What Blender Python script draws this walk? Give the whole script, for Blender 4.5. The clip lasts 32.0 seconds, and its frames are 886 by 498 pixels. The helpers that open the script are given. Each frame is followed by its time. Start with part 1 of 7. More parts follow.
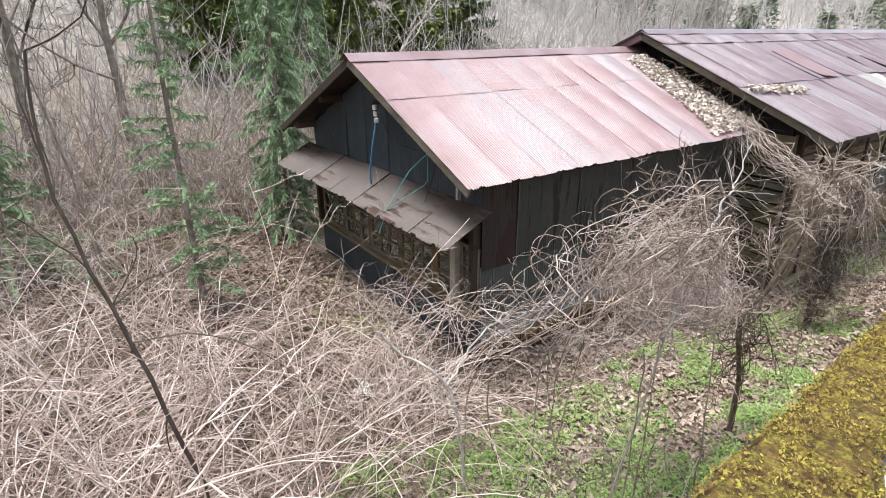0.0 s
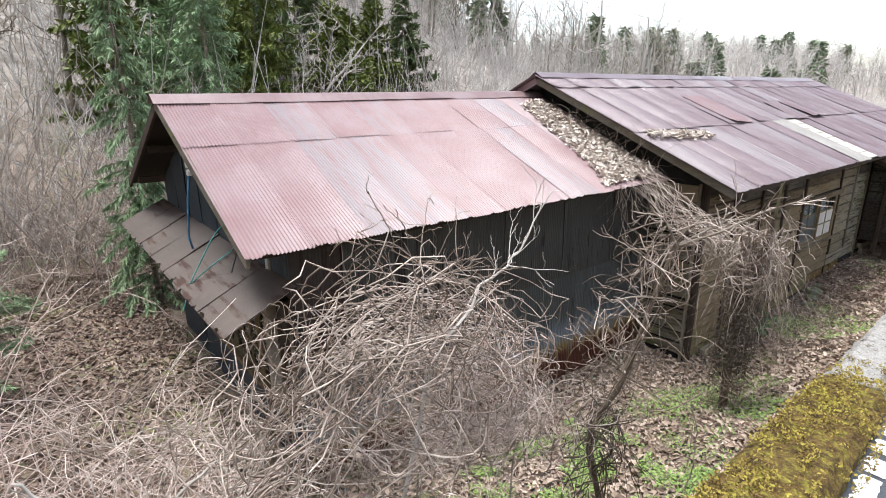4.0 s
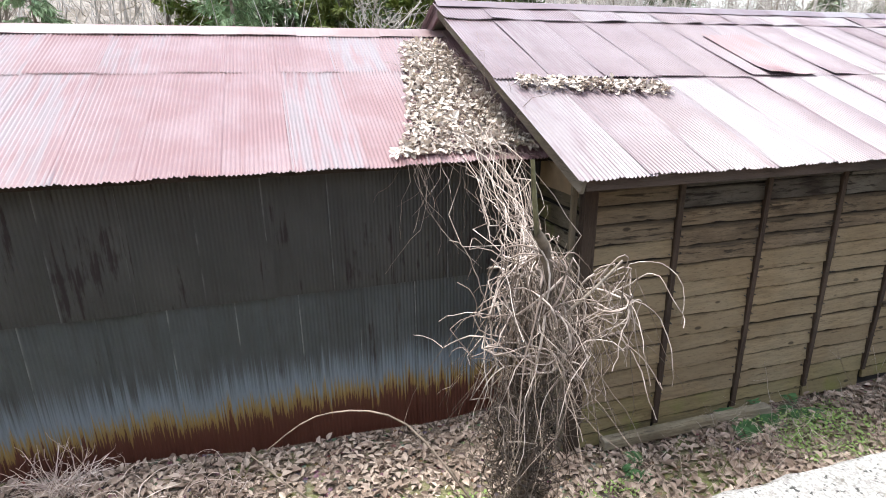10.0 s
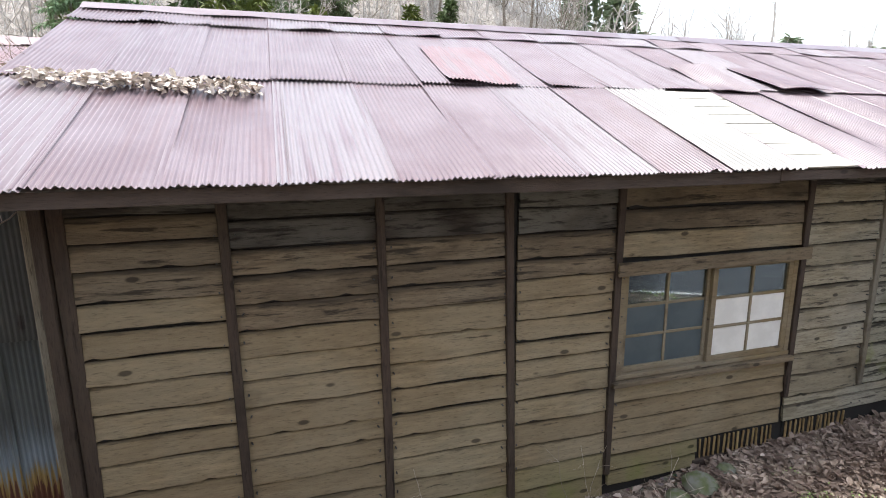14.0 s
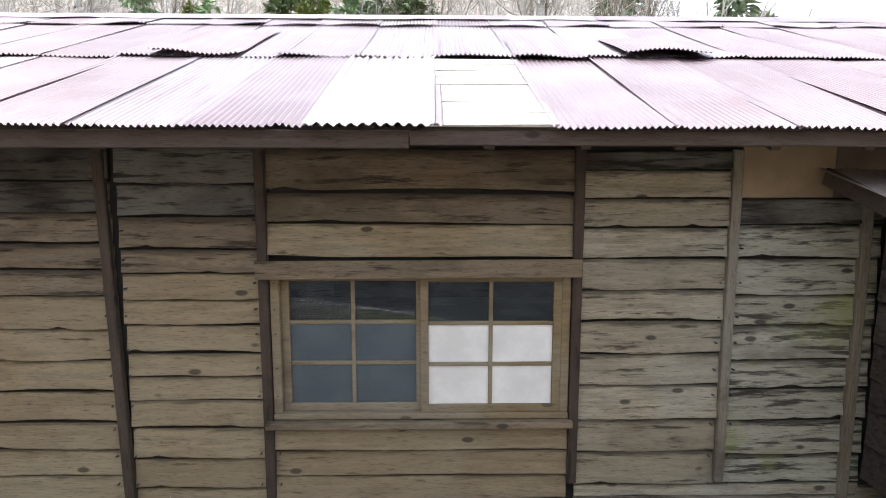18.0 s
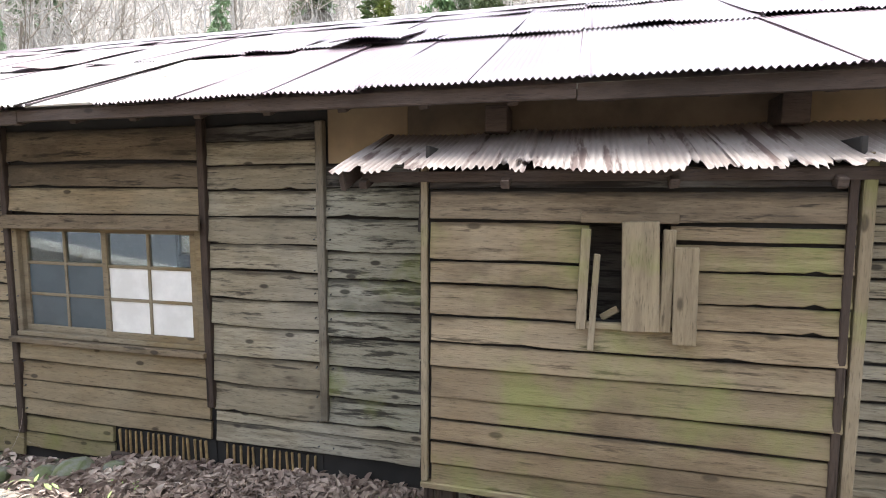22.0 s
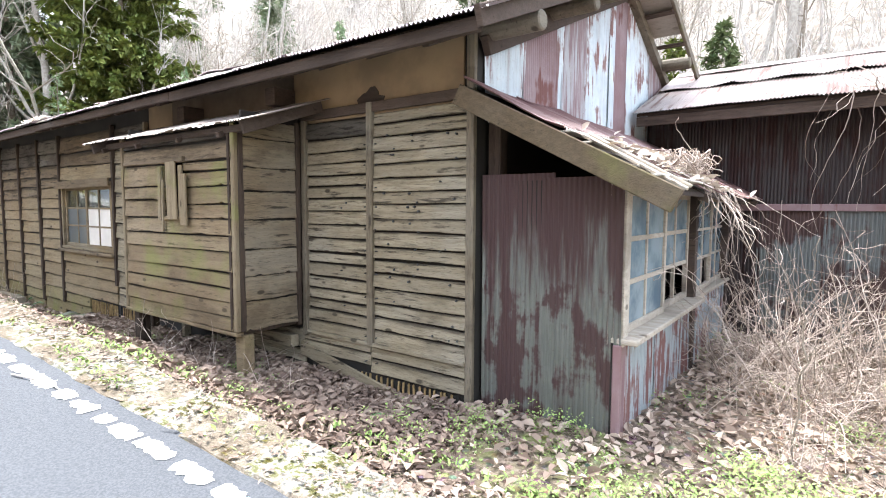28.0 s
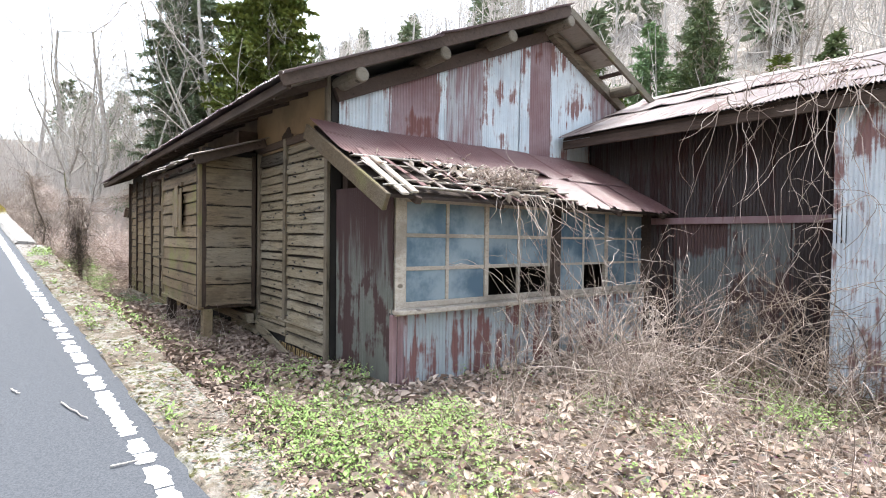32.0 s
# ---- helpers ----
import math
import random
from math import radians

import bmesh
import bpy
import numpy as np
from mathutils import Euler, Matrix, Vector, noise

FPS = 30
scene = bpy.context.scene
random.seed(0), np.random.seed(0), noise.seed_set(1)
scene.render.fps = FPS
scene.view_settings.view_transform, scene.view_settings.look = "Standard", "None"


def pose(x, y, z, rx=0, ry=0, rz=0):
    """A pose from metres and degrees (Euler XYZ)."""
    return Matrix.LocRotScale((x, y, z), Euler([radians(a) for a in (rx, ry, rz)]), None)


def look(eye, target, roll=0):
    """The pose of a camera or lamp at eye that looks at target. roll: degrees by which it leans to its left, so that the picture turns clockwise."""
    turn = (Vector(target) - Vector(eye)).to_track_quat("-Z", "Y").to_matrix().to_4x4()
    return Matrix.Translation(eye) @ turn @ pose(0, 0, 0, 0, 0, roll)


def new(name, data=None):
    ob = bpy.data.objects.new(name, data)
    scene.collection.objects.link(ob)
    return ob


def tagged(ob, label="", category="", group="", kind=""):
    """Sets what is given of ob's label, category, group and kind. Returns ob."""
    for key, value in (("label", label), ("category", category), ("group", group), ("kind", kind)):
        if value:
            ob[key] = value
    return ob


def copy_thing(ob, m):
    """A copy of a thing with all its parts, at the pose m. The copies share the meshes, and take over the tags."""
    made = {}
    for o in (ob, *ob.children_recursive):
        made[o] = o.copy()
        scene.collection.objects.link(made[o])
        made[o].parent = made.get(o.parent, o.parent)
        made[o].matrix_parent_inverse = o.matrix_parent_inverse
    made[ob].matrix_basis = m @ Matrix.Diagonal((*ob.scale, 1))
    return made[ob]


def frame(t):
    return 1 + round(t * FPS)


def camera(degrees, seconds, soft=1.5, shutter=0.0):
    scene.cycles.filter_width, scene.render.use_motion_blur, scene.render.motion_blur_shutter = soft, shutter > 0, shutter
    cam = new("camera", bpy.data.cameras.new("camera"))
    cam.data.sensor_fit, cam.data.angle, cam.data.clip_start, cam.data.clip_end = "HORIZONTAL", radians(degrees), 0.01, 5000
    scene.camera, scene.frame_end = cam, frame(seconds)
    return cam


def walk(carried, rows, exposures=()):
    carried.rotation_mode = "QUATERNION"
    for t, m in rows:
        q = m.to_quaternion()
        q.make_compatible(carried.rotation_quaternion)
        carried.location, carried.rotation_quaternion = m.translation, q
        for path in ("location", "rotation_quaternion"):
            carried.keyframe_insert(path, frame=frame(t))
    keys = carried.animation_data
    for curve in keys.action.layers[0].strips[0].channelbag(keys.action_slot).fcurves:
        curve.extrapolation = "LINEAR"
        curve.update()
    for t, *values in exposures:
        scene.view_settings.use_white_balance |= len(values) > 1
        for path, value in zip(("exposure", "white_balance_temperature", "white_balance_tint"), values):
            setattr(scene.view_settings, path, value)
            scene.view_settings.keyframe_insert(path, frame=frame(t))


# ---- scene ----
cam = camera(79.4, 32.0, soft=1.0)
METRES, EYE, TILT, LEAN, TURN = 24.0, 3.75, 0.0, 0.0, -34.9
ROWS = [
    (0.0, 0.0, 0.0, 0.0, -0.15, -21.73, 0.37),
    (0.5, -0.0002, 0.0013, -0.0004, -0.54, -20.36, 0.4),
    (1.0, 0.0013, 0.0029, -0.0003, -2.35, -19.97, 0.38),
    (1.5, 0.0104, 0.0076, -0.0015, -4.26, -18.93, 0.75),
    (2.0, 0.0198, 0.0156, -0.0038, -4.59, -18.59, 0.83),
    (2.5, 0.0308, 0.0236, -0.0056, -5.02, -18.58, 0.81),
    (3.0, 0.0414, 0.0307, -0.0059, -4.84, -18.27, 0.86),
    (3.5, 0.0511, 0.0394, -0.0072, -4.06, -17.11, 0.7),
    (5.5, 0.0981, 0.0721, -0.0133, 0.39, -15.15, 0.89),
    (6.0, 0.1063, 0.0812, -0.0149, 1.33, -15.52, 0.59),
    (6.5, 0.1203, 0.0868, -0.0169, 2.6, -15.49, 0.69),
    (7.0, 0.1336, 0.096, -0.0192, 4.71, -15.72, 0.72),
    (7.5, 0.1478, 0.105, -0.0213, 5.66, -16.42, 0.67),
    (8.0, 0.1617, 0.1157, -0.0234, 8.81, -16.38, 0.7),
    (8.5, 0.1773, 0.1264, -0.0243, 12.5, -17.33, 0.53),
    (9.0, 0.1935, 0.1336, -0.0252, 15.01, -17.22, 0.5),
    (9.5, 0.2109, 0.1439, -0.0271, 17.23, -17.52, 0.64),
    (10.0, 0.2281, 0.1542, -0.0302, 17.97, -17.8, 0.58),
    (10.5, 0.2425, 0.1674, -0.0331, 18.25, -18.41, 0.44),
    (11.0, 0.2578, 0.1786, -0.0356, 17.49, -18.22, 0.45),
    (11.5, 0.269, 0.1915, -0.0387, 16.01, -18.35, 0.36),
    (12.0, 0.2815, 0.2017, -0.0409, 15.49, -18.31, 0.37),
    (12.5, 0.2917, 0.2138, -0.0438, 15.72, -19.33, 0.33),
    (13.0, 0.3067, 0.2244, -0.045, 16.54, -16.95, 0.41),
    (13.5, 0.3215, 0.2348, -0.0467, 17.53, -12.88, 0.42),
    (14.0, 0.3366, 0.2453, -0.0481, 17.94, -11.53, 0.35),
    (14.5, 0.353, 0.2543, -0.0507, 18.52, -10.51, 0.4),
    (15.0, 0.3661, 0.2654, -0.0526, 18.72, -10.66, 0.23),
    (15.5, 0.3795, 0.2749, -0.0536, 19.73, -10.22, 0.23),
    (17.5, 0.433, 0.3191, -0.0643, 29.16, -7.61, 0.23),
    (18.0, 0.4399, 0.3314, -0.0667, 33.99, -6.87, -0.06),
    (18.5, 0.4505, 0.3426, -0.0667, 38.59, -6.86, -0.13),
    (19.0, 0.4671, 0.3511, -0.0677, 41.89, -6.11, -0.01),
    (19.5, 0.4821, 0.3591, -0.0694, 43.31, -5.94, -0.1),
    (20.0, 0.4976, 0.3649, -0.0714, 44.04, -5.32, -0.2),
    (20.5, 0.51, 0.3732, -0.073, 44.92, -5.32, -0.22),
    (21.0, 0.5245, 0.3829, -0.0743, 46.65, -5.59, -0.11),
    (21.5, 0.5393, 0.393, -0.0761, 48.51, -5.46, -0.13),
    (22.0, 0.5533, 0.4044, -0.078, 49.69, -5.62, -0.1),
    (22.5, 0.5674, 0.4135, -0.0796, 50.43, -5.56, -0.14),
    (23.0, 0.5791, 0.4248, -0.0807, 52.77, -6.03, -0.21),
    (23.5, 0.5959, 0.4332, -0.0827, 56.23, -5.74, -0.21),
    (24.0, 0.6112, 0.4424, -0.085, 58.24, -5.63, -0.25),
    (24.5, 0.6278, 0.4492, -0.0864, 59.66, -5.59, -0.32),
    (25.0, 0.642, 0.4562, -0.0882, 60.84, -5.36, -0.4),
    (25.5, 0.6561, 0.4672, -0.0899, 62.08, -5.51, -0.3),
    (26.0, 0.6697, 0.477, -0.0909, 63.43, -4.9, -0.3),
    (26.5, 0.6788, 0.4873, -0.0919, 64.89, -4.94, -0.47),
    (28.5, 0.7142, 0.5343, -0.0989, 74.25, -4.32, -0.37),
    (29.0, 0.7188, 0.5479, -0.0997, 76.96, -4.45, -0.48),
    (29.5, 0.7265, 0.561, -0.1021, 78.87, -4.1, -0.45),
    (30.0, 0.7308, 0.5715, -0.1027, 79.98, -4.18, -0.6),
    (30.5, 0.7366, 0.5805, -0.1027, 81.31, -3.64, -0.68),
    (31.0, 0.7468, 0.5893, -0.1034, 84.18, -2.28, -0.71),
    (31.5, 0.7559, 0.598, -0.1048, 86.08, -1.79, -0.69),
    (32.0, 0.7677, 0.6044, -0.1055, 86.64, -1.18, -0.8),
]
walk(cam, [(t, pose(0, 0, EYE, TILT, LEAN, TURN) @ pose(METRES * x, METRES * y, METRES * z, 90 + pitch, roll, yaw)) for t, x, y, z, yaw, pitch, roll in ROWS], exposures=[(0.0, 1.44), (3.0, 1.34), (6.0, 1.36), (9.0, 1.72), (11.0, 1.83), (13.0, 1.86), (14.0, 1.74), (15.0, 1.72), (18.0, 2.08), (20.0, 2.22), (22.0, 2.38), (23.0, 2.57), (25.0, 2.79), (26.5, 2.8), (28.5, 2.66), (30.0, 2.48), (31.0, 2.36), (32.0, 2.1)])

# ================= light =================
world = bpy.data.worlds.new("overcast_sky")
scene.world = world
world.use_nodes = True
wn = world.node_tree.nodes
sky = wn.new("ShaderNodeTexSky")
sky.sky_type = "NISHITA"
sky.sun_disc = False
sky.sun_elevation = radians(79)
sky.sun_rotation = radians(301)
sky.dust_density = 2.0
sky.air_density = 1.2
soften = wn.new("ShaderNodeHueSaturation")
soften.inputs["Saturation"].default_value = 0.5
world.node_tree.links.new(sky.outputs[0], soften.inputs["Color"])
world.node_tree.links.new(soften.outputs[0], wn["Background"].inputs[0])
wn["Background"].inputs[1].default_value = 0.14

sun = new("sun", bpy.data.lights.new("sun", "SUN"))
sun.data.energy = 1.7
sun.data.angle = radians(26)
sun.data.color = (1.0, 0.985, 0.96)
sun.matrix_world = look((5, 7, 30), (10, 4, 0))

# ================= plan =================
SLOPE = 0.1075


def lerp(a, b, k):
    return a + (b - a) * k


def smooth(k):
    k = np.clip(k, 0, 1)
    return k * k * (3 - 2 * k)


def road_z(x):
    """Height of the road, which falls towards +x."""
    x = np.asarray(x, float)
    near = 2.27 - SLOPE * np.clip(x, -14, 30)
    return near + 0.03 * np.clip(-14 - x, 0, 60)


def edge_y(x):
    """Line of the road's edge on the building side."""
    x = np.asarray(x, float)
    return 0.54 + 0.085 * np.clip(x, -60, 60)


def yard_z(x):
    return np.interp(x, [-30, -8, 2, 5, 8, 12, 14, 17, 20, 22, 26, 45], [2.2, 0.7, 0.22, -0.05, -0.17, -0.16, 0.0, 0.08, 0.1, 0.02, -0.2, -1.4])


def bumps(x, y):
    return 0.035 * np.sin(1.7 * x + 0.6 * y) * np.cos(1.3 * y - 0.4 * x) + 0.02 * np.sin(4.1 * x - 2.2 * y + 1) * np.sin(3.3 * y + 0.7)


def ground_z(x, y):
    x, y = np.asarray(x, float), np.asarray(y, float)
    base = yard_z(x)
    e = edge_y(x)
    rim = np.minimum(road_z(x) - 0.05, base + 0.45)
    north = lerp(rim, base, smooth((y - e - 0.1) / np.interp(x, [10, 14], [1.3, 0.75]))) + bumps(x, y) * smooth((y - e) / 0.5)
    tall = np.interp(x, [-120, -45, -10, 22, 40, 55, 72, 200], [16, 34, 38, 31, 14, 8, 7, 12])
    west = 13 * smooth((-x - 24) / 60)
    north = north + west + tall * smooth((y - 11) / 62) + 0.6 * smooth((y - 9) / 6) * np.sin(0.31 * x + 0.2 * y) ** 2
    under = road_z(x) - 0.25
    far_s = 18 * smooth((-y - 9) / 60) + 1.6 * smooth((-y - 3.6) / 2.5) + 0.23
    south = under + (far_s + west) * (y < -3.2)
    return np.where(y > e - 0.02, north, np.where(y < -3.2, south, under))


# ================= helpers =================
def mesh_of(name, verts, faces, flat=True):
    me = bpy.data.meshes.new(name)
    me.from_pydata([tuple(v) for v in verts], [], [tuple(f) for f in faces])
    if not flat:
        me.polygons.foreach_set("use_smooth", [True] * len(me.polygons))
    me.update()
    return me


def mesh_np(name, verts, quads, smooth_it=True):
    """A mesh of quads or triangles from arrays."""
    me = bpy.data.meshes.new(name)
    n = quads.shape[1]
    me.vertices.add(len(verts))
    me.vertices.foreach_set("co", np.ascontiguousarray(verts, np.float32).ravel())
    me.loops.add(quads.size)
    me.loops.foreach_set("vertex_index", np.ascontiguousarray(quads, np.int32).ravel())
    me.polygons.add(len(quads))
    me.polygons.foreach_set("loop_start", np.arange(0, quads.size, n, dtype=np.int32))
    me.polygons.foreach_set("use_smooth", np.full(len(quads), smooth_it))
    me.update(calc_edges=True)
    me.validate()
    return me


def part(name, me, material, parent=None, label="", m=None):
    ob = new(name, me)
    if material is not None and not me.materials:
        me.materials.append(material)
    if parent is not None:
        ob.parent = parent
        ob.matrix_parent_inverse = parent.matrix_basis.inverted()
    if m is not None:
        ob.matrix_basis = m
    if label:
        tagged(ob, label)
    return ob


def thing(name, label, category, at=(0, 0, 0), group="", kind=""):
    ob = new(name)
    ob.empty_display_size = 0.2
    ob.matrix_basis = Matrix.Translation(at)
    return tagged(ob, label, category, group, kind)


def box_mesh(name, size, chamfer=0.004, wander=0.0, seed=0):
    """A beam or block about its centre, with worn edges."""
    bm = bmesh.new()
    bmesh.ops.create_cube(bm, size=1.0)
    bmesh.ops.scale(bm, vec=size, verts=bm.verts)
    if chamfer:
        bmesh.ops.bevel(bm, geom=bm.edges[:], offset=min(chamfer, min(size) * 0.3), segments=1, affect="EDGES")
    if wander:
        rnd = random.Random(seed)
        for v in bm.verts:
            v.co += Vector((rnd.uniform(-1, 1), rnd.uniform(-1, 1), rnd.uniform(-1, 1))) * wander
    me = bpy.data.meshes.new(name)
    bm.to_mesh(me)
    bm.free()
    return me


def block(name, x0, x1, y0, y1, z0, z1, material, parent=None, label="", chamfer=0.004, wander=0.0):
    me = box_mesh(name, (x1 - x0, y1 - y0, z1 - z0), chamfer, wander, hash_of(x0, y0, z0))
    return part(name, me, material, parent, label, Matrix.Translation(((x0 + x1) / 2, (y0 + y1) / 2, (z0 + z1) / 2)))


def hash_of(*v):
    return int(sum(abs(a) * k for a, k in zip(v, (731, 977, 1361))) * 100) % 100003


def rod(name, a, b, w, d, material, parent=None, label="", chamfer=0.004, wander=0.002):
    """A squared timber from a to b, w wide and d deep."""
    a, b = Vector(a), Vector(b)
    way = b - a
    q = way.to_track_quat("X", "Z")
    me = box_mesh(name, (way.length, w, d), chamfer, wander, hash_of(*a))
    return part(name, me, material, parent, label, Matrix.LocRotScale((a + b) / 2, q, None))


def board_mesh(seed):
    """A weathered lap board 1 m long and 1 m high before scaling, 1 m thick likewise; its edges wander, chip and split."""
    rnd = random.Random(seed)
    n = 16
    verts, faces = [], []
    sag, crown = rnd.uniform(-0.05, 0.05), rnd.uniform(-0.03, 0.03)
    p, q = rnd.uniform(0, 6.28), rnd.uniform(4, 9)
    chips = [(rnd.uniform(0.03, 0.97), rnd.uniform(0.05, 0.13), rnd.uniform(0.02, 0.05)) for _ in range(rnd.choice((0, 1, 1, 2)))]
    cup = rnd.uniform(0.0, 0.25)
    for i in range(n + 1):
        k = i / n
        u = k - 0.5
        if i in (0, n):
            u *= 1 - rnd.uniform(0, 0.008)
        lo = sag * math.sin(math.pi * k) + 0.022 * math.sin(q * k + p) + rnd.uniform(-0.012, 0.012)
        hi = crown * math.sin(math.pi * k) + rnd.uniform(-0.012, 0.012)
        for at, deep, wide in chips:
            lo += deep * math.exp(-((k - at) / wide) ** 2)
        bow = rnd.uniform(-0.05, 0.05) - 0.25 * math.sin(q * k * 0.6 + p)
        for y, z in ((-0.42 + bow, lo - 0.5), (-0.5 + bow, lo - 0.46), (-0.5 + bow + cup, 0.0), (-0.5 + bow, hi + 0.46), (-0.36 + bow, hi + 0.5), (0.5, hi + 0.5), (0.5, lo - 0.5)):
            verts.append((u, y, z))
    for i in range(n):
        for k in range(7):
            a, b = i * 7 + k, i * 7 + (k + 1) % 7
            faces.append((a, a + 7, b + 7, b))
    faces.append((0, 1, 2, 3, 4, 5, 6))
    e = n * 7
    faces.append(tuple(e + k for k in (6, 5, 4, 3, 2, 1, 0)))
    return mesh_of("board", verts, faces)


def corrugated(name, width, length, seed=0, pitch=0.032, amp=0.0075, rows=6, sag=0.006, ragged=0.0, lift=0.0, slant=0.0, level=0.0, edge=0.004):
    """A corrugated sheet in its own plane: waves across x, running along y from 0 (top) to -length."""
    rnd = np.random.RandomState(seed)
    cols = max(4, int(width / pitch * 4))
    u = np.linspace(0, width, cols + 1)
    v = np.linspace(0, 1, rows + 1)
    uu, vv = np.meshgrid(u, v)
    wave = amp * np.sin(2 * np.pi * uu / pitch)
    p = rnd.uniform(0, 6.28, 4)
    bend = sag * (np.sin(uu * 3.1 + p[0]) * np.sin(vv * 4 + p[1]) + 0.6 * np.sin(uu * 7 + p[2] + 3 * vv))
    bend = bend + edge * np.exp(-uu / 0.018) + 0.6 * edge * np.exp(-(width - uu) / 0.018)
    curl = lift * np.clip((vv - 0.75) / 0.25, 0, 1) ** 2 * (0.5 + 0.5 * np.sin(uu * 9 + p[3]))
    end = np.zeros_like(uu)
    if ragged:
        cut = ragged * (0.5 + 0.5 * np.sin(u * 6 + p[0])) * rnd.uniform(0.2, 1, cols + 1)
        for _ in range(3):
            c = rnd.uniform(0, width)
            cut += ragged * 1.3 * np.exp(-((u - c) / 0.03) ** 2)
        end[-1] = cut
    if slant:
        # the head is cut on a slope, the foot stays level
        top = slant * uu / width
        along = top * (1 - vv) - vv * level
    else:
        along = -vv * length
    verts = np.stack([uu, along + end, wave + bend + curl], -1).reshape(-1, 3)
    i = np.arange(rows)[:, None] * (cols + 1) + np.arange(cols)[None]
    q = np.stack([i, i + cols + 1, i + cols + 2, i + 1], -1).reshape(-1, 4)
    return mesh_np(name, verts, q)


def tubes(name, paths, radii, sides=4):
    """Many tapering stems in one mesh. paths: arrays (n, 3); radii: pairs (start, end)."""
    vs, qs, base = [], [], 0
    ang = np.arange(sides) * 2 * np.pi / sides
    for path, (r0, r1) in zip(paths, radii):
        n = len(path)
        d = np.gradient(path, axis=0)
        d /= np.linalg.norm(d, axis=1, keepdims=True) + 1e-9
        ref = np.where(np.abs(d[:, 2:3]) > 0.9, [[1.0, 0, 0]], [[0, 0, 1.0]])
        a = np.cross(d, ref)
        a /= np.linalg.norm(a, axis=1, keepdims=True) + 1e-9
        b = np.cross(d, a)
        r = np.linspace(r0, r1, n)[:, None, None]
        ring = path[:, None] + r * (a[:, None] * np.cos(ang)[None, :, None] + b[:, None] * np.sin(ang)[None, :, None])
        vs.append(ring.reshape(-1, 3))
        i = base + np.arange(n - 1)[:, None] * sides + np.arange(sides)[None]
        k = base + np.arange(n - 1)[:, None] * sides + (np.arange(sides)[None] + 1) % sides
        qs.append(np.stack([i, k, k + sides, i + sides], -1).reshape(-1, 4))
        base += n * sides
    return mesh_np(name, np.concatenate(vs), np.concatenate(qs))


def wander_path(rnd, start, way, length, steps, twist=0.35, pull=0.0, floor=None):
    """A stem that starts along way and wanders, drooping by pull."""
    p = [np.array(start, float)]
    d = np.array(way, float)
    d /= np.linalg.norm(d) + 1e-9
    for _ in range(steps):
        d = d + rnd.normal(0, twist, 3) + np.array([0, 0, -pull])
        d /= np.linalg.norm(d) + 1e-9
        q = p[-1] + d * length / steps
        if floor is not None and q[2] < floor:
            q[2] = floor + 0.01
        p.append(q)
    return np.array(p)


# ================= materials =================
class Nodes:
    def __init__(self, name):
        self.m = bpy.data.materials.new(name)
        self.m.use_nodes = True
        self.t = self.m.node_tree
        self.b = self.t.nodes["Principled BSDF"]

    def add(self, kind, **sets):
        n = self.t.nodes.new("ShaderNode" + kind)
        for k, v in sets.items():
            if k == "op":
                n.operation = v
            elif k == "blend":
                n.blend_type = v
            elif k == "kind":
                n.data_type = v
            elif isinstance(v, bpy.types.NodeSocket):
                self.t.links.new(v, n.inputs[k.replace("_", " ")] if not k.startswith("i") or not k[1:].isdigit() else n.inputs[int(k[1:])])
            else:
                sock = n.inputs[int(k[1:])] if k.startswith("i") and k[1:].isdigit() else n.inputs[k.replace("_", " ")]
                sock.default_value = v
        return n

    def math(self, op, a, b=0.0, clamp=False):
        n = self.add("Math", op=op, i0=a, i1=b)
        n.use_clamp = clamp
        return n.outputs[0]

    def mix(self, k, a, b, blend="MIX"):
        n = self.t.nodes.new("ShaderNodeMix")
        n.data_type, n.blend_type = "RGBA", blend
        for i, v in ((0, k), (6, a), (7, b)):
            if isinstance(v, bpy.types.NodeSocket):
                self.t.links.new(v, n.inputs[i])
            else:
                n.inputs[i].default_value = v if i == 0 or len(v) == 4 else (*v, 1)
        return n.outputs[2]

    def noise(self, at, scale, detail=4.0, rough=0.55):
        return self.add("TexNoise", Vector=at, Scale=scale, Detail=detail, Roughness=rough).outputs[0]

    def step(self, v, lo, hi):
        n = self.add("MapRange", Value=v)
        n.interpolation_type = "SMOOTHSTEP"
        n.inputs[1].default_value, n.inputs[2].default_value = lo, hi
        return n.outputs[0]

    def stretch(self, at, scale, shift=None):
        n = self.add("Mapping", Vector=at, Scale=scale)
        if shift is not None:
            self.t.links.new(shift, n.inputs["Location"])
        return n.outputs[0]

    def place(self):
        return self.add("NewGeometry").outputs["Position"]

    def chance(self):
        return self.add("ObjectInfo").outputs["Random"]

    def island(self):
        return self.add("NewGeometry").outputs["Random Per Island"]

    def finish(self, colour, rough=0.8, bump=None, height=0.3, distance=0.01, metal=0.0, spec=None):
        def put(name, v):
            if isinstance(v, bpy.types.NodeSocket):
                self.t.links.new(v, self.b.inputs[name])
            else:
                self.b.inputs[name].default_value = (*v, 1) if isinstance(v, tuple) and len(v) == 3 else v
        put("Base Color", colour)
        put("Roughness", rough)
        put("Metallic", metal)
        if spec is not None:
            put("Specular IOR Level", spec)
        if bump is not None:
            n = self.add("Bump", Height=bump, Strength=height, Distance=distance)
            self.t.links.new(n.outputs[0], self.b.inputs["Normal"])
        return self.m


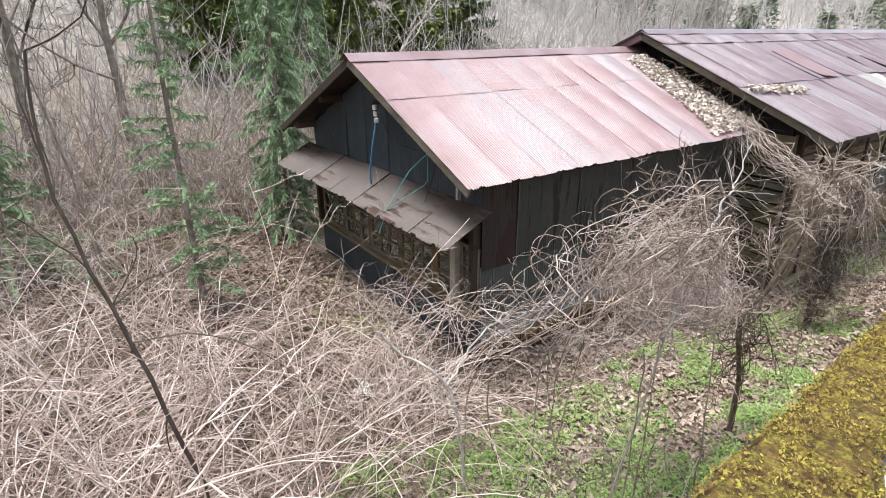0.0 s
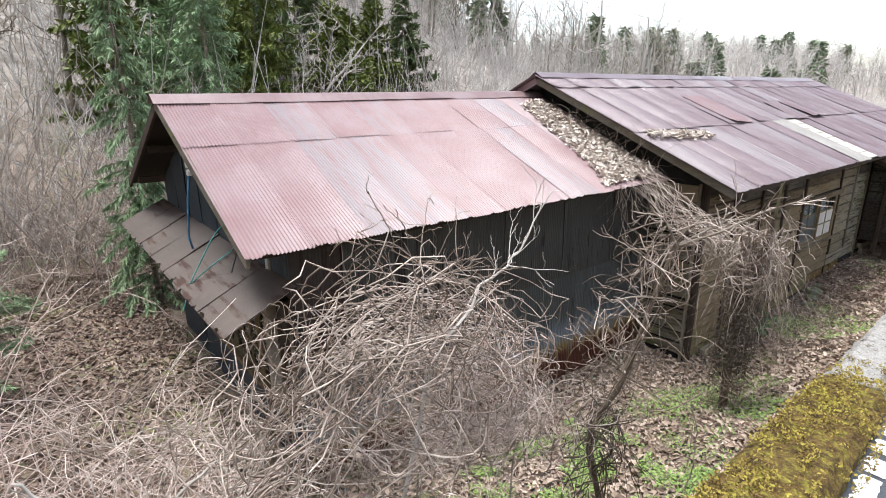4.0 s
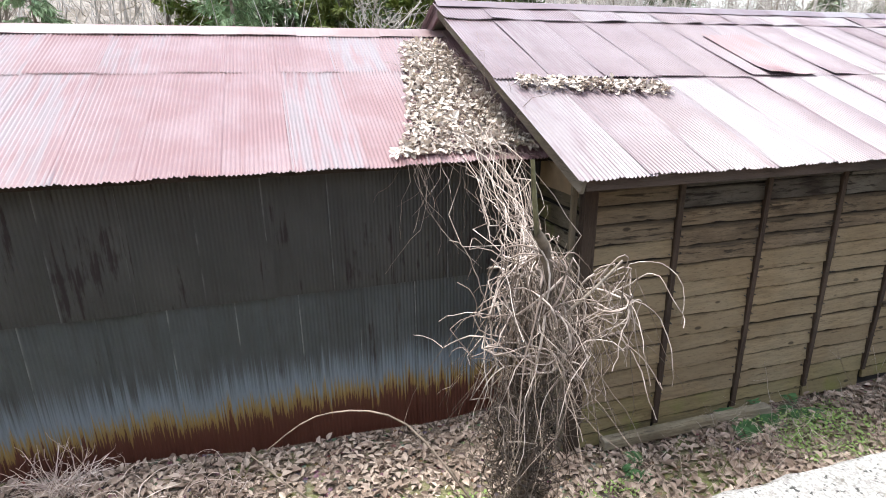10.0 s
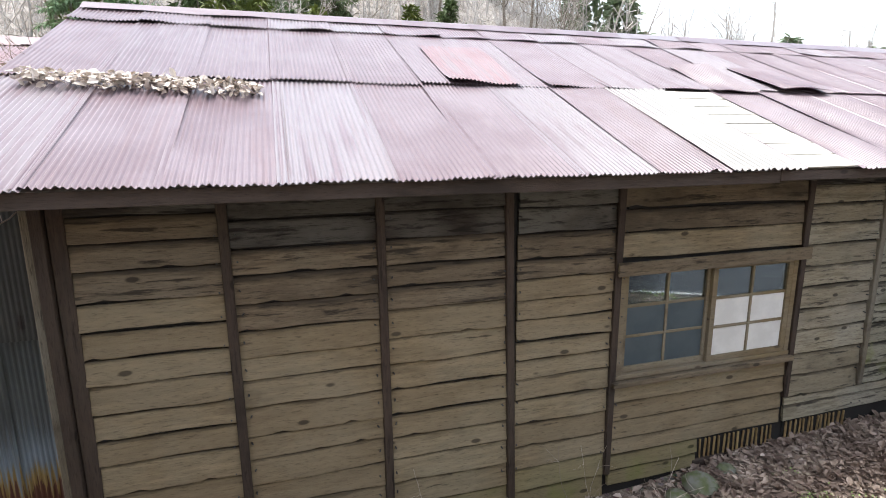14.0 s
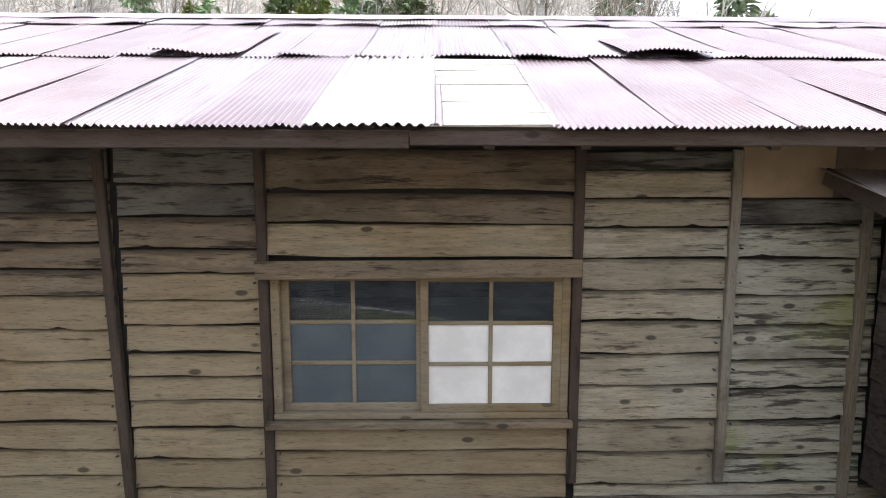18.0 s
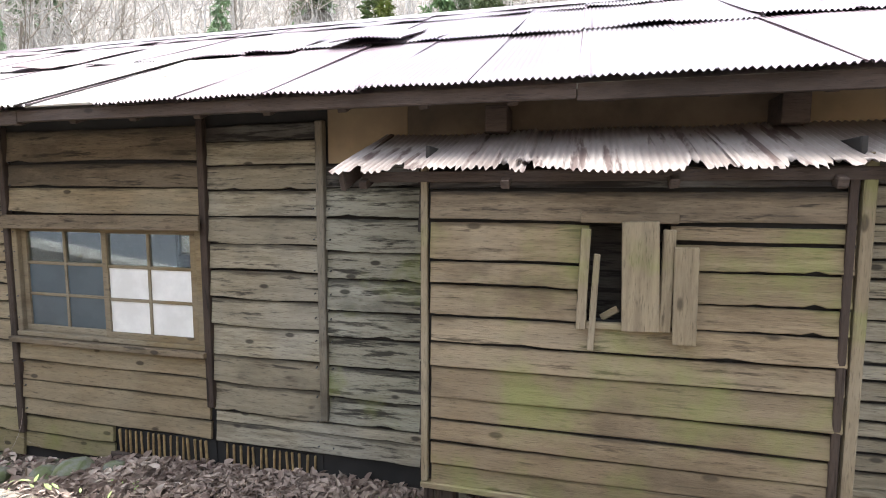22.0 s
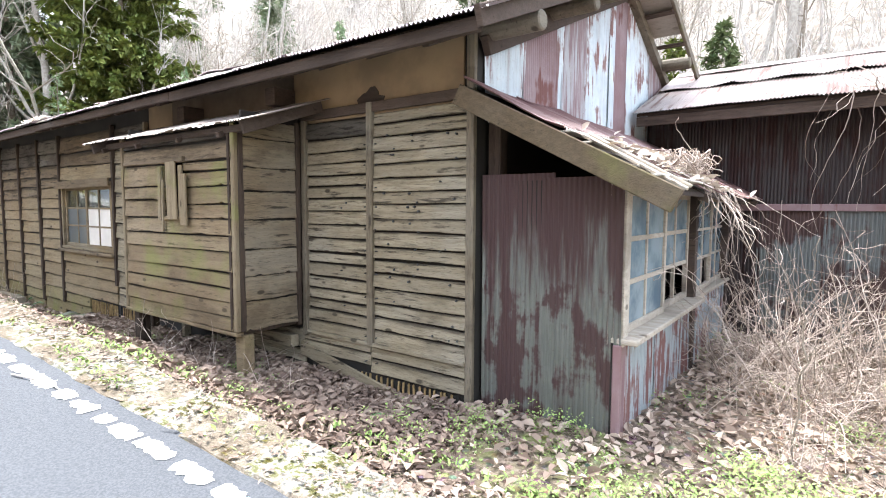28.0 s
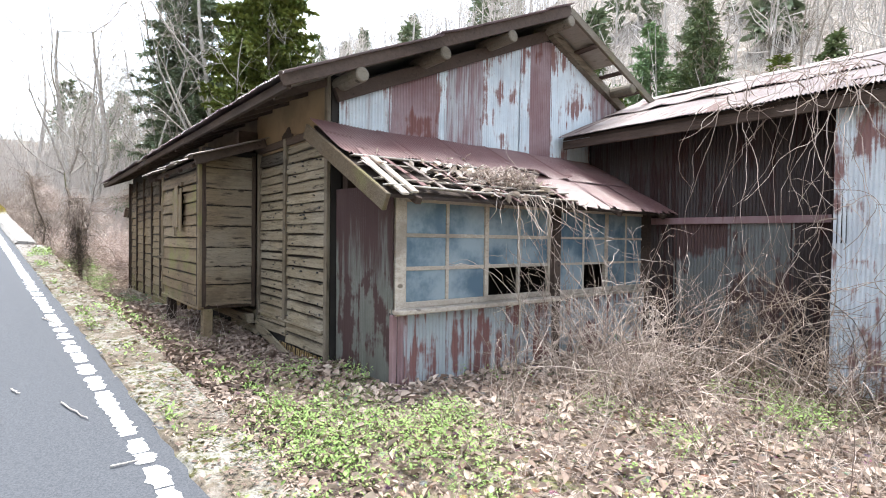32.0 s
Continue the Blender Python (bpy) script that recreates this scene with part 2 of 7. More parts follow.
def wood(name, light, dark, stain, stain_at=0.55, moss=0.0, along="x", grey=(0.3, 0.29, 0.25), grime=0.52, lap_dark=0.36, face=0.6):
    n = Nodes(name)
    at = n.place()
    r = n.chance()
    s = {"x": (0.9, 6, 9), "y": (6, 0.9, 9), "z": (9, 9, 0.9)}[along]
    shift = n.add("CombineXYZ", X=n.math("MULTIPLY", r, 37.0), Y=n.math("MULTIPLY", r, 11.0), Z=n.math("MULTIPLY", r, 19.0)).outputs[0]
    p = n.stretch(at, s, shift)
    grain = n.noise(p, 4.0, 6, 0.65)
    fine = n.noise(n.stretch(at, tuple(a * 5 for a in s), shift), 4.0, 4, 0.6)
    tone = n.mix(n.step(grain, 0.3, 0.7), light, dark)
    tone = n.mix(n.step(n.noise(at, 1.3, 3), 0.4, 0.65), tone, n.mix(0.4, tone, grey))
    tone = n.mix(n.math("MULTIPLY", r, 0.85), tone, n.mix(0.7, tone, dark), "MIX")
    rot = n.step(n.noise(n.stretch(at, tuple(a * 0.9 for a in s), shift), 3.6, 6, 0.66), stain_at, stain_at + 0.12)
    tone = n.mix(n.math("MULTIPLY", rot, 0.85), tone, stain)
    knot = n.add("TexVoronoi", Vector=n.stretch(at, tuple(2.2 if a < 1 else a * 0.55 for a in s), shift), Scale=1.3).outputs[0]
    tone = n.mix(n.math("MULTIPLY", n.step(knot, 0.13, 0.07), 0.8), tone, stain)
    tone = n.mix(n.math("MULTIPLY", n.step(fine, 0.53, 0.7), 0.5), tone, stain)
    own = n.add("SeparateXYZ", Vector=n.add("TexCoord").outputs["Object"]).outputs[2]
    # Dirt stain and the lap's shadow, painted along each board's top edge.
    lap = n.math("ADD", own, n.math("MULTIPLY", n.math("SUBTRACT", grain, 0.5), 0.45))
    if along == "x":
        tone = n.mix(n.math("MULTIPLY", n.step(lap, lap_dark, 0.5), face), tone, stain)
    damp = n.noise(n.stretch(at, (0.7, 0.7, 1.3), None), 1.7, 5, 0.6)
    tone = n.mix(n.math("MULTIPLY", n.step(damp, grime, grime + 0.16), 0.62), tone, n.mix(0.3, stain, dark))
    if moss:
        k = n.step(n.noise(at, 2.4, 4), 0.62 - moss * 0.2, 0.72)
        tone = n.mix(n.math("MULTIPLY", k, 0.55), tone, (0.17, 0.19, 0.05))
    bump = n.math("ADD", n.math("MULTIPLY", grain, 0.6), n.math("MULTIPLY", fine, 0.5))
    return n.finish(tone, 0.82, bump, 0.8, 0.008, spec=0.25)


def sheet_metal(name, paint, faded, rust, rust_at=0.6, streak="z", rough=0.45, grey=None, foot=None, zinc=0.0, spec=0.5, waves=1.6, runny=0.55, rim=0.0, climb=None):
    """Corrugated steel: paint worn to rust, with runs down the sheet."""
    n = Nodes(name)
    at = n.place()
    r = n.chance()
    s = {"z": (7, 7, 0.6), "y": (7, 0.6, 0.6)}[streak]
    shift = n.add("CombineXYZ", X=n.math("MULTIPLY", r, 23.0), Y=n.math("MULTIPLY", r, 7.0), Z=n.math("MULTIPLY", r, 3.0)).outputs[0]
    runs = n.noise(n.stretch(at, s, shift), 2.2, 5, 0.6)
    cloud = n.noise(n.stretch(at, (1, 1, 1), shift), waves, 5, 0.6)
    fine = n.noise(at, 60.0, 3, 0.6)
    tone = n.mix(n.step(cloud, 0.35, 0.68), paint, faded)
    tone = n.mix(n.math("MULTIPLY", r, 0.45), tone, n.mix(0.5, faded, paint))
    if grey:
        tone = n.mix(n.step(n.math("ADD", n.math("MULTIPLY", runs, 0.6), n.math("MULTIPLY", r, 0.35)), 0.49, 0.65), tone, grey)
    tone = n.mix(n.math("MULTIPLY", n.step(runs, 0.45, 0.8), 0.4), tone, rust)
    worn = n.step(n.math("ADD", n.math("MULTIPLY", runs, runny), n.math("MULTIPLY", cloud, 1.05 - runny)), rust_at, rust_at + 0.07)
    if climb:
        # paint lasts at the foot, rust has taken the head of the sheets
        high = n.math("ADD", n.add("SeparateXYZ", Vector=at).outputs[2], n.math("MULTIPLY", n.math("SUBTRACT", runs, 0.5), 2.4))
        worn = n.math("MAXIMUM", worn, n.step(high, climb[0], climb[1]))
    tone = n.mix(n.math("MULTIPLY", worn, 0.9), tone, rust)
    if rim:
        own = n.add("SeparateXYZ", Vector=n.add("TexCoord").outputs["Object"]).outputs[0]
        rub = n.math("MULTIPLY", n.step(own, 0.016, 0.004), n.step(n.noise(at, 5.0, 4), 0.38, 0.6))
        tone = n.mix(n.math("MULTIPLY", rub, rim), tone, (0.3, 0.31, 0.31))
    tone = n.mix(n.math("MULTIPLY", n.step(fine, 0.6, 0.72), 0.3), tone, rust)
    if foot:
        z = n.add("SeparateXYZ", Vector=at).outputs[2]
        drip = n.noise(n.stretch(at, (26, 26, 0.35), shift), 2.2, 3, 0.6)
        rag = n.math("ADD", z, n.math("ADD", n.math("MULTIPLY", n.math("SUBTRACT", runs, 0.5), 0.3), n.math("MULTIPLY", n.math("SUBTRACT", drip, 0.5), 0.75)))
        tone = n.mix(n.step(rag, 0.78, 0.42), tone, (0.165, 0.2, 0.235))
        tone = n.mix(n.step(rag, 0.42, 0.3), tone, (0.23, 0.155, 0.05))
        tone = n.mix(n.step(rag, 0.25, 0.22), tone, foot)
    return n.finish(tone, n.math("ADD", n.math("MULTIPLY", worn, 0.3), rough, clamp=True), n.math("ADD", fine, n.math("MULTIPLY", runs, 0.6)), 0.2, 0.002, metal=zinc, spec=spec)


def plain(name, a, b, scale=6.0, rough=0.8, bump=0.3, distance=0.004, per=None, detail=5):
    n = Nodes(name)
    at = n.place()
    k = n.noise(at, scale, detail, 0.6)
    tone = n.mix(n.step(k, 0.35, 0.65), a, b)
    if per == "island":
        tone = n.mix(n.math("MULTIPLY", n.island(), 0.75), tone, n.mix(0.65, b, a))
        j = n.island()
        tone = n.mix(n.step(j, 0.45, 1.0), tone, b)
    if per == "object":
        tone = n.mix(n.math("MULTIPLY", n.chance(), 0.6), tone, b)
    return n.finish(tone, rough, n.noise(at, scale * 6, 4, 0.6), bump, distance)


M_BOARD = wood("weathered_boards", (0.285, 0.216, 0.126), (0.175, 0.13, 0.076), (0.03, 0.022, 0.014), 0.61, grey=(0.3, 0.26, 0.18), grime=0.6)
M_BOARD_LOW = wood("mossy_foot_boards", (0.27, 0.215, 0.11), (0.165, 0.13, 0.066), (0.03, 0.024, 0.014), 0.62, moss=0.7, grey=(0.28, 0.25, 0.15), grime=0.6)
M_BOARD_GREY = wood("greyed_boards", (0.335, 0.288, 0.2), (0.19, 0.157, 0.104), (0.024, 0.019, 0.014), 0.55, grime=0.55, lap_dark=0.3, face=0.7)
M_BOARD_BOX = wood("mossy_boards", (0.245, 0.182, 0.108), (0.145, 0.105, 0.062), (0.045, 0.033, 0.02), 0.575, moss=0.85, grey=(0.33, 0.28, 0.2), grime=0.53)
M_PLANK_UP = wood("upright_planks", (0.26, 0.205, 0.128), (0.16, 0.122, 0.076), (0.045, 0.034, 0.02), 0.6, moss=0.4, along="z", grey=(0.33, 0.29, 0.22), grime=0.55)
# Soot-dark boards; the eave's shade on the top rows is in this colour too.
M_BOARD_DARK = wood("sooty_shade_boards", (0.06, 0.047, 0.036), (0.032, 0.025, 0.02), (0.014, 0.011, 0.009), 0.5)
# Mossy end boards, coloured darker for the deep shade of the west wall.
M_BOARD_WEST = wood("shaded_end_boards", (0.135, 0.112, 0.07), (0.075, 0.06, 0.038), (0.02, 0.016, 0.011), 0.54, along="y", grime=0.46, moss=0.5)
M_MOSS = plain("ochre_moss", (0.4, 0.345, 0.06), (0.15, 0.09, 0.03), 6, 0.95, 0.2, 0.003, "island")
M_BOARD_SIDE = wood("cross_boards", (0.25, 0.195, 0.122), (0.14, 0.105, 0.066), (0.026, 0.02, 0.014), 0.56, along="y", grime=0.5)
# Stained boards darkened further, carrying shade below the eave and canopy.
M_BOARD_DIM = wood("stained_dim_boards", (0.225, 0.17, 0.108), (0.13, 0.096, 0.06), (0.02, 0.015, 0.011), 0.53, grey=(0.17, 0.145, 0.105), grime=0.48, lap_dark=0.12, face=0.8)
M_BOARD_ROT = wood("rotting_boards", (0.35, 0.335, 0.255), (0.21, 0.19, 0.135), (0.012, 0.01, 0.008), 0.5, grime=0.54, moss=0.3, lap_dark=0.3, face=0.8)
M_BATTEN = wood("dark_battens", (0.075, 0.051, 0.037), (0.042, 0.029, 0.022), (0.014, 0.01, 0.008), 0.56, along="z", grey=(0.085, 0.067, 0.05))
M_BATTEN_PALE = wood("greyed_battens", (0.2, 0.165, 0.115), (0.12, 0.096, 0.066), (0.025, 0.02, 0.015), 0.58, along="z")
M_BEAM = wood("dark_beams", (0.1, 0.072, 0.058), (0.058, 0.042, 0.033), (0.02, 0.015, 0.012), 0.6, grey=(0.11, 0.085, 0.072))
M_BEAM_Y = wood("barge_boards", (0.2, 0.172, 0.132), (0.12, 0.1, 0.072), (0.035, 0.028, 0.02), 0.6, moss=0.25, along="y")
M_BARGE = wood("mossy_barge_boards", (0.15, 0.112, 0.068), (0.085, 0.062, 0.038), (0.03, 0.024, 0.014), 0.6, moss=0.75, along="y")
M_PALE = wood("bleached_planks", (0.62, 0.59, 0.54), (0.48, 0.45, 0.4), (0.2, 0.18, 0.15), 0.66)
M_FRAME = wood("window_wood", (0.22, 0.163, 0.085), (0.155, 0.11, 0.058), (0.06, 0.045, 0.03), 0.66)
M_FRAME_GREY = wood("bleached_window_wood", (0.54, 0.49, 0.42), (0.38, 0.33, 0.27), (0.1, 0.08, 0.06), 0.64)
M_ROOF_A = sheet_metal("red_roof_sheets", (0.21, 0.118, 0.123), (0.262, 0.183, 0.192), (0.175, 0.08, 0.073), 0.69, "y", 0.34, grey=(0.235, 0.215, 0.23))
M_ROOF_B = sheet_metal("faded_red_roof_sheets", (0.15, 0.105, 0.117), (0.215, 0.172, 0.187), (0.15, 0.078, 0.074), 0.72, "y", 0.3, grey=(0.235, 0.21, 0.222))
M_ZINC_PATCH = sheet_metal("bare_zinc_sheets", (0.27, 0.255, 0.235), (0.36, 0.345, 0.32), (0.16, 0.12, 0.09), 0.66, "y", 0.4)
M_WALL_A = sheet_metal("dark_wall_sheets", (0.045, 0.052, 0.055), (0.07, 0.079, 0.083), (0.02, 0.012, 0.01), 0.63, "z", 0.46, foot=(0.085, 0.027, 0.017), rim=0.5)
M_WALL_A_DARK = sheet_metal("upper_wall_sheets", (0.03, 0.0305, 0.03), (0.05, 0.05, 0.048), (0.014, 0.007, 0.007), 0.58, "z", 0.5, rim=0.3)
M_WALL_A_BLUE = sheet_metal("blue_grey_wall_sheets", (0.04, 0.052, 0.064), (0.065, 0.08, 0.092), (0.03, 0.02, 0.016), 0.68, "z", 0.5)
M_SIDE = sheet_metal("rust_streaked_side_sheets", (0.1, 0.108, 0.095), (0.175, 0.185, 0.165), (0.05, 0.019, 0.019), 0.5, "z", 0.5, runny=0.42, climb=(0.65, 1.2), waves=3.6)
M_GABLE = sheet_metal("rusted_zinc_sheets", (0.48, 0.55, 0.6), (0.64, 0.7, 0.73), (0.19, 0.075, 0.062), 0.545, "z", 0.42, waves=2.6, runny=0.45)
M_FRONT = sheet_metal("streaked_zinc_sheets", (0.27, 0.315, 0.335), (0.4, 0.445, 0.465), (0.16, 0.055, 0.045), 0.505, "z", 0.42, waves=2.6, runny=0.5)
M_GABLE_RUST = sheet_metal("rusty_red_sheets", (0.19, 0.1, 0.105), (0.29, 0.215, 0.225), (0.15, 0.055, 0.045), 0.57, "z", 0.5, grey=(0.45, 0.49, 0.52), runny=0.35)
M_END_DARK = sheet_metal("maroon_wall_sheets", (0.023, 0.015, 0.0155), (0.034, 0.026, 0.026), (0.03, 0.011, 0.01), 0.52, "z", 0.5)
M_PORCH_ROOF = sheet_metal("brown_porch_sheets", (0.056, 0.038, 0.029), (0.1, 0.072, 0.056), (0.055, 0.026, 0.02), 0.56, "y", 0.5)
M_BOX_ROOF = sheet_metal("bleached_porch_sheets", (0.17, 0.135, 0.12), (0.34, 0.3, 0.27), (0.075, 0.045, 0.038), 0.56, "y", 0.5)
M_LEAN_ROOF = sheet_metal("lean_to_roof_sheets", (0.17, 0.088, 0.085), (0.24, 0.16, 0.15), (0.1, 0.045, 0.04), 0.6, "y", 0.4)
M_END_ZINC = sheet_metal("grey_green_zinc_sheets", (0.115, 0.128, 0.124), (0.17, 0.185, 0.182), (0.06, 0.024, 0.02), 0.5, "z", 0.45, waves=1.7, runny=0.24)
# Paler than the twigs themselves: the haze over far slopes is coloured in.
M_FAR_TWIG = plain("far_bare_branches", (0.64, 0.6, 0.565), (0.44, 0.405, 0.375), 0.4, 0.9, 0.1, 0.01, "island")
M_ANNEX_ROOF = sheet_metal("bleached_annex_sheets", (0.15, 0.112, 0.102), (0.25, 0.21, 0.195), (0.11, 0.058, 0.05), 0.56, "y", 0.42)
M_RIDGE = sheet_metal("ridge_caps", (0.2, 0.125, 0.125), (0.29, 0.22, 0.22), (0.16, 0.09, 0.08), 0.68, "y", 0.4)
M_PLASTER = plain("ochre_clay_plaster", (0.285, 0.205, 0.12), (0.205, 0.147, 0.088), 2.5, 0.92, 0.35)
# Copy of the clay plaster darkened for soot and shade above the canopy.
M_PLASTER_DIM = plain("sooty_shaded_plaster", (0.15, 0.112, 0.075), (0.085, 0.064, 0.045), 2.5, 0.92, 0.35)
# Near-black backing that stands for the unlit inside and the shade in gaps.
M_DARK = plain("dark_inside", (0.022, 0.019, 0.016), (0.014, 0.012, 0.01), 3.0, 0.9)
M_BAMBOO = plain("bamboo_lath", (0.33, 0.23, 0.1), (0.22, 0.14, 0.06), 20, 0.7)
M_ROAD = plain("asphalt", (0.08, 0.087, 0.099), (0.05, 0.055, 0.063), 90, 0.85, 0.5, 0.004)
M_LINE = plain("worn_white_paint", (0.8, 0.8, 0.79), (0.62, 0.62, 0.62), 30, 0.75, 0.3, 0.002)
M_STEM = plain("dry_vines", (0.64, 0.55, 0.48), (0.2, 0.152, 0.125), 5, 0.85, 0.2, 0.002, "island")
M_STEM_PINK = plain("dry_brambles", (0.86, 0.75, 0.69), (0.38, 0.275, 0.23), 5, 0.8, 0.2, 0.002, "island")
M_STEM_BROWN = plain("brown_vines", (0.36, 0.285, 0.225), (0.085, 0.062, 0.047), 5, 0.85, 0.2, 0.002, "island")
M_STEM_DARK = plain("dark_vines", (0.1, 0.078, 0.06), (0.06, 0.045, 0.036), 8, 0.9, 0.3, 0.002)
M_BARK = plain("grey_bark", (0.3, 0.26, 0.21), (0.17, 0.14, 0.11), 9, 0.9, 0.6, 0.006)
# Pale bark, lightened further for haze over the hillside trees.
M_BARK_PALE = plain("pale_bark", (0.5, 0.47, 0.43), (0.34, 0.31, 0.275), 7, 0.9, 0.4, 0.006)
M_TRUNK = plain("dark_brown_bark", (0.2, 0.16, 0.12), (0.09, 0.07, 0.05), 9, 0.9, 0.6, 0.006)
M_STUMP = plain("mossy_stump_bark", (0.16, 0.15, 0.075), (0.08, 0.07, 0.04), 9, 0.9, 0.6, 0.006)
M_LEAF = plain("dead_leaves", (0.6, 0.5, 0.415), (0.24, 0.175, 0.135), 3, 0.8, 0.1, 0.002, "island")
# Brown leaves, darkened to carry the shade under the closet bay as well.
M_LEAF_BROWN = plain("brown_dead_leaves", (0.43, 0.34, 0.272), (0.15, 0.102, 0.08), 3, 0.8, 0.1, 0.002, "island")
M_LEAF_PALE = plain("bleached_dead_leaves", (0.8, 0.74, 0.67), (0.46, 0.39, 0.33), 3, 0.75, 0.1, 0.002, "island")
M_WEED = plain("fresh_weeds", (0.15, 0.25, 0.055), (0.27, 0.385, 0.115), 4, 0.6, 0.1, 0.002, "island")
M_FERN = plain("fern_green", (0.05, 0.13, 0.045), (0.08, 0.18, 0.065), 9, 0.55)
M_NEEDLE = plain("conifer_needles", (0.08, 0.125, 0.055), (0.17, 0.215, 0.095), 2.5, 0.7, 0.1, 0.003, "island")
M_NEEDLE_GREY = plain("grey_green_needles", (0.12, 0.175, 0.1), (0.24, 0.285, 0.18), 2.5, 0.7, 0.1, 0.003, "island")
M_NEEDLE_LIGHT = plain("soft_conifer_needles", (0.14, 0.245, 0.12), (0.27, 0.37, 0.2), 2.5, 0.7, 0.1, 0.003, "island")
M_BROAD = plain("evergreen_leaves", (0.09, 0.14, 0.03), (0.19, 0.22, 0.05), 2.0, 0.6, 0.1, 0.003, "island")


def moss_concrete():
    n = Nodes("mossy_concrete")
    at = n.place()
    x = n.add("SeparateXYZ", Vector=at).outputs[0]
    big, mid, fine, grit = n.noise(at, 3.2, 4), n.noise(at, 16, 6, 0.7), n.noise(at, 70, 3), n.noise(at, 38, 4, 0.6)
    stone = n.mix(n.step(fine, 0.4, 0.62), (0.4, 0.385, 0.36), (0.25, 0.24, 0.22))
    stone = n.mix(n.step(grit, 0.6, 0.66), stone, (0.06, 0.06, 0.055))
    stone = n.mix(n.math("MULTIPLY", n.step(x, 12.0, 14.5), n.step(big, 0.15, 0.45)), stone, n.mix(n.step(n.noise(at, 2.6, 6, 0.7), 0.44, 0.56), n.mix(grit, (0.24, 0.2, 0.155), (0.09, 0.075, 0.055)), n.mix(n.step(mid, 0.45, 0.6), (0.3, 0.288, 0.255), (0.11, 0.115, 0.045))))
    moss = n.mix(n.step(mid, 0.36, 0.62), (0.145, 0.092, 0.03), (0.065, 0.04, 0.018))
    moss = n.mix(n.step(n.noise(at, 15, 8, 0.78), 0.44, 0.7), moss, (0.29, 0.26, 0.045))
    moss = n.mix(n.math("MULTIPLY", n.step(grit, 0.55, 0.7), 0.7), moss, (0.05, 0.035, 0.015))
    more = n.math("ADD", big, n.math("ADD", n.step(x, 6.2, 5.2), n.math("MULTIPLY", n.step(x, 13.0, 15.0), 0.03)))
    cover = n.step(n.math("ADD", n.math("MULTIPLY", mid, 0.6), n.math("MULTIPLY", more, 0.5)), 0.62, 0.76)
    return n.finish(n.mix(cover, stone, moss), 0.95, n.math("ADD", n.math("MULTIPLY", mid, cover), fine), 0.9, 0.02, spec=0.2)


def soil():
    n = Nodes("leafy_soil")
    at = n.place()
    big, mid, fine = n.noise(at, 0.55, 4), n.noise(at, 5, 5, 0.65), n.noise(at, 34, 4, 0.65)
    earth = n.mix(n.step(mid, 0.35, 0.65), (0.09, 0.064, 0.047), (0.175, 0.132, 0.1))
    earth = n.mix(n.step(fine, 0.45, 0.62), earth, (0.27, 0.215, 0.168))
    leafy = n.add("TexVoronoi", Vector=at, Scale=17.0)
    earth = n.mix(n.math("MULTIPLY", n.step(leafy.outputs[0], 0.45, 0.3), 0.45), earth, leafy.outputs[1], "SOFT_LIGHT")
    green = n.step(n.math("ADD", n.math("MULTIPLY", big, 0.7), n.math("MULTIPLY", mid, 0.35)), 0.56, 0.66)
    tone = n.mix(n.math("MULTIPLY", green, 0.6), earth, n.mix(fine, (0.12, 0.17, 0.035), (0.22, 0.27, 0.07)))
    far = n.step(n.add("SeparateXYZ", Vector=at).outputs[1], 14, 26)
    # Floor of the far woods, its colour lightened for haze.
    wood_floor = n.mix(n.step(n.noise(at, 1.6, 6, 0.75), 0.42, 0.58), (0.38, 0.345, 0.31), (0.19, 0.165, 0.14))
    return n.finish(n.mix(far, tone, wood_floor), 0.95, n.math("ADD", mid, fine), 0.8, 0.03)


M_STONE = plain("mossy_stones", (0.2, 0.2, 0.17), (0.12, 0.14, 0.06), 9, 0.95, 0.6, 0.01)
M_KERB = moss_concrete()
M_SOIL = soil()


def glass(name, tint=(0.9, 0.95, 0.95), dusty=0.15):
    n = Nodes(name)
    clear = n.add("BsdfTransparent", Color=(*tint, 1))
    shine = n.add("BsdfGlossy", Roughness=0.03)
    dust = n.add("BsdfDiffuse", Color=(0.5, 0.52, 0.5, 1))
    f = n.add("Fresnel", IOR=1.5)
    a = n.add("MixShader", i1=clear.outputs[0], i2=shine.outputs[0])
    n.t.links.new(n.math("MULTIPLY", f.outputs[0], 0.6, clamp=True), a.inputs[0])
    b = n.add("MixShader", i1=a.outputs[0], i2=dust.outputs[0])
    n.t.links.new(n.math("MULTIPLY", n.step(n.noise(n.place(), 7, 5), 0.3, 0.75), dusty), b.inputs[0])
    n.t.links.new(b.outputs[0], n.t.nodes["Material Output"].inputs[0])
    return n.m


M_GLASS = glass("clear_old_glass", dusty=0.03)
M_FROST = plain("frosted_blue_grey_glass", (0.058, 0.077, 0.088), (0.074, 0.094, 0.105), 5, 0.3, 0.05)
M_BLUE_GLASS = plain("dusty_blue_glass", (0.085, 0.14, 0.185), (0.25, 0.315, 0.35), 3, 0.2, 0.05)
M_PAPER = plain("white_paper_backed_glass", (0.72, 0.7, 0.66), (0.62, 0.6, 0.56), 5, 0.35, 0.05)
M_WHITE = plain("white_paint", (0.78, 0.77, 0.74), (0.66, 0.64, 0.6), 8, 0.6)
M_BLUE_ROPE = plain("blue_plastic_cable", (0.05, 0.2, 0.4), (0.09, 0.27, 0.46), 9, 0.5)
M_TEAL_ROPE = plain("teal_plastic_cord", (0.08, 0.32, 0.32), (0.14, 0.4, 0.38), 9, 0.5)
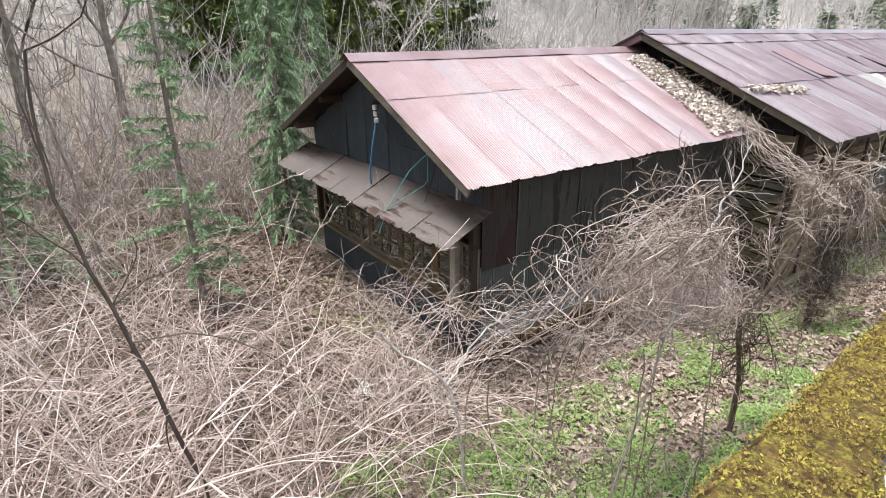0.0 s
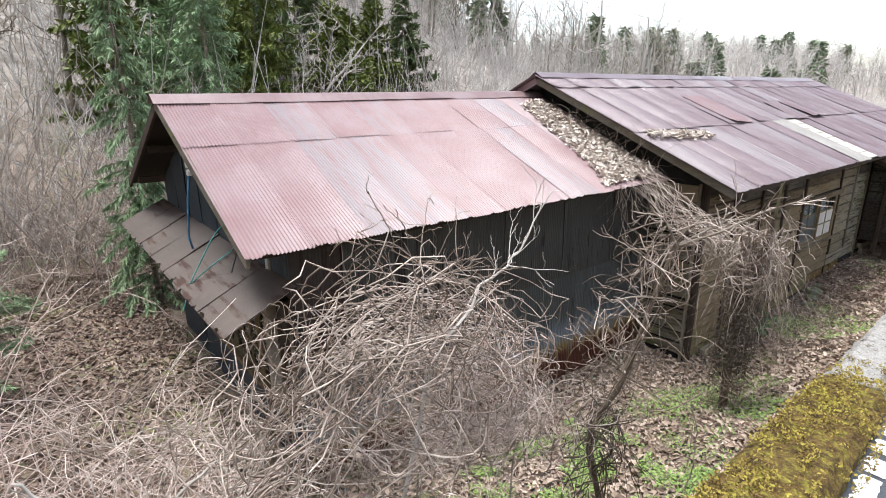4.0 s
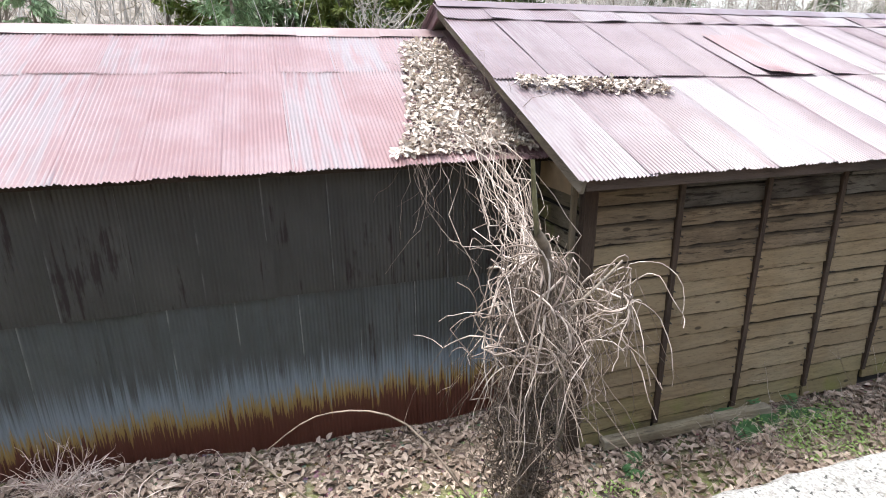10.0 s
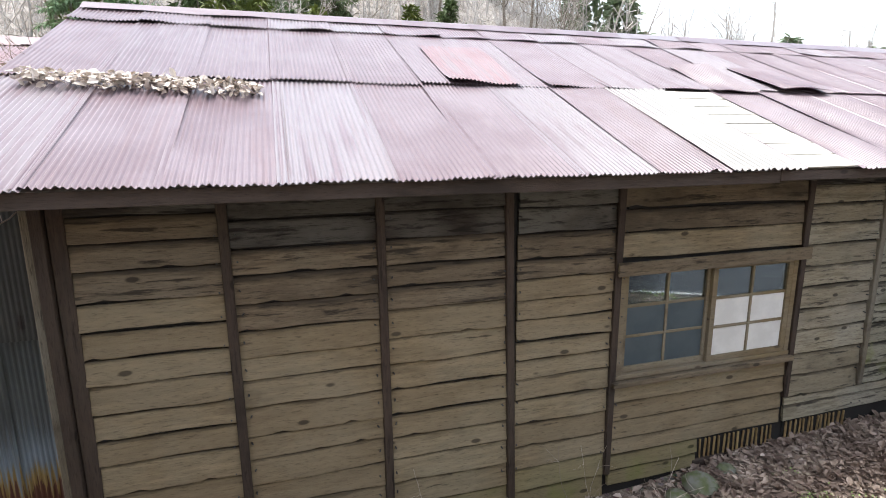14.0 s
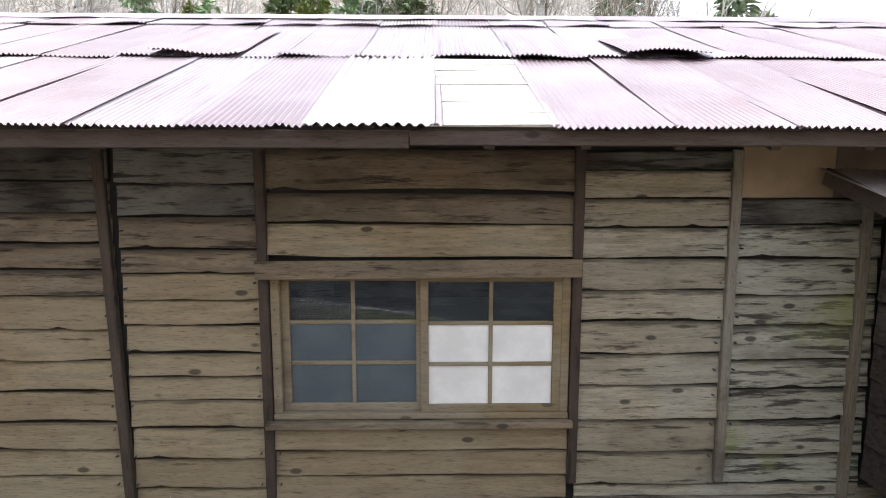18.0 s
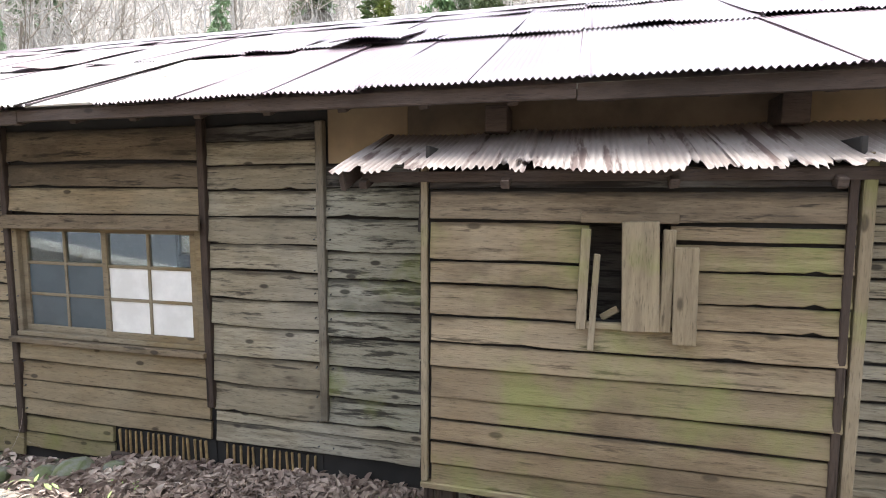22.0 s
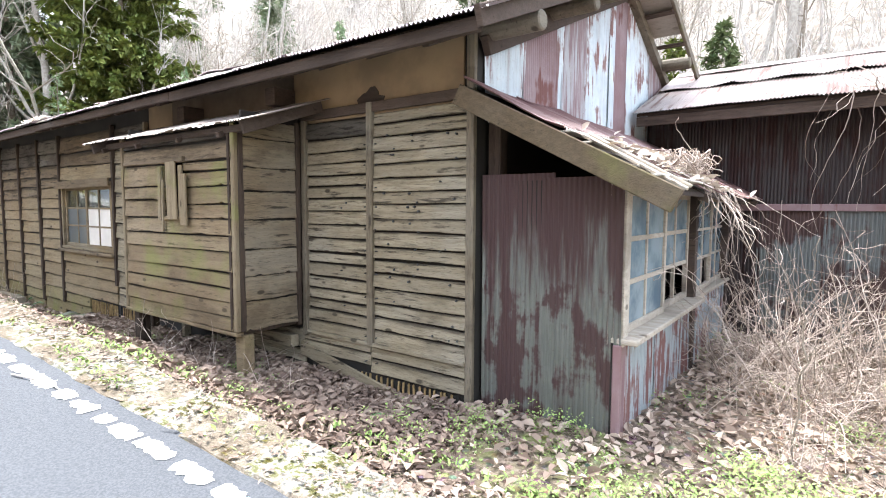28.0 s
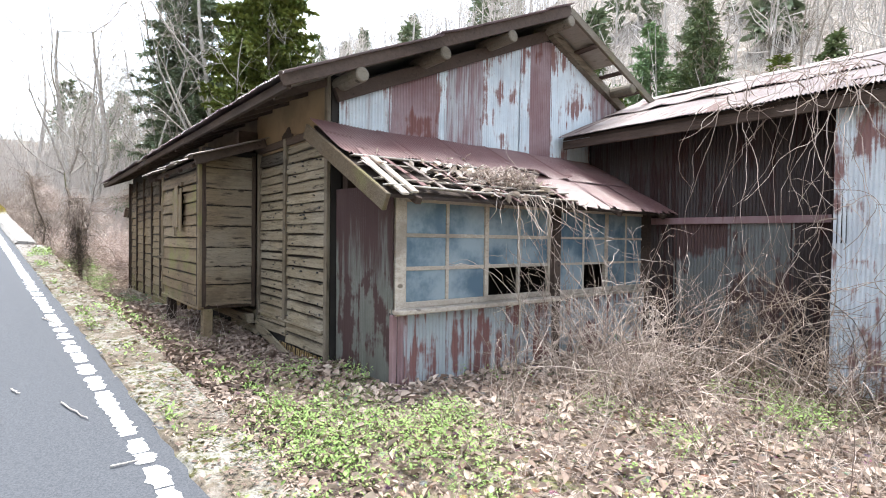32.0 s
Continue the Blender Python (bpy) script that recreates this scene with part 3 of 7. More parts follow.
M_BLACK = plain("black_rubber", (0.03, 0.03, 0.032), (0.05, 0.05, 0.05), 9, 0.6)


# ================= ground, road =================
def spaced(a, b, near_a, near_b, fine, coarse_n):
    lo = near_a - (near_a - a) * np.linspace(1, 0, coarse_n, endpoint=False) ** 1.8
    hi = near_b + (b - near_b) * np.linspace(0, 1, coarse_n + 1)[1:] ** 1.8
    return np.concatenate([lo, np.arange(near_a, near_b, fine), [near_b], hi])


def build_ground():
    xs = spaced(-400, 400, -8, 27, 0.16, 26)
    ks = spaced(-300, 400, -3.5, 13, 0.16, 26)
    xx, kk = np.meshgrid(xs, ks)
    # rows follow the road's edge near it
    yy = kk + 0.085 * np.clip(xx, -60, 60) * np.clip(1 - np.abs(kk - 0.5) / 12, 0, 1)
    yy = np.where(np.abs(kk - 0.52) < 0.0801, np.where(kk < 0.52, edge_y(xx) - 0.03, edge_y(xx) - 0.01), yy)
    v = np.stack([xx, yy, ground_z(xx, yy)], -1).reshape(-1, 3)
    n, m = len(xs), len(ks)
    i = (np.arange(m - 1)[:, None] * n + np.arange(n - 1)[None]).reshape(-1)
    me = mesh_np("ground", v, np.stack([i, i + 1, i + n + 1, i + n], -1))
    tagged(part("ground", me, M_SOIL), "brown leaf-littered soil with patches of green weeds", "ground", kind="structure")


def strip(name, y_in, y_out, z_top, depth, material, x0, x1, step, parent=None, label="", round_it=0.03):
    """A kerb-like strip that follows the road's edge between two offsets, solid down to depth."""
    xs = np.arange(x0, x1 + 1e-6, step)
    inner = 0.0 if callable(y_in) else y_in
    prof = [(inner, -depth), (inner, z_top - round_it), (inner + round_it, z_top), (y_out - round_it, z_top), (y_out, z_top - round_it), (y_out, -depth)]
    rnd = np.random.RandomState(5)
    v = []
    for x in xs:
        for j, (a, b) in enumerate(prof):
            if callable(y_in) and j < 3:
                a = y_in(x) + (round_it if j == 2 else 0.0)
            if callable(y_in) and 0 < j < 5:
                b = b + 0.055 * smooth((6.0 - x) / 0.3)
            w = rnd.normal(0, 0.006, 2) if depth < 5 and round_it else (0, 0)
            v.append((x, edge_y(x) + a + w[0], road_z(x) + b + w[1]))
    k = len(prof)
    f = []
    for i in range(len(xs) - 1):
        for j in range(k):
            a, b = i * k + j, i * k + (j + 1) % k
            f.append((a, b, b + k, a + k))
    f += [tuple(range(k)), tuple(reversed(range(len(v) - k, len(v))))]
    me = mesh_of(name, v, f)
    return part(name, me, material, parent, label)


def build_road():
    xs = np.concatenate([np.arange(-60, -10, 2.0), np.arange(-10, 34, 0.5), np.arange(34, 90, 4.0)])
    offs = np.array([-0.26, -0.5, -1.2, -2.2, -3.2, -4.0])
    xx, oo = np.meshgrid(xs, offs)
    top = np.stack([xx, edge_y(xx) + oo, road_z(xx)], -1)
    v = np.concatenate([top.reshape(-1, 3), (top - [0, 0, 0.2]).reshape(-1, 3)])
    n, m = len(xs), len(offs)
    i = (np.arange(m - 1)[:, None] * n + np.arange(n - 1)[None]).reshape(-1)
    q = [np.stack([i, i + n, i + n + 1, i + 1], -1), np.stack([i + n * m, i + n * m + 1, i + n * m + n + 1, i + n * m + n], -1)]
    for r in (0, m - 1):
        j = r * n + np.arange(n - 1)
        q.append(np.stack([j, j + 1, j + 1 + n * m, j + n * m], -1))
    tagged(part("road", mesh_np("road", v, np.concatenate(q), False), M_ROAD), "grey worn asphalt of a sloping country road", "road", kind="structure")
    kerb = strip("kerb", lambda x: -0.3 - 0.06 * smooth((6.2 - x) / 0.5) - 0.1 * smooth((2.6 - x) / 0.5), 0.02, 0.07, 1.2, M_KERB, -14, 11.9, 0.12, round_it=0.05)
    tagged(kerb, "concrete kerb thickly overgrown with yellow-brown moss", "kerb", kind="structure")
    verge = strip("verge", -0.3, 0.1, 0.012, 0.6, M_KERB, 11.9, 33, 0.12, round_it=0.02)
    tagged(verge, "flat concrete road edge with moss and grit", "verge", kind="structure")
    # edge line: worn through in bites
    rnd = random.Random(3)
    line = thing("road_line", "worn white edge line painted on the asphalt", "road marking", (8, 1, float(road_z(8))), kind="structure")
    x, count = -8.0, 0
    while x < 30:
        count += 1
        length = rnd.uniform(0.08, 0.26)
        n = 8
        v, f = [], []
        for i in range(n + 1):
            u = x + length * i / n
            for side in (-1, 1):
                e = 0.052 * rnd.uniform(0.6, 1.1) * (0.8 if i in (0, n) else 1)
                yy = float(edge_y(u)) - 0.43 + side * e + rnd.uniform(-0.01, 0.01)
                v.append((u, yy, float(road_z(u)) + 0.004 + 0.0004 * (count % 3)))
        for i in range(n):
            f.append((2 * i, 2 * i + 2, 2 * i + 3, 2 * i + 1))
        part("paint_patch", mesh_of("paint_patch", v, f), M_LINE, line)
        x += length + rnd.choice((0.0, 0.015, 0.03, 0.05)) * rnd.uniform(0.5, 1.5)


build_ground()
build_road()


# ================= corrugated work =================
def sheet(name, at, u, up, width, length, material, parent, label="", **shape):
    u, up = Vector(u).normalized(), Vector(up).normalized()
    w = u.cross(up)
    m = Matrix((u, up, w)).transposed().to_4x4()
    m.translation = at
    return part(name, corrugated(name, width, length, **shape), material, parent, label, m)


def cover(parent, at, u, up, total, wide, rows, material, seed, ragged=0.0, skip=(), lift=0.006, sag=0.005, step_up=0.012, **more):
    """Sheets laid in rows from the top down; rows: (distance from the top edge, length)."""
    rnd = random.Random(seed)
    at, u, up = Vector(at), Vector(u).normalized(), Vector(up).normalized()
    w = u.cross(up)
    for r, (start, length) in enumerate(rows):
        n = max(1, round(total / wide))
        x = 0.0
        for c in range(n):
            step = total / n
            if (r, c) in skip:
                x += step
                continue
            proud = step_up * (len(rows) - 1 - r) + (0.004 if c % 2 else 0.0)
            drop = rnd.uniform(-0.015, 0.02) if r == len(rows) - 1 or len(rows) > 1 else 0
            p = at + u * x - up * (start + drop * 0.5) + w * proud
            tilt = rnd.uniform(-0.006, 0.006)
            sheet("roof_sheet" if abs(up.z) < 0.9 else "wall_sheet", p, u + up * tilt, up - u * tilt, step + 0.045, length, material, parent,
                  seed=seed * 100 + r * 20 + c, ragged=ragged if r == len(rows) - 1 else 0.004, lift=0 if r == len(rows) - 1 else rnd.choice([0, lift, lift * 2, lift * 3]) if lift else 0, sag=sag, **more)
            x += step


def log_beam(name, a, b, r, material, parent):
    a, b = Vector(a), Vector(b)
    bm = bmesh.new()
    bmesh.ops.create_cone(bm, cap_ends=True, segments=12, radius1=r, radius2=r * 0.94, depth=(b - a).length)
    bmesh.ops.bevel(bm, geom=[e for e in bm.edges if len(e.link_faces) == 2 and e.calc_face_angle(0) > 1.2], offset=r * 0.15, segments=1, affect="EDGES")
    me = bpy.data.meshes.new(name)
    bm.to_mesh(me)
    bm.free()
    q = (b - a).to_track_quat("Z", "Y")
    return part(name, me, material, parent, "", Matrix.LocRotScale((a + b) / 2, q, None))


# ---------------- corrugated shed ----------------
AX0, AX1, AY = 3.45, 8.82, 4.22
A_RIDGE, A_EAVE, A_BACK = (6.4, 3.52), (3.93, 2.4), (9.15, 2.36)


def gable_poly(name, x, t, pts, material, parent, label=""):
    """A wall across the ridge: a polygon in y and z, t thick from x."""
    v = [(x, y, z) for y, z in pts] + [(x + t, y, z) for y, z in pts]
    n = len(pts)
    f = [tuple(range(n)), tuple(reversed(range(n, 2 * n)))] + [(i, i + n, (i + 1) % n + n, (i + 1) % n) for i in range(n)]
    me = mesh_of(name, v, f)
    bm = bmesh.new()
    bm.from_mesh(me)
    bmesh.ops.recalc_face_normals(bm, faces=bm.faces)
    bm.to_mesh(me)
    bm.free()
    return part(name, me, material, parent, label)


def build_shed():
    shed = thing("corrugated_shed", "dark corrugated-iron shed with a faded red gable roof", "shed", (6, 6.5, 0))
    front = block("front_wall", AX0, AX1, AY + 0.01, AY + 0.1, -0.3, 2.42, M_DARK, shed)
    rnd = random.Random(2)
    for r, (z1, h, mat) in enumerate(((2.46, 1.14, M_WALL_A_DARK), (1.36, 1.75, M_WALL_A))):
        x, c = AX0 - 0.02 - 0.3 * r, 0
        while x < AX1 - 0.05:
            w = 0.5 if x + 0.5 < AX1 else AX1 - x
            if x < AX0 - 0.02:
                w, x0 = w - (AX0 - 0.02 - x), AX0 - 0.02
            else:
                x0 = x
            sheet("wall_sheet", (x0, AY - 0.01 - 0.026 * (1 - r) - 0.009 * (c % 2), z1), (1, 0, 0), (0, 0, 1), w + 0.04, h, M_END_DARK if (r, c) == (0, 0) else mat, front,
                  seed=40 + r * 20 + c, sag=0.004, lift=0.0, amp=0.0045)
            x += 0.5
            c += 1
    back = block("back_wall", AX0, AX1, 8.6, 8.7, -0.3, 2.4, M_DARK, shed)
    # west gable
    yr, zr = A_RIDGE
    west = gable_poly("gable_wall", AX0, 0.08, [(AY + 0.0, -0.3), (AY, 0.75), (8.6, 0.75), (8.6, -0.3)], M_DARK, shed)
    gable_poly("gable_wall", AX0, 0.08, [(AY, 1.62), (AY, 2.45), (yr, zr - 0.08), (8.65, 2.5), (8.65, 1.62)], M_DARK, shed)
    y, c = 8.66, 0
    while y > AY + 0.05:
        w = min(0.62, y - AY + 0.02)
        za, zb = (min(zr - 0.07 - 0.455 * abs(q - yr), 3.5) for q in (y, y - w))
        skew = zb - za
        sheet("wall_sheet", (AX0 - 0.014 - 0.004 * (c % 2), y, za), (0, -1, 0), (0, 0, 1), w + 0.03, max(za, zb) - 1.9, M_WALL_A_BLUE, west, seed=90 + c, slant=skew, amp=0.0045, pitch=0.032, level=za - 1.9)
        sheet("wall_sheet", (AX0 - 0.014 - 0.004 * (c % 2), y, 0.74), (0, -1, 0), (0, 0, 1), w + 0.03, 1.0, M_WALL_A_BLUE, west, seed=120 + c, amp=0.0045)
        y -= 0.62
        c += 1
    # band of small-paned windows under the porch roof
    for k in range(5):
        y1 = 8.5 - k * 0.86
        paned_window("window", shed, Vector((AX0 - 0.02, y1, 0.78)), (0, -1, 0), 0.84, 0.8, 3, 3, M_FRAME, lambda i, j: M_GLASS)
    block("sill", AX0 - 0.1, AX0 + 0.02, AY, 8.6, 0.72, 0.77, M_FRAME, shed)
    for y, mat in ((AY + 0.05, M_BATTEN), (4.62, M_FRAME_GREY), (8.58, M_BATTEN)):
        block("post", AX0 - 0.1, AX0 + 0.0, y - 0.045, y + 0.045, 0.775, 1.86, mat, shed)
    block("insulator_arm", AX0 - 0.3, AX0 - 0.02, 6.0, 6.05, 2.98, 3.03, M_BEAM, shed)
    for k in range(3):
        log_beam("insulator", (AX0 - 0.26, 6.02 - 0.015 * k, 2.97 - 0.075 * k), (AX0 - 0.26, 6.025 - 0.015 * k, 2.91 - 0.075 * k), 0.032, M_WHITE, shed)
    for nm, mat, pts, r in (("blue_cable", M_BLUE_ROPE, ((-0.26, 6.0, 2.8), (-0.3, 6.05, 2.5), (-0.33, 6.12, 2.1), (-0.3, 6.15, 1.95)), 0.012),
                            ("teal_cord", M_TEAL_ROPE, ((-0.05, 5.0, 2.6), (-0.3, 5.2, 2.3), (-0.52, 5.35, 1.85), (-0.62, 5.4, 1.55)), 0.007),
                            ("teal_cord", M_TEAL_ROPE, ((-0.1, 5.1, 2.5), (-0.2, 4.95, 2.2), (-0.4, 5.2, 1.98), (-0.6, 5.5, 1.7)), 0.006),
                            ("black_wire", M_BLACK, ((-0.26, 6.0, 2.9), (-0.2, 5.7, 2.55), (-0.1, 5.3, 2.5), (-0.05, 4.95, 2.62), (-0.15, 4.9, 2.3), (-0.25, 4.95, 1.98)), 0.006),
                            ("conduit", M_WHITE, ((-0.03, 4.62, 2.3), (-0.03, 4.62, 1.98)), 0.016), ("conduit", M_FRAME_GREY, ((-0.03, 4.56, 2.32), (-0.03, 4.56, 2.0)), 0.013)):
        c = np.array([(AX0 + a, b, z) for a, b, z in pts])
        t = np.linspace(0, len(c) - 1, 14)
        part(nm, tubes(nm, [np.stack([np.interp(t, np.arange(len(c)), c[:, k]) for k in range(3)], -1)], [(r, r)], 6), mat, shed)
    # main roof
    roof = gable_poly("roof", AX0 - 0.36, AX1 - AX0 + 0.36 - 0.06, [(A_EAVE[0] + 0.03, A_EAVE[1] - 0.05), (yr, zr - 0.05), (A_BACK[0], A_BACK[1] - 0.05), (A_BACK[0], A_BACK[1] - 0.02), (yr, zr - 0.02), (A_EAVE[0] + 0.03, A_EAVE[1] - 0.02)], M_BEAM, shed)
    s = Vector((0, yr - A_EAVE[0], zr - A_EAVE[1]))
    cover(roof, (AX0 - 0.42, yr, zr), (1, 0, 0), s, 5.72, 0.51, [(0, 1.06), (1.02, s.length - 0.98)], M_ROOF_A, 11, ragged=0.014, lift=0.0, sag=0.003, step_up=0.005, edge=0.003)
    sb = Vector((0, yr - A_BACK[0], zr - A_BACK[1]))
    cover(roof, (AX1, yr, zr), (-1, 0, 0), sb, 5.72, 0.8, [(0, 1.5), (1.45, sb.length - 1.4)], M_ROOF_A, 12, lift=0.002, sag=0.003)
    ridge_cap(shed, AX0 - 0.45, AX1 - 0.05, yr, zr + 0.012, 0.455, M_RIDGE)
    # barge boards and purlins of the west overhang
    for (ya, za), k in ((A_EAVE, 1), (A_BACK, -1)):
        rod("barge_board", (AX0 - 0.4, ya, za - 0.06), (AX0 - 0.4, yr, zr - 0.06), 0.03, 0.1, M_BEAM_Y if k > 0 else M_BEAM, shed)
    for y in (4.3, 5.3, 6.4, 7.5, 8.6):
        z = zr - 0.1 - 0.455 * abs(y - yr)
        rod("purlin", (AX0 - 0.36, y, z), (AX0 + 0.1, y, z), 0.09, 0.09, M_BEAM, shed)
    # porch roof along the gable
    porch = gable_roof_x("porch_roof", AX0 - 0.02, 2.05, 2.86, 1.77, AY - 0.1, 8.9, M_BEAM, shed)
    up = Vector((AX0 - 0.02 - 2.86, 0, 2.05 - 1.77))
    cover(porch, (AX0 - 0.02, 8.95, 2.06), (0, -1, 0), up, 4.9, 0.7, [(0, up.length + 0.05)], M_PORCH_ROOF, 13, ragged=0.025, lift=0.0, sag=0.004)
    for y in (4.2, 5.1, 6.0, 6.9, 7.8, 8.7):
        rod("rafter", (AX0, y, 1.99), (2.9, y, 1.74), 0.05, 0.05, M_FRAME_GREY, porch)
    return shed


def gable_roof_x(name, x_hi, z_hi, x_lo, z_lo, y0, y1, material, parent):
    """The deck of a one-sided roof that slopes along x."""
    v = []
    for y in (y0, y1):
        v += [(x_hi, y, z_hi), (x_lo, y, z_lo), (x_lo, y, z_lo - 0.02), (x_hi, y, z_hi - 0.02)]
    f = [(0, 1, 2, 3), (7, 6, 5, 4), (0, 4, 5, 1), (1, 5, 6, 2), (2, 6, 7, 3), (3, 7, 4, 0)]
    return part(name, mesh_of(name, v, f), material, parent)


def ridge_cap(parent, x0, x1, y, z, slope, material, wide=0.16):
    n = int((x1 - x0) / 0.9)
    rnd = random.Random(int(x0 * 10))
    for i in range(n):
        a, b = x0 + (x1 - x0) * i / n, x0 + (x1 - x0) * (i + 1) / n + 0.05
        v, f = [], []
        for x in (a, (a + b) / 2, b):
            e = rnd.uniform(-0.006, 0.008)
            v += [(x, y - wide, z - wide * slope + 0.012 + e), (x, y - 0.03, z + 0.02 + e), (x, y, z + 0.035), (x, y + 0.03, z + 0.02 + e), (x, y + wide, z - wide * slope + 0.012)]
        for r in range(2):
            for k in range(4):
                f.append((r * 5 + k, r * 5 + k + 5, r * 5 + k + 6, r * 5 + k + 1))
        part("ridge_cap", mesh_of("ridge_cap", v, f), material, parent)


def paned_window(name, parent, at, u, width, height, cols, rows, frame_mat, pane_of, bar=0.022, rail=0.045, depth=0.035, label=""):
    """One sash: frame, glazing bars and panes. at: lower corner; u: way along it; it faces u x z."""
    u = Vector(u).normalized()
    z = Vector((0, 0, 1))
    w = u.cross(z)
    m = Matrix((u, -w, z)).transposed().to_4x4()
    m.translation = at
    hold = part(name, box_mesh("bottom_rail", (width, depth, rail)), frame_mat, parent, label, m @ Matrix.Translation((width / 2, 0, rail / 2)))

    def bit(nm, x0, x1, z0, z1, d, mat, shadow=True):
        ob = part(nm, box_mesh(nm, (x1 - x0, d, z1 - z0), 0.002), mat, hold, "", m @ Matrix.Translation(((x0 + x1) / 2, 0, (z0 + z1) / 2)))
        if not shadow:
            ob.visible_shadow = False
        return ob
    bit("top_rail", 0, width, height - rail, height, depth, frame_mat)
    bit("stile", 0, rail, rail, height - rail, depth, frame_mat)
    bit("stile", width - rail, width, rail, height - rail, depth, frame_mat)
    pw, ph = (width - 2 * rail) / cols, (height - 2 * rail) / rows
    for i in range(1, cols):
        bit("glazing_bar", rail + i * pw - bar / 2, rail + i * pw + bar / 2, rail, height - rail, depth * 0.7, frame_mat)
    for j in range(1, rows):
        bit("glazing_bar", rail, width - rail, rail + j * ph - bar / 2, rail + j * ph + bar / 2, depth * 0.65, frame_mat)
    for i in range(cols):
        for j in range(rows):
            mat = pane_of(i, j)
            if mat is not None:
                bit("pane", rail + i * pw, rail + (i + 1) * pw, rail + j * ph, rail + (j + 1) * ph, 0.004, mat, mat is not M_GLASS)
    return hold


build_shed()

# ---------------- timber house ----------------
BX0, BX1, BY = 8.82, 19.21, 3.43
B_RIDGE, B_EAVE, B_BACK = (6.1, 3.78), (2.86, 2.41), (9.34, 2.41)
BOARDS = [board_mesh(s) for s in range(16)]


def board_rows(parent, at, u, width, z0, z1, material, rnd, mean=0.172, thick=0.024, tilt=5.0, gap=0.012):
    """Lap boards from the bottom up over one bay; each leans out at its foot over the one below."""
    u = Vector(u).normalized()
    zv = Vector((0, 0, 1))
    out = u.cross(zv)
    z = z0
    while z < z1 - 0.03:
        h = min(mean * rnd.uniform(0.82, 1.18), z1 - z)
        if z1 - z - h < 0.05:
            h = z1 - z
        mat = material(z + h / 2) if callable(material) else material
        roll = rnd.uniform(-0.35, 0.35)
        m = Matrix((u, -out, zv)).transposed().to_4x4()
        m.translation = Vector(at) + u * (width / 2) + zv * (z + h / 2 - 0.008) + out * (thick * 0.5 + 0.006)
        # Wide gaps onto the near-black backing draw the shadow line below each lap.
        m = m @ pose(0, 0, 0, -tilt, roll, 0) @ Matrix.Diagonal((width, thick, h - gap * rnd.uniform(0.5, 1.6), 1))
        me = BOARDS[rnd.randrange(len(BOARDS))]
        key = me.name + mat.name
        if key not in board_rows.made:
            board_rows.made[key] = me.copy()
            board_rows.made[key].materials.clear()
            board_rows.made[key].materials.append(mat)
        part("board", board_rows.made[key], mat, parent, "", m)
        z += h


board_rows.made = {}


def batten(parent, x, y, z0, z1, wide=0.05, deep=0.045, mat=None, name="batten"):
    return block(name, x - wide / 2, x + wide / 2, y - deep, y, z0, z1, mat or M_BATTEN, parent, chamfer=0.005, wander=0.002)


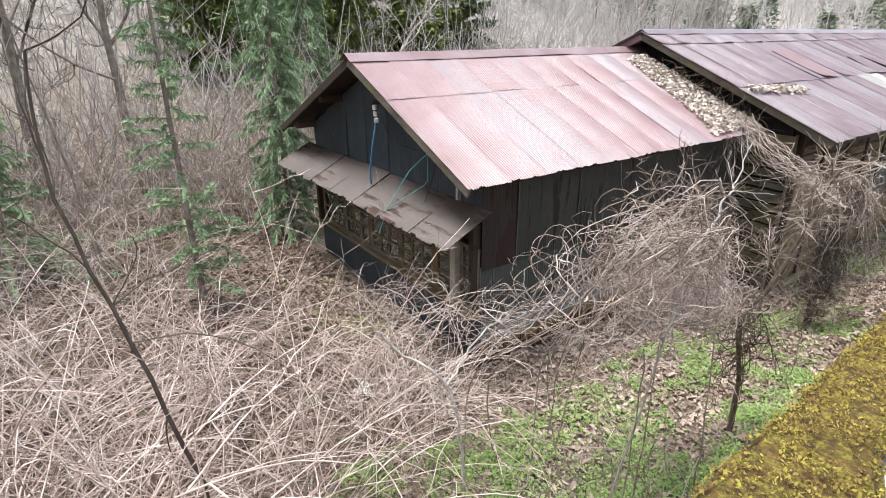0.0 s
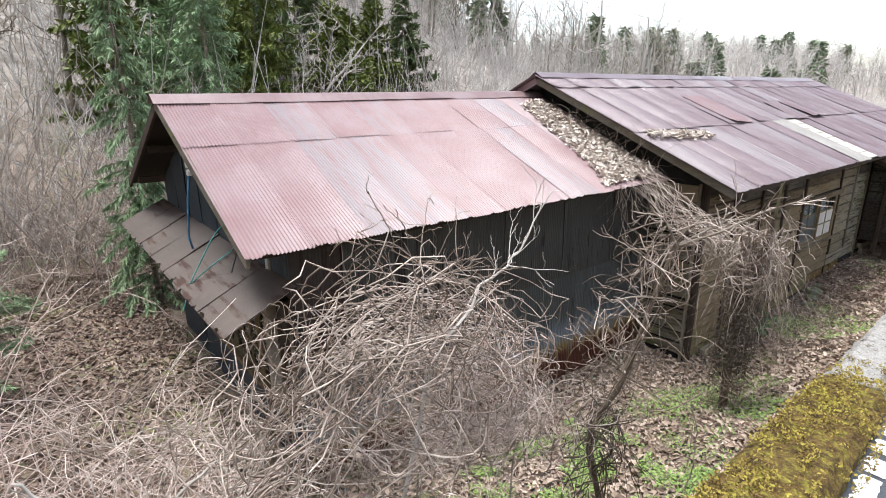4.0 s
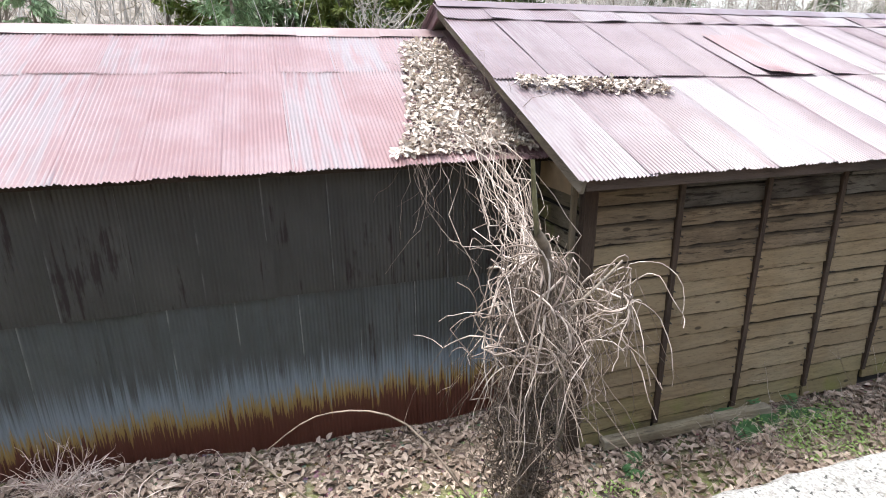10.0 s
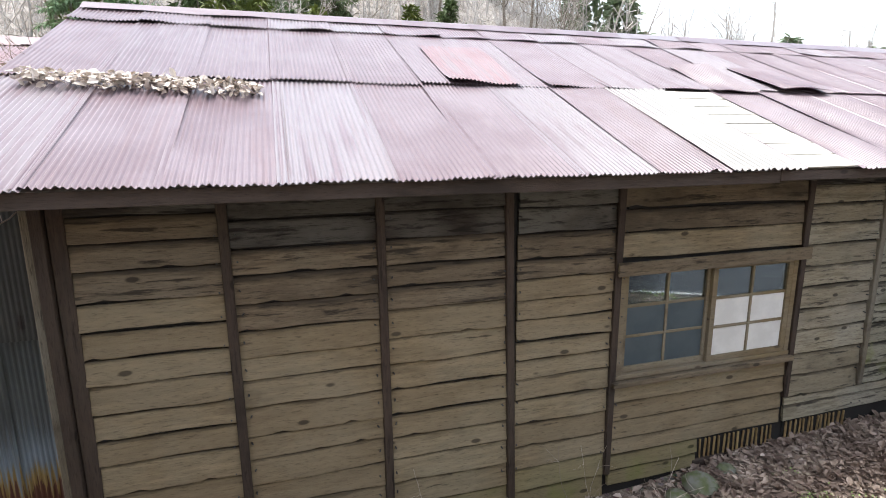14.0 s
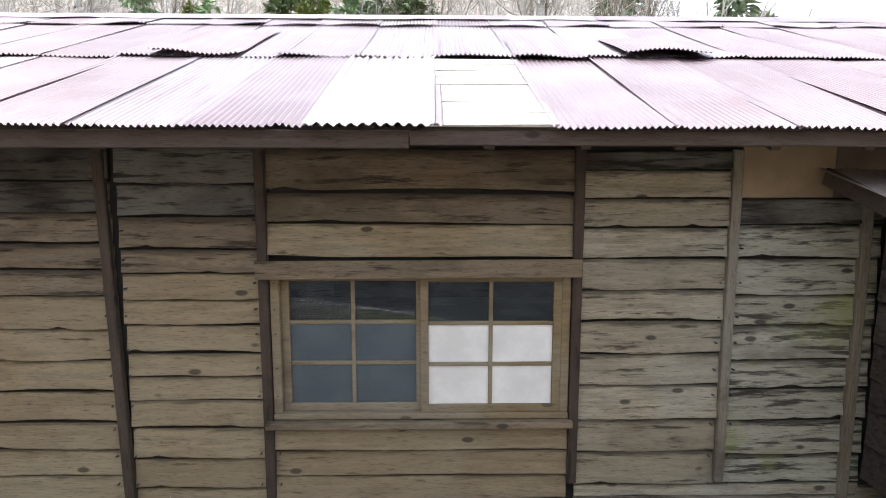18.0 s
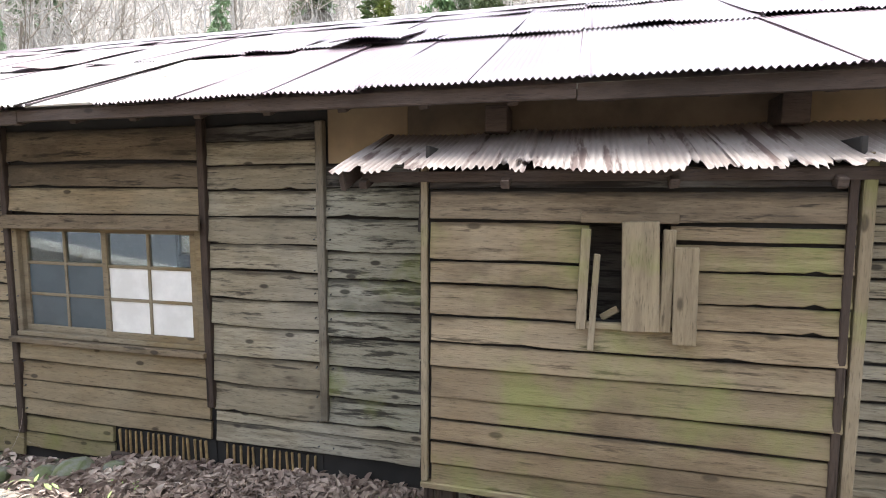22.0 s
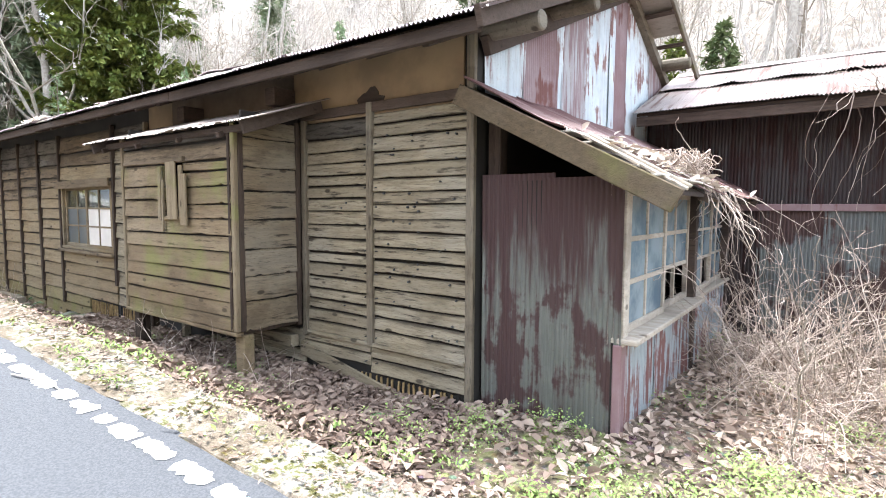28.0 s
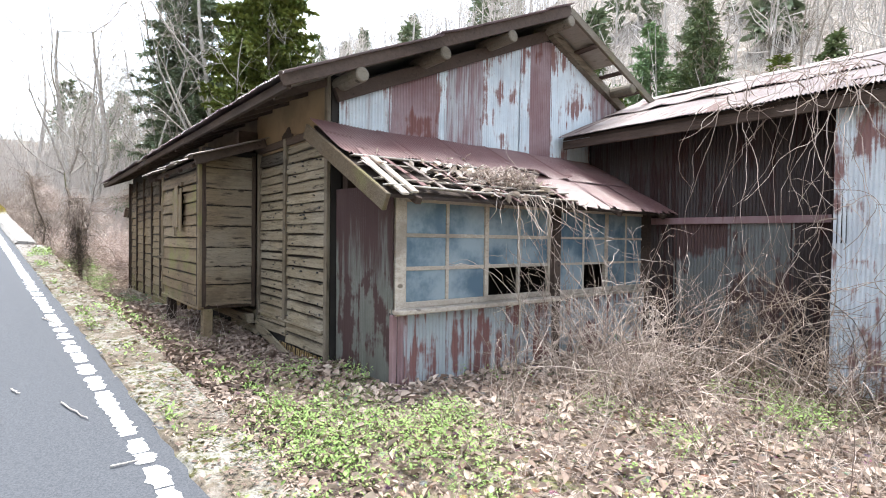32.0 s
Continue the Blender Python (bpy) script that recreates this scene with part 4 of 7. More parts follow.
def build_house():
    rnd = random.Random(8)
    house = thing("timber_house", "old timber-boarded house with a rusted corrugated roof", "house", (14, 6.2, 0))
    # front wall around the window opening
    wx0, wx1, wz0, wz1 = 12.3, 13.97, 0.86, 1.69
    bm = bmesh.new()
    for x0, x1, z0, z1 in ((BX0, wx0, -0.3, 2.6), (wx1, BX1, -0.3, 2.6), (wx0, wx1, -0.3, wz0), (wx0, wx1, wz1, 2.6)):
        g = bmesh.ops.create_cube(bm, size=1.0)
        bmesh.ops.scale(bm, vec=(x1 - x0, 0.1, z1 - z0), verts=g["verts"])
        bmesh.ops.translate(bm, vec=((x0 + x1) / 2, BY + 0.055, (z0 + z1) / 2), verts=g["verts"])
    me = bpy.data.meshes.new("front_wall")
    bm.to_mesh(me)
    bm.free()
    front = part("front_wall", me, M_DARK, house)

    # Top rows darken in colour with soot stain and the eave's shade.
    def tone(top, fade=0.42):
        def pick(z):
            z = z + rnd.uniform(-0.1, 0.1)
            return M_BOARD_DARK if z > top else M_BOARD_DIM if z > top - fade else M_BOARD_LOW if z < 0.2 else M_BOARD
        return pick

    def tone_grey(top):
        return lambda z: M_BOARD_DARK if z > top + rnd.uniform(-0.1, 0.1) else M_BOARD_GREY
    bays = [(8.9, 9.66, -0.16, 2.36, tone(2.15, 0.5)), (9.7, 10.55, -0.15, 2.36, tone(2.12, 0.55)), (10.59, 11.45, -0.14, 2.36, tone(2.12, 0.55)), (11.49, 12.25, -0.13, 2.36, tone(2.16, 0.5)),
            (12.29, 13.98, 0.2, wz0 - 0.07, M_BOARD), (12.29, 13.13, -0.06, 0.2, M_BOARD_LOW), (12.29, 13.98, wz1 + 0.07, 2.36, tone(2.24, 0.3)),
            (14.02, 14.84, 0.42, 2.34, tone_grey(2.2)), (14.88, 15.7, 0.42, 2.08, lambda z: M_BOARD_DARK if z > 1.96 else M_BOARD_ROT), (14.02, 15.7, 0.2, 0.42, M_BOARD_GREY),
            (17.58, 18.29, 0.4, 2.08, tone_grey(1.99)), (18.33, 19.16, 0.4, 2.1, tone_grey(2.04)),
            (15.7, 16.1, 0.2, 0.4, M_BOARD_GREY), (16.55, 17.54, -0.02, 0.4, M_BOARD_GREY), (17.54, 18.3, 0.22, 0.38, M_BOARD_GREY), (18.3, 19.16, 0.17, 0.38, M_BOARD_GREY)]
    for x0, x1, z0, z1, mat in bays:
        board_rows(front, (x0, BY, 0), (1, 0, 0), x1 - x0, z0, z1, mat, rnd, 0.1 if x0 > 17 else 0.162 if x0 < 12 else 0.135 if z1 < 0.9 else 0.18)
    for x, z0, z1, lean in ((9.68, -0.05, 2.38, 0.02), (10.57, -0.05, 2.38, 0.02), (11.44, 0.0, 2.38, 0.06), (12.27, 0.05, 2.38, 0.0), (14.0, 0.43, 2.38, 0.0), (14.86, 0.43, 2.34, 0.0), (15.6, 0.1, 2.1, 0.0), (17.57, 0.35, 2.1, 0.0), (18.31, 0.38, 2.17, 0.0)):
        rod("batten", (x + lean * 0.5, BY - 0.034, z0), (x - lean * 0.5, BY - 0.034, z1), 0.044, 0.055, M_BATTEN_PALE if x > 14.5 else M_BATTEN, front, chamfer=0.006)
    # the corner: a bleached cover strip, a post and a wide flat board
    batten(front, 8.725, BY + 0.03, -0.18, 2.38, 0.05, 0.03, M_BATTEN_PALE, "cover_strip")
    batten(front, 8.795, BY + 0.0, -0.17, 2.4, 0.06, 0.075, name="corner_post")
    batten(front, 8.868, BY - 0.012, -0.16, 2.38, 0.075, 0.03, name="corner_board")
    batten(front, 19.185, BY + 0.0, -0.1, 2.62, 0.06, 0.035, M_BATTEN_PALE, "corner_post")
    # nail heads rusted dark beside the battens, and worm holes in the end bay
    for _ in range(46):
        x, z = rnd.choice((18.0, 18.5, 18.72, 18.95, 19.08)) + rnd.uniform(-0.06, 0.06), rnd.uniform(0.5, 1.95)
        log_beam("nail", (x, BY - 0.02, z), (x, BY - 0.042, z), rnd.uniform(0.005, 0.009), M_BLACK, front)
    for x, top in ((9.68, 2.2), (10.57, 2.2), (11.45, 2.2), (12.27, 2.2), (14.86, 2.1), (18.31, 2.0)):
        z = 0.25
        while z < top:
            for side in (-0.055, 0.055):
                log_beam("nail", (x + side + rnd.uniform(-0.01, 0.01), BY - 0.022, z), (x + side, BY - 0.045, z - 0.002), 0.005, M_BLACK, front)
            z += rnd.uniform(0.14, 0.2)
    # plaster band under the eave with a flaked patch and bracket ends
    block("plaster_band", 17.42, 19.12, BY - 0.012, BY + 0.006, 2.08, 2.62, M_PLASTER, house, "ochre clay plaster band, flaking at its edges", 0.003)
    block("plaster_band", 14.9, 15.42, BY - 0.012, BY + 0.006, 2.08, 2.62, M_PLASTER, house, "", 0.003)
    block("plaster_band", 15.42, 17.42, BY - 0.0125, BY + 0.006, 2.08, 2.62, M_PLASTER_DIM, house, "smoke-darkened clay plaster over the closet", 0.003)
    block("plaster_rail", 15.7, 19.15, BY - 0.045, BY - 0.013, 2.1, 2.17, M_BEAM, house)
    patch = [(math.cos(a) * 0.125 * (1 + 0.2 * math.sin(7 * a)), math.sin(a) * 0.1 * (1 + 0.22 * math.sin(5 * a + 1))) for a in [math.pi * k / 10 for k in range(11)]]
    v = [(18.3 + a, BY - 0.02, 2.17 + b) for a, b in patch] + [(18.3 + a, BY - 0.013, 2.17 + b) for a, b in patch]
    part('flaked_patch', mesh_of('flaked_patch', v, [tuple(range(11)), tuple(reversed(range(11, 22)))] + [(k, k + 1, k + 12, k + 11) for k in range(10)]), M_BEAM, house)
    for x in (15.98, 17.38):
        block("bracket", x - 0.06, x + 0.06, BY - 0.22, BY - 0.013, 2.22, 2.36, M_BEAM, house)
    # ledge strips and vents with bamboo lath along the foot
    block("ledge", 17.5, 19.16, BY - 0.05, BY - 0.0, 0.37, 0.4, M_BOARD_GREY, house)
    for x0, x1, z0, z1 in ((13.15, 14.0, 0.0, 0.17), (14.06, 14.82, 0.0, 0.17), (18.1, 19.1, -0.02, 0.15)):
        # A solid near-black plate stands for the shaded hole behind the laths.
        hole = block("vent", x0, x1, BY - 0.006, BY + 0.003, z0, z1, M_DARK, house, "floor vent with upright bamboo laths")
        x = x0 + 0.03
        while x < x1 - 0.02:
            rod("lath", (x, BY - 0.016, z0), (x + rnd.uniform(-0.01, 0.01), BY - 0.014, z1), 0.016, 0.014, M_BAMBOO, hole)
            x += rnd.uniform(0.042, 0.06)
    block("ground_sill", 13.1, 15.7, BY - 0.035, BY - 0.002, -0.2, -0.005, M_BEAM, house)
    rod("loose_board", (17.5, BY - 0.04, 0.24), (18.7, BY - 0.09, 0.02), 0.02, 0.11, M_BOARD_GREY, house)
    rod("sill_log", (9.1, BY - 0.1, -0.1), (10.9, BY - 0.16, -0.07), 0.09, 0.09, M_BOARD_GREY, house)
    # window
    holder = block("window", wx0, wx1, BY - 0.05, BY + 0.03, wz0 - 0.035, wz0, M_FRAME, house, "wooden sliding window, half frosted, half curtained")
    for x in (wx0 + 0.025, wx1 - 0.025):
        block("jamb", x - 0.025, x + 0.025, BY - 0.04, BY + 0.06, wz0, wz1, M_FRAME, holder)
    block("lintel", wx0, wx1, BY - 0.04, BY + 0.06, wz1 - 0.03, wz1 + 0.02, M_FRAME, holder)

    def left(i, j):
        return M_GLASS if j == 2 else M_FROST
    paned_window("left_sash", house, Vector((wx0 + 0.05, BY + 0.012, wz0)), (1, 0, 0), 0.8, 0.8, 2, 3, M_FRAME, left)
    paned_window("right_sash", house, Vector((wx0 + 0.83, BY - 0.02, wz0)), (1, 0, 0), 0.79, 0.8, 2, 3, M_FRAME, lambda i, j: M_GLASS if j == 2 else M_PAPER)
    rod("window_hood", (wx0 - 0.06, BY - 0.09, wz1 + 0.0), (wx1 + 0.04, BY - 0.1, wz1 + 0.01), 0.02, 0.1, M_BOARD_DIM, house, "tilted board over the window")
    block("sill", wx0 - 0.04, wx1 + 0.02, BY - 0.09, BY + 0.0, wz0 - 0.08, wz0 - 0.04, M_BOARD_DIM, house)
    # other walls: west gable with boards, back wall with a strip of windows
    yr, zr = B_RIDGE
    west = gable_poly("west_wall", BX0, 0.08, [(BY + 0.12, -0.3), (BY + 0.12, 2.55), (yr, zr - 0.15), (8.9, 2.55), (8.9, -0.3)], M_DARK, house)
    board_rows(west, (BX0, AY, 0), (0, -1, 0), AY - BY, -0.1, 2.2, M_BOARD_WEST, rnd, 0.185, tilt=8.0, gap=0.03)
    block("end_plaster", BX0 - 0.03, BX0 - 0.004, 3.5, 4.15, 2.12, 2.34, M_PLASTER, house)
    for x0, x1, z0, z1 in ((BX0, 8.95, -0.3, 2.55), (8.95, 11.6, -0.3, 0.76), (8.95, 11.6, 1.5, 2.55), (11.6, 15.6, -0.3, 1.4), (11.6, 15.6, 1.95, 2.55), (15.6, BX1, -0.3, 2.55)):
        block("back_wall", x0, x1, 8.9, 8.98, z0, z1, M_BOARD_DARK, house)
    for k in range(3):
        paned_window("back_window", house, Vector((8.96 + k * 0.88, 8.94, 0.76)), (1, 0, 0), 0.87, 0.74, 3, 2, M_FRAME, lambda i, j: M_GLASS)
    for k in range(4):
        paned_window("back_window", house, Vector((11.62 + k * 0.995, 8.94, 1.4)), (1, 0, 0), 0.985, 0.55, 4, 2, M_FRAME, lambda i, j: M_GLASS)
    block("floor_boards", BX0 + 0.1, BX1 - 0.1, BY + 0.13, 8.88, 0.3, 0.36, M_BOARD_DARK, house)
    # east gable wall
    east = gable_poly("gable_wall", BX1 - 0.09, 0.08, [(BY + 0.12, -0.3), (BY + 0.12, 2.55), (yr, zr - 0.15), (8.9, 2.6), (8.9, -0.3)], M_DARK, house)
    y = 3.5
    tones = (M_GABLE, M_GABLE_RUST, M_GABLE, M_GABLE_RUST, M_GABLE, M_GABLE, M_GABLE_RUST, M_GABLE, M_GABLE, M_GABLE_RUST)
    wides = (0.5, 0.545, 0.1, 0.48, 0.59, 0.13, 0.385, 0.27, 0.53, 0.85)
    for c, (w, mat) in enumerate(zip(wides, tones)):
        za, zb = (zr - 0.2 - 0.423 * abs(q - yr) for q in (y, y + w))
        foot = 1.95
        sheet("wall_sheet", (BX1 + 0.014 + 0.005 * (c % 2), y, za), (0, 1, 0), (0, 0, 1), w + 0.03, za - foot, mat, east, seed=200 + c, slant=zb - za, level=za - foot, sag=0.006, ragged=0.01)
        y += w
    # roof deck of planks
    roof = gable_poly("roof", BX0 - 0.35, BX1 - BX0 + 0.72, [(B_EAVE[0] + 0.04, B_EAVE[1] - 0.05), (yr, zr - 0.05), (7.0, zr - 0.43), (7.0, zr - 0.4), (yr, zr - 0.022), (B_EAVE[0] + 0.04, B_EAVE[1] - 0.022)], M_PALE, house)
    gable_poly("back_deck", BX0 - 0.35, BX1 - BX0 - 0.1, [(7.004, zr - 0.43), (B_BACK[0], B_BACK[1] - 0.05), (B_BACK[0], B_BACK[1] - 0.022), (7.004, zr - 0.4)], M_PALE, house)
    s = Vector((0, yr - B_EAVE[0], zr - B_EAVE[1]))
    skip = {(2, 9)}
    cover(roof, (BX0 - 0.44, yr, zr), (1, 0, 0), s, 11.24, 0.535, [(0, 0.5), (0.46, 1.54), (1.96, s.length - 1.92)], M_ROOF_B, 21, ragged=0.012, skip=skip, lift=0.006, sag=0.005, edge=0.004)
    sb = Vector((0, yr - B_BACK[0], zr - B_BACK[1]))
    cover(roof, (BX1 - 0.1, yr, zr), (-1, 0, 0), sb, 10.7, 0.82, [(0, 1.8), (1.75, sb.length - 1.7)], M_ROOF_B, 22, lift=0.004)
    ridge_cap(house, BX0 - 0.42, BX1 + 0.2, yr, zr + 0.03, 0.42, M_ROOF_B, 0.14)
    # bare planks where a sheet is gone
    up = s.normalized()
    nrm = Vector((1, 0, 0)).cross(up)
    x0 = BX0 - 0.44 + 9 * 0.535
    for k in range(8):
        d = 2.0 + k * 0.19
        c = Vector((x0 + 0.28, yr, zr)) - up * (d + 0.09) + nrm * -0.006
        m = Matrix((Vector((1, 0, 0)), up, nrm)).transposed().to_4x4()
        m.translation = c
        part("roof_plank", box_mesh("roof_plank", (0.58 + rnd.uniform(-0.03, 0.03), 0.178, 0.014), 0.003, 0.003, k), M_PALE, roof, "", m @ pose(0, 0, 0, 0, 0, rnd.uniform(-1, 1)))
    sheet("zinc_sheet", Vector((x0 - 0.555, yr, zr)) - up * 1.98 + nrm * 0.012, Vector((1, 0, 0)), up, 0.57, s.length - 1.93, M_ZINC_PATCH, roof, "bare zinc patch sheet with coarse waves", seed=76, pitch=0.05, amp=0.009, sag=0.004, ragged=0.01)
    # a curled sheet and slipped pieces near the gap
    sheet("lifted_sheet", Vector((13.75, yr, zr)) - up * 1.3 + nrm * 0.05, Vector((1, 0.02, 0.05)), up + nrm * 0.06, 0.5, 0.75, M_ROOF_B, roof, seed=77, lift=0.03, sag=0.015)
    sheet("slipped_sheet", Vector((14.5, yr, zr)) - up * 1.28 + nrm * 0.045, Vector((1, 0, 0.0)), up, 0.62, 0.75, M_ROOF_B, roof, seed=78, lift=0.03, sag=0.015)
    sheet("slipped_sheet", Vector((11.3, yr, zr)) - up * 0.9 + nrm * 0.03, Vector((1, 0, 0.0)), up + Vector((0.03, 0, 0)), 0.6, 1.1, M_ROOF_A, roof, seed=79, lift=0.03)
    # fascia, rafters, barge boards, purlin ends
    for x0, x1, dz in ((BX0 - 0.34, 13.1, 0.0), (13.1, 16.4, 0.012), (16.4, BX1 + 0.36, 0.0)):
        block("fascia", x0, x1 - 0.003, B_EAVE[0] + 0.035, B_EAVE[0] + 0.07, B_EAVE[1] - 0.1 + dz, B_EAVE[1] - 0.022 + dz * 0.3, M_BEAM, house, wander=0.002)
    x = BX0 - 0.2
    while x < BX1 + 0.3:
        rod("rafter", (x, B_EAVE[0] + 0.08, B_EAVE[1] - 0.075), (x, BY + 0.0, B_EAVE[1] - 0.075 + 0.423 * (BY - B_EAVE[0] - 0.08)), 0.05, 0.06, M_BEAM, house)
        x += 0.44
    rod("barge_board", (BX1 + 0.39, B_EAVE[0] - 0.02, B_EAVE[1] - 0.05), (BX1 + 0.39, yr, zr - 0.04), 0.035, 0.11, M_BEAM, house)
    rod("barge_board", (BX0 - 0.37, B_EAVE[0] + 0.02, B_EAVE[1] - 0.07), (BX0 - 0.37, yr, zr - 0.06), 0.03, 0.1, M_BEAM_Y, house)
    rod("barge_board", (BX0 - 0.37, 8.5, zr - 1.08), (BX0 - 0.37, yr, zr - 0.06), 0.03, 0.1, M_GABLE_RUST, house)
    rod("barge_board", (BX1 + 0.39, 7.95, zr - 0.83), (BX1 + 0.39, yr, zr - 0.04), 0.035, 0.09, M_BEAM_Y, house)
    rod("rake_beam", (BX1 + 0.05, yr + 0.1, zr - 0.17), (BX1 + 0.05, 8.1, zr - 1.03), 0.08, 0.1, M_BEAM_Y, house)
    for k, y in enumerate((3.5, 4.35, 5.2, 6.1)):
        z = zr - 0.16 - 0.423 * abs(y - yr)
        log_beam("purlin", (BX1 - 0.1, y, z), (BX1 + 0.42, y, z), 0.065, M_BEAM_Y, house)
    for y in (6.62, 7.1, 7.5, 7.85):
        z = zr - 0.09 - 0.423 * abs(y - yr)
        rod("open_batten", (BX1 - 0.05, y, z), (BX1 + 0.38, y + rnd.uniform(-0.08, 0.08), z), 0.09, 0.025, M_BEAM, house)
    log_beam("purlin", (BX1 - 0.1, 7.35, zr - 0.66), (BX1 + 0.4, 7.35, zr - 0.66), 0.07, M_BEAM_Y, house)
    rod("tie_rafter", (BX1 + 0.05, 3.45, zr - 0.24 - 0.423 * (yr - 3.45)), (BX1 + 0.05, yr, zr - 0.22), 0.05, 0.12, M_BEAM, house)
    return house


house = build_house()


def build_box_bay():
    """The boarded closet that juts from the house front on two legs."""
    rnd = random.Random(31)
    x0, x1, y0, y1, z0, z1 = 15.71, 17.51, 2.82, BY - 0.05, 0.47, 2.02
    bay = thing("closet_bay", "boarded closet bay on wooden legs, jutting from the house", "bay", ((x0 + x1) / 2, 3.1, 0.05))
    ox0, ox1, oz0, oz1 = 16.47, 16.8, 1.33, 1.77
    front = [block("front_panel", a, b, y0 + 0.001, y0 + 0.031, c, d, M_DARK, bay, chamfer=0) for a, b, c, d in ((x0, x1, z0, oz0), (x0, ox0, oz0, oz1), (ox1, x1, oz0, oz1), (x0, x1, oz1, z1))][0]

    # Top rows again take stain and canopy shade from darker board colours.
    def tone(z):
        return M_BOARD_DARK if z > 1.93 else M_BOARD_DIM if z > 1.8 else M_BOARD_BOX
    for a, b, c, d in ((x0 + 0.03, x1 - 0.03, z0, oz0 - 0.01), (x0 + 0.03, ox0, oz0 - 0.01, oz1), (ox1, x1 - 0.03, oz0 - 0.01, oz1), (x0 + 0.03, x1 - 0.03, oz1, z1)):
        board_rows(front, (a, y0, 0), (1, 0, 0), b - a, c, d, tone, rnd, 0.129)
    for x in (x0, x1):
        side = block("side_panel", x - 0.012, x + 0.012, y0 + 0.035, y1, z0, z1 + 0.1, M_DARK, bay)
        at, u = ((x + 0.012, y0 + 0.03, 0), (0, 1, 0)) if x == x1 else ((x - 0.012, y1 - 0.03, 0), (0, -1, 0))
        # Dark boards on the left side stand in for its shaded open gap.
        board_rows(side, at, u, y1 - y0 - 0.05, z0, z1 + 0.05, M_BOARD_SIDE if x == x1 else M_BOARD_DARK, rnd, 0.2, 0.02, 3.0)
    block("floor_panel", x0, x1, y0, y1, z0 - 0.03, z0, M_BATTEN, bay)
    block("bottom_rail", x0 - 0.02, x1 + 0.02, y0 - 0.04, y0 + 0.02, z0 - 0.035, z0 - 0.005, M_BOARD_BOX, bay)
    for x, top in ((x0 + 0.0, z1), (x1, z1)):
        batten(bay, x, y0 - 0.0, z0, top, 0.032 if x < 16 else 0.045, 0.04, M_PLANK_UP, "corner_trim")
    batten(bay, x1 - 0.052, y0 - 0.01, z0, z1, 0.03, 0.03, M_BATTEN, "corner_trim")
    batten(bay, x1 + 0.02, y0 + 0.04, z0, z1, 0.03, 0.045, M_BATTEN, "corner_trim")
    block("side_post", x0 - 0.075, x0 - 0.014, 3.02, 3.09, z0 - 0.25, z1 + 0.06, M_BATTEN, bay, chamfer=0.008)
    block("side_post", x1 + 0.016, x1 + 0.055, y1 - 0.06, y1 - 0.02, z0 - 0.03, z1 + 0.06, M_BATTEN, bay, chamfer=0.006)
    # timber and offcuts under the floor, against the house foot
    for nm, a, b, w, d in (("under_beam", (15.75, 3.33, 0.3), (17.5, 3.33, 0.3), 0.08, 0.1), ("under_prop", (15.8, 3.3, -0.12), (15.8, 3.3, 0.25), 0.07, 0.05), ("under_prop", (15.9, 3.25, -0.1), (16.22, 3.25, 0.02), 0.05, 0.12),
                           ("under_prop", (16.2, 3.24, -0.1), (16.28, 3.26, 0.16), 0.05, 0.06), ("under_prop", (16.38, 3.28, -0.1), (16.38, 3.28, 0.2), 0.05, 0.08), ("under_prop", (16.5, 3.28, -0.1), (16.5, 3.28, 0.18), 0.05, 0.05)):
        rod(nm, a, b, w, d, M_BOARD_GREY, bay)
    for x in (x0 + 0.09, x1 - 0.03):
        block("leg", x - 0.055, x + 0.055, y0 + 0.01, y0 + 0.11, -0.12, z0 - 0.03, M_BATTEN if x < 16 else M_BOARD_BOX, bay, chamfer=0.01)
    # the little opening: an inner lining, a broken frame and planks nailed over it
    block("inner_lining", ox0 - 0.1, ox1 + 0.1, y0 + 0.2, y0 + 0.22, oz0 - 0.1, oz1 + 0.1, M_BOARD_DARK, bay)
    for nm, a, b, w in (("frame_stile", (16.44, 1.29), (16.455, 1.74), 0.042), ("split_stile", (16.485, 1.2), (16.505, 1.63), 0.03), ("nailed_plank", (16.69, 1.3), (16.675, 1.775), 0.15),
                        ("frame_stile", (16.79, 1.3), (16.795, 1.74), 0.05), ("nailed_plank", (16.865, 1.255), (16.862, 1.67), 0.095)):
        rod(nm, (a[0], y0 - (0.068 if nm == "nailed_plank" else 0.05), a[1]), (b[0], y0 - (0.068 if nm == "nailed_plank" else 0.05), b[1]), 0.018, w, M_PLANK_UP, bay)
    block("opening_head", 16.43, 16.83, y0 - 0.055, y0 - 0.02, 1.765, 1.81, M_BOARD_DIM, bay)
    block("opening_sill", 16.46, 16.8, y0 - 0.05, y0 - 0.015, 1.295, 1.325, M_BOARD_BOX, bay)
    rod("broken_lath", (16.53, y0 + 0.01, 1.335), (16.6, y0 - 0.005, 1.385), 0.012, 0.03, M_BOARD_BOX, bay)
    # canopy
    up = Vector((0, 0.78, 0.26))
    deck = rod("canopy", (15.34, 3.05, 2.075), (17.82, 3.05, 2.075), 0.012, 0.012, M_BEAM, bay, "bleached corrugated canopy with a ragged edge")
    cover(deck, (15.3, BY - 0.04, 2.24), (1, 0, 0), up, 2.55, 0.85, [(0, up.length)], M_BOX_ROOF, 33, ragged=0.1, lift=0.01, sag=0.008)
    for x in (15.42, 16.1, 16.8, 17.4):
        rod("canopy_rafter", (x, BY - 0.05, 2.165), (x, 2.74, 1.93), 0.04, 0.04, M_BEAM, bay)
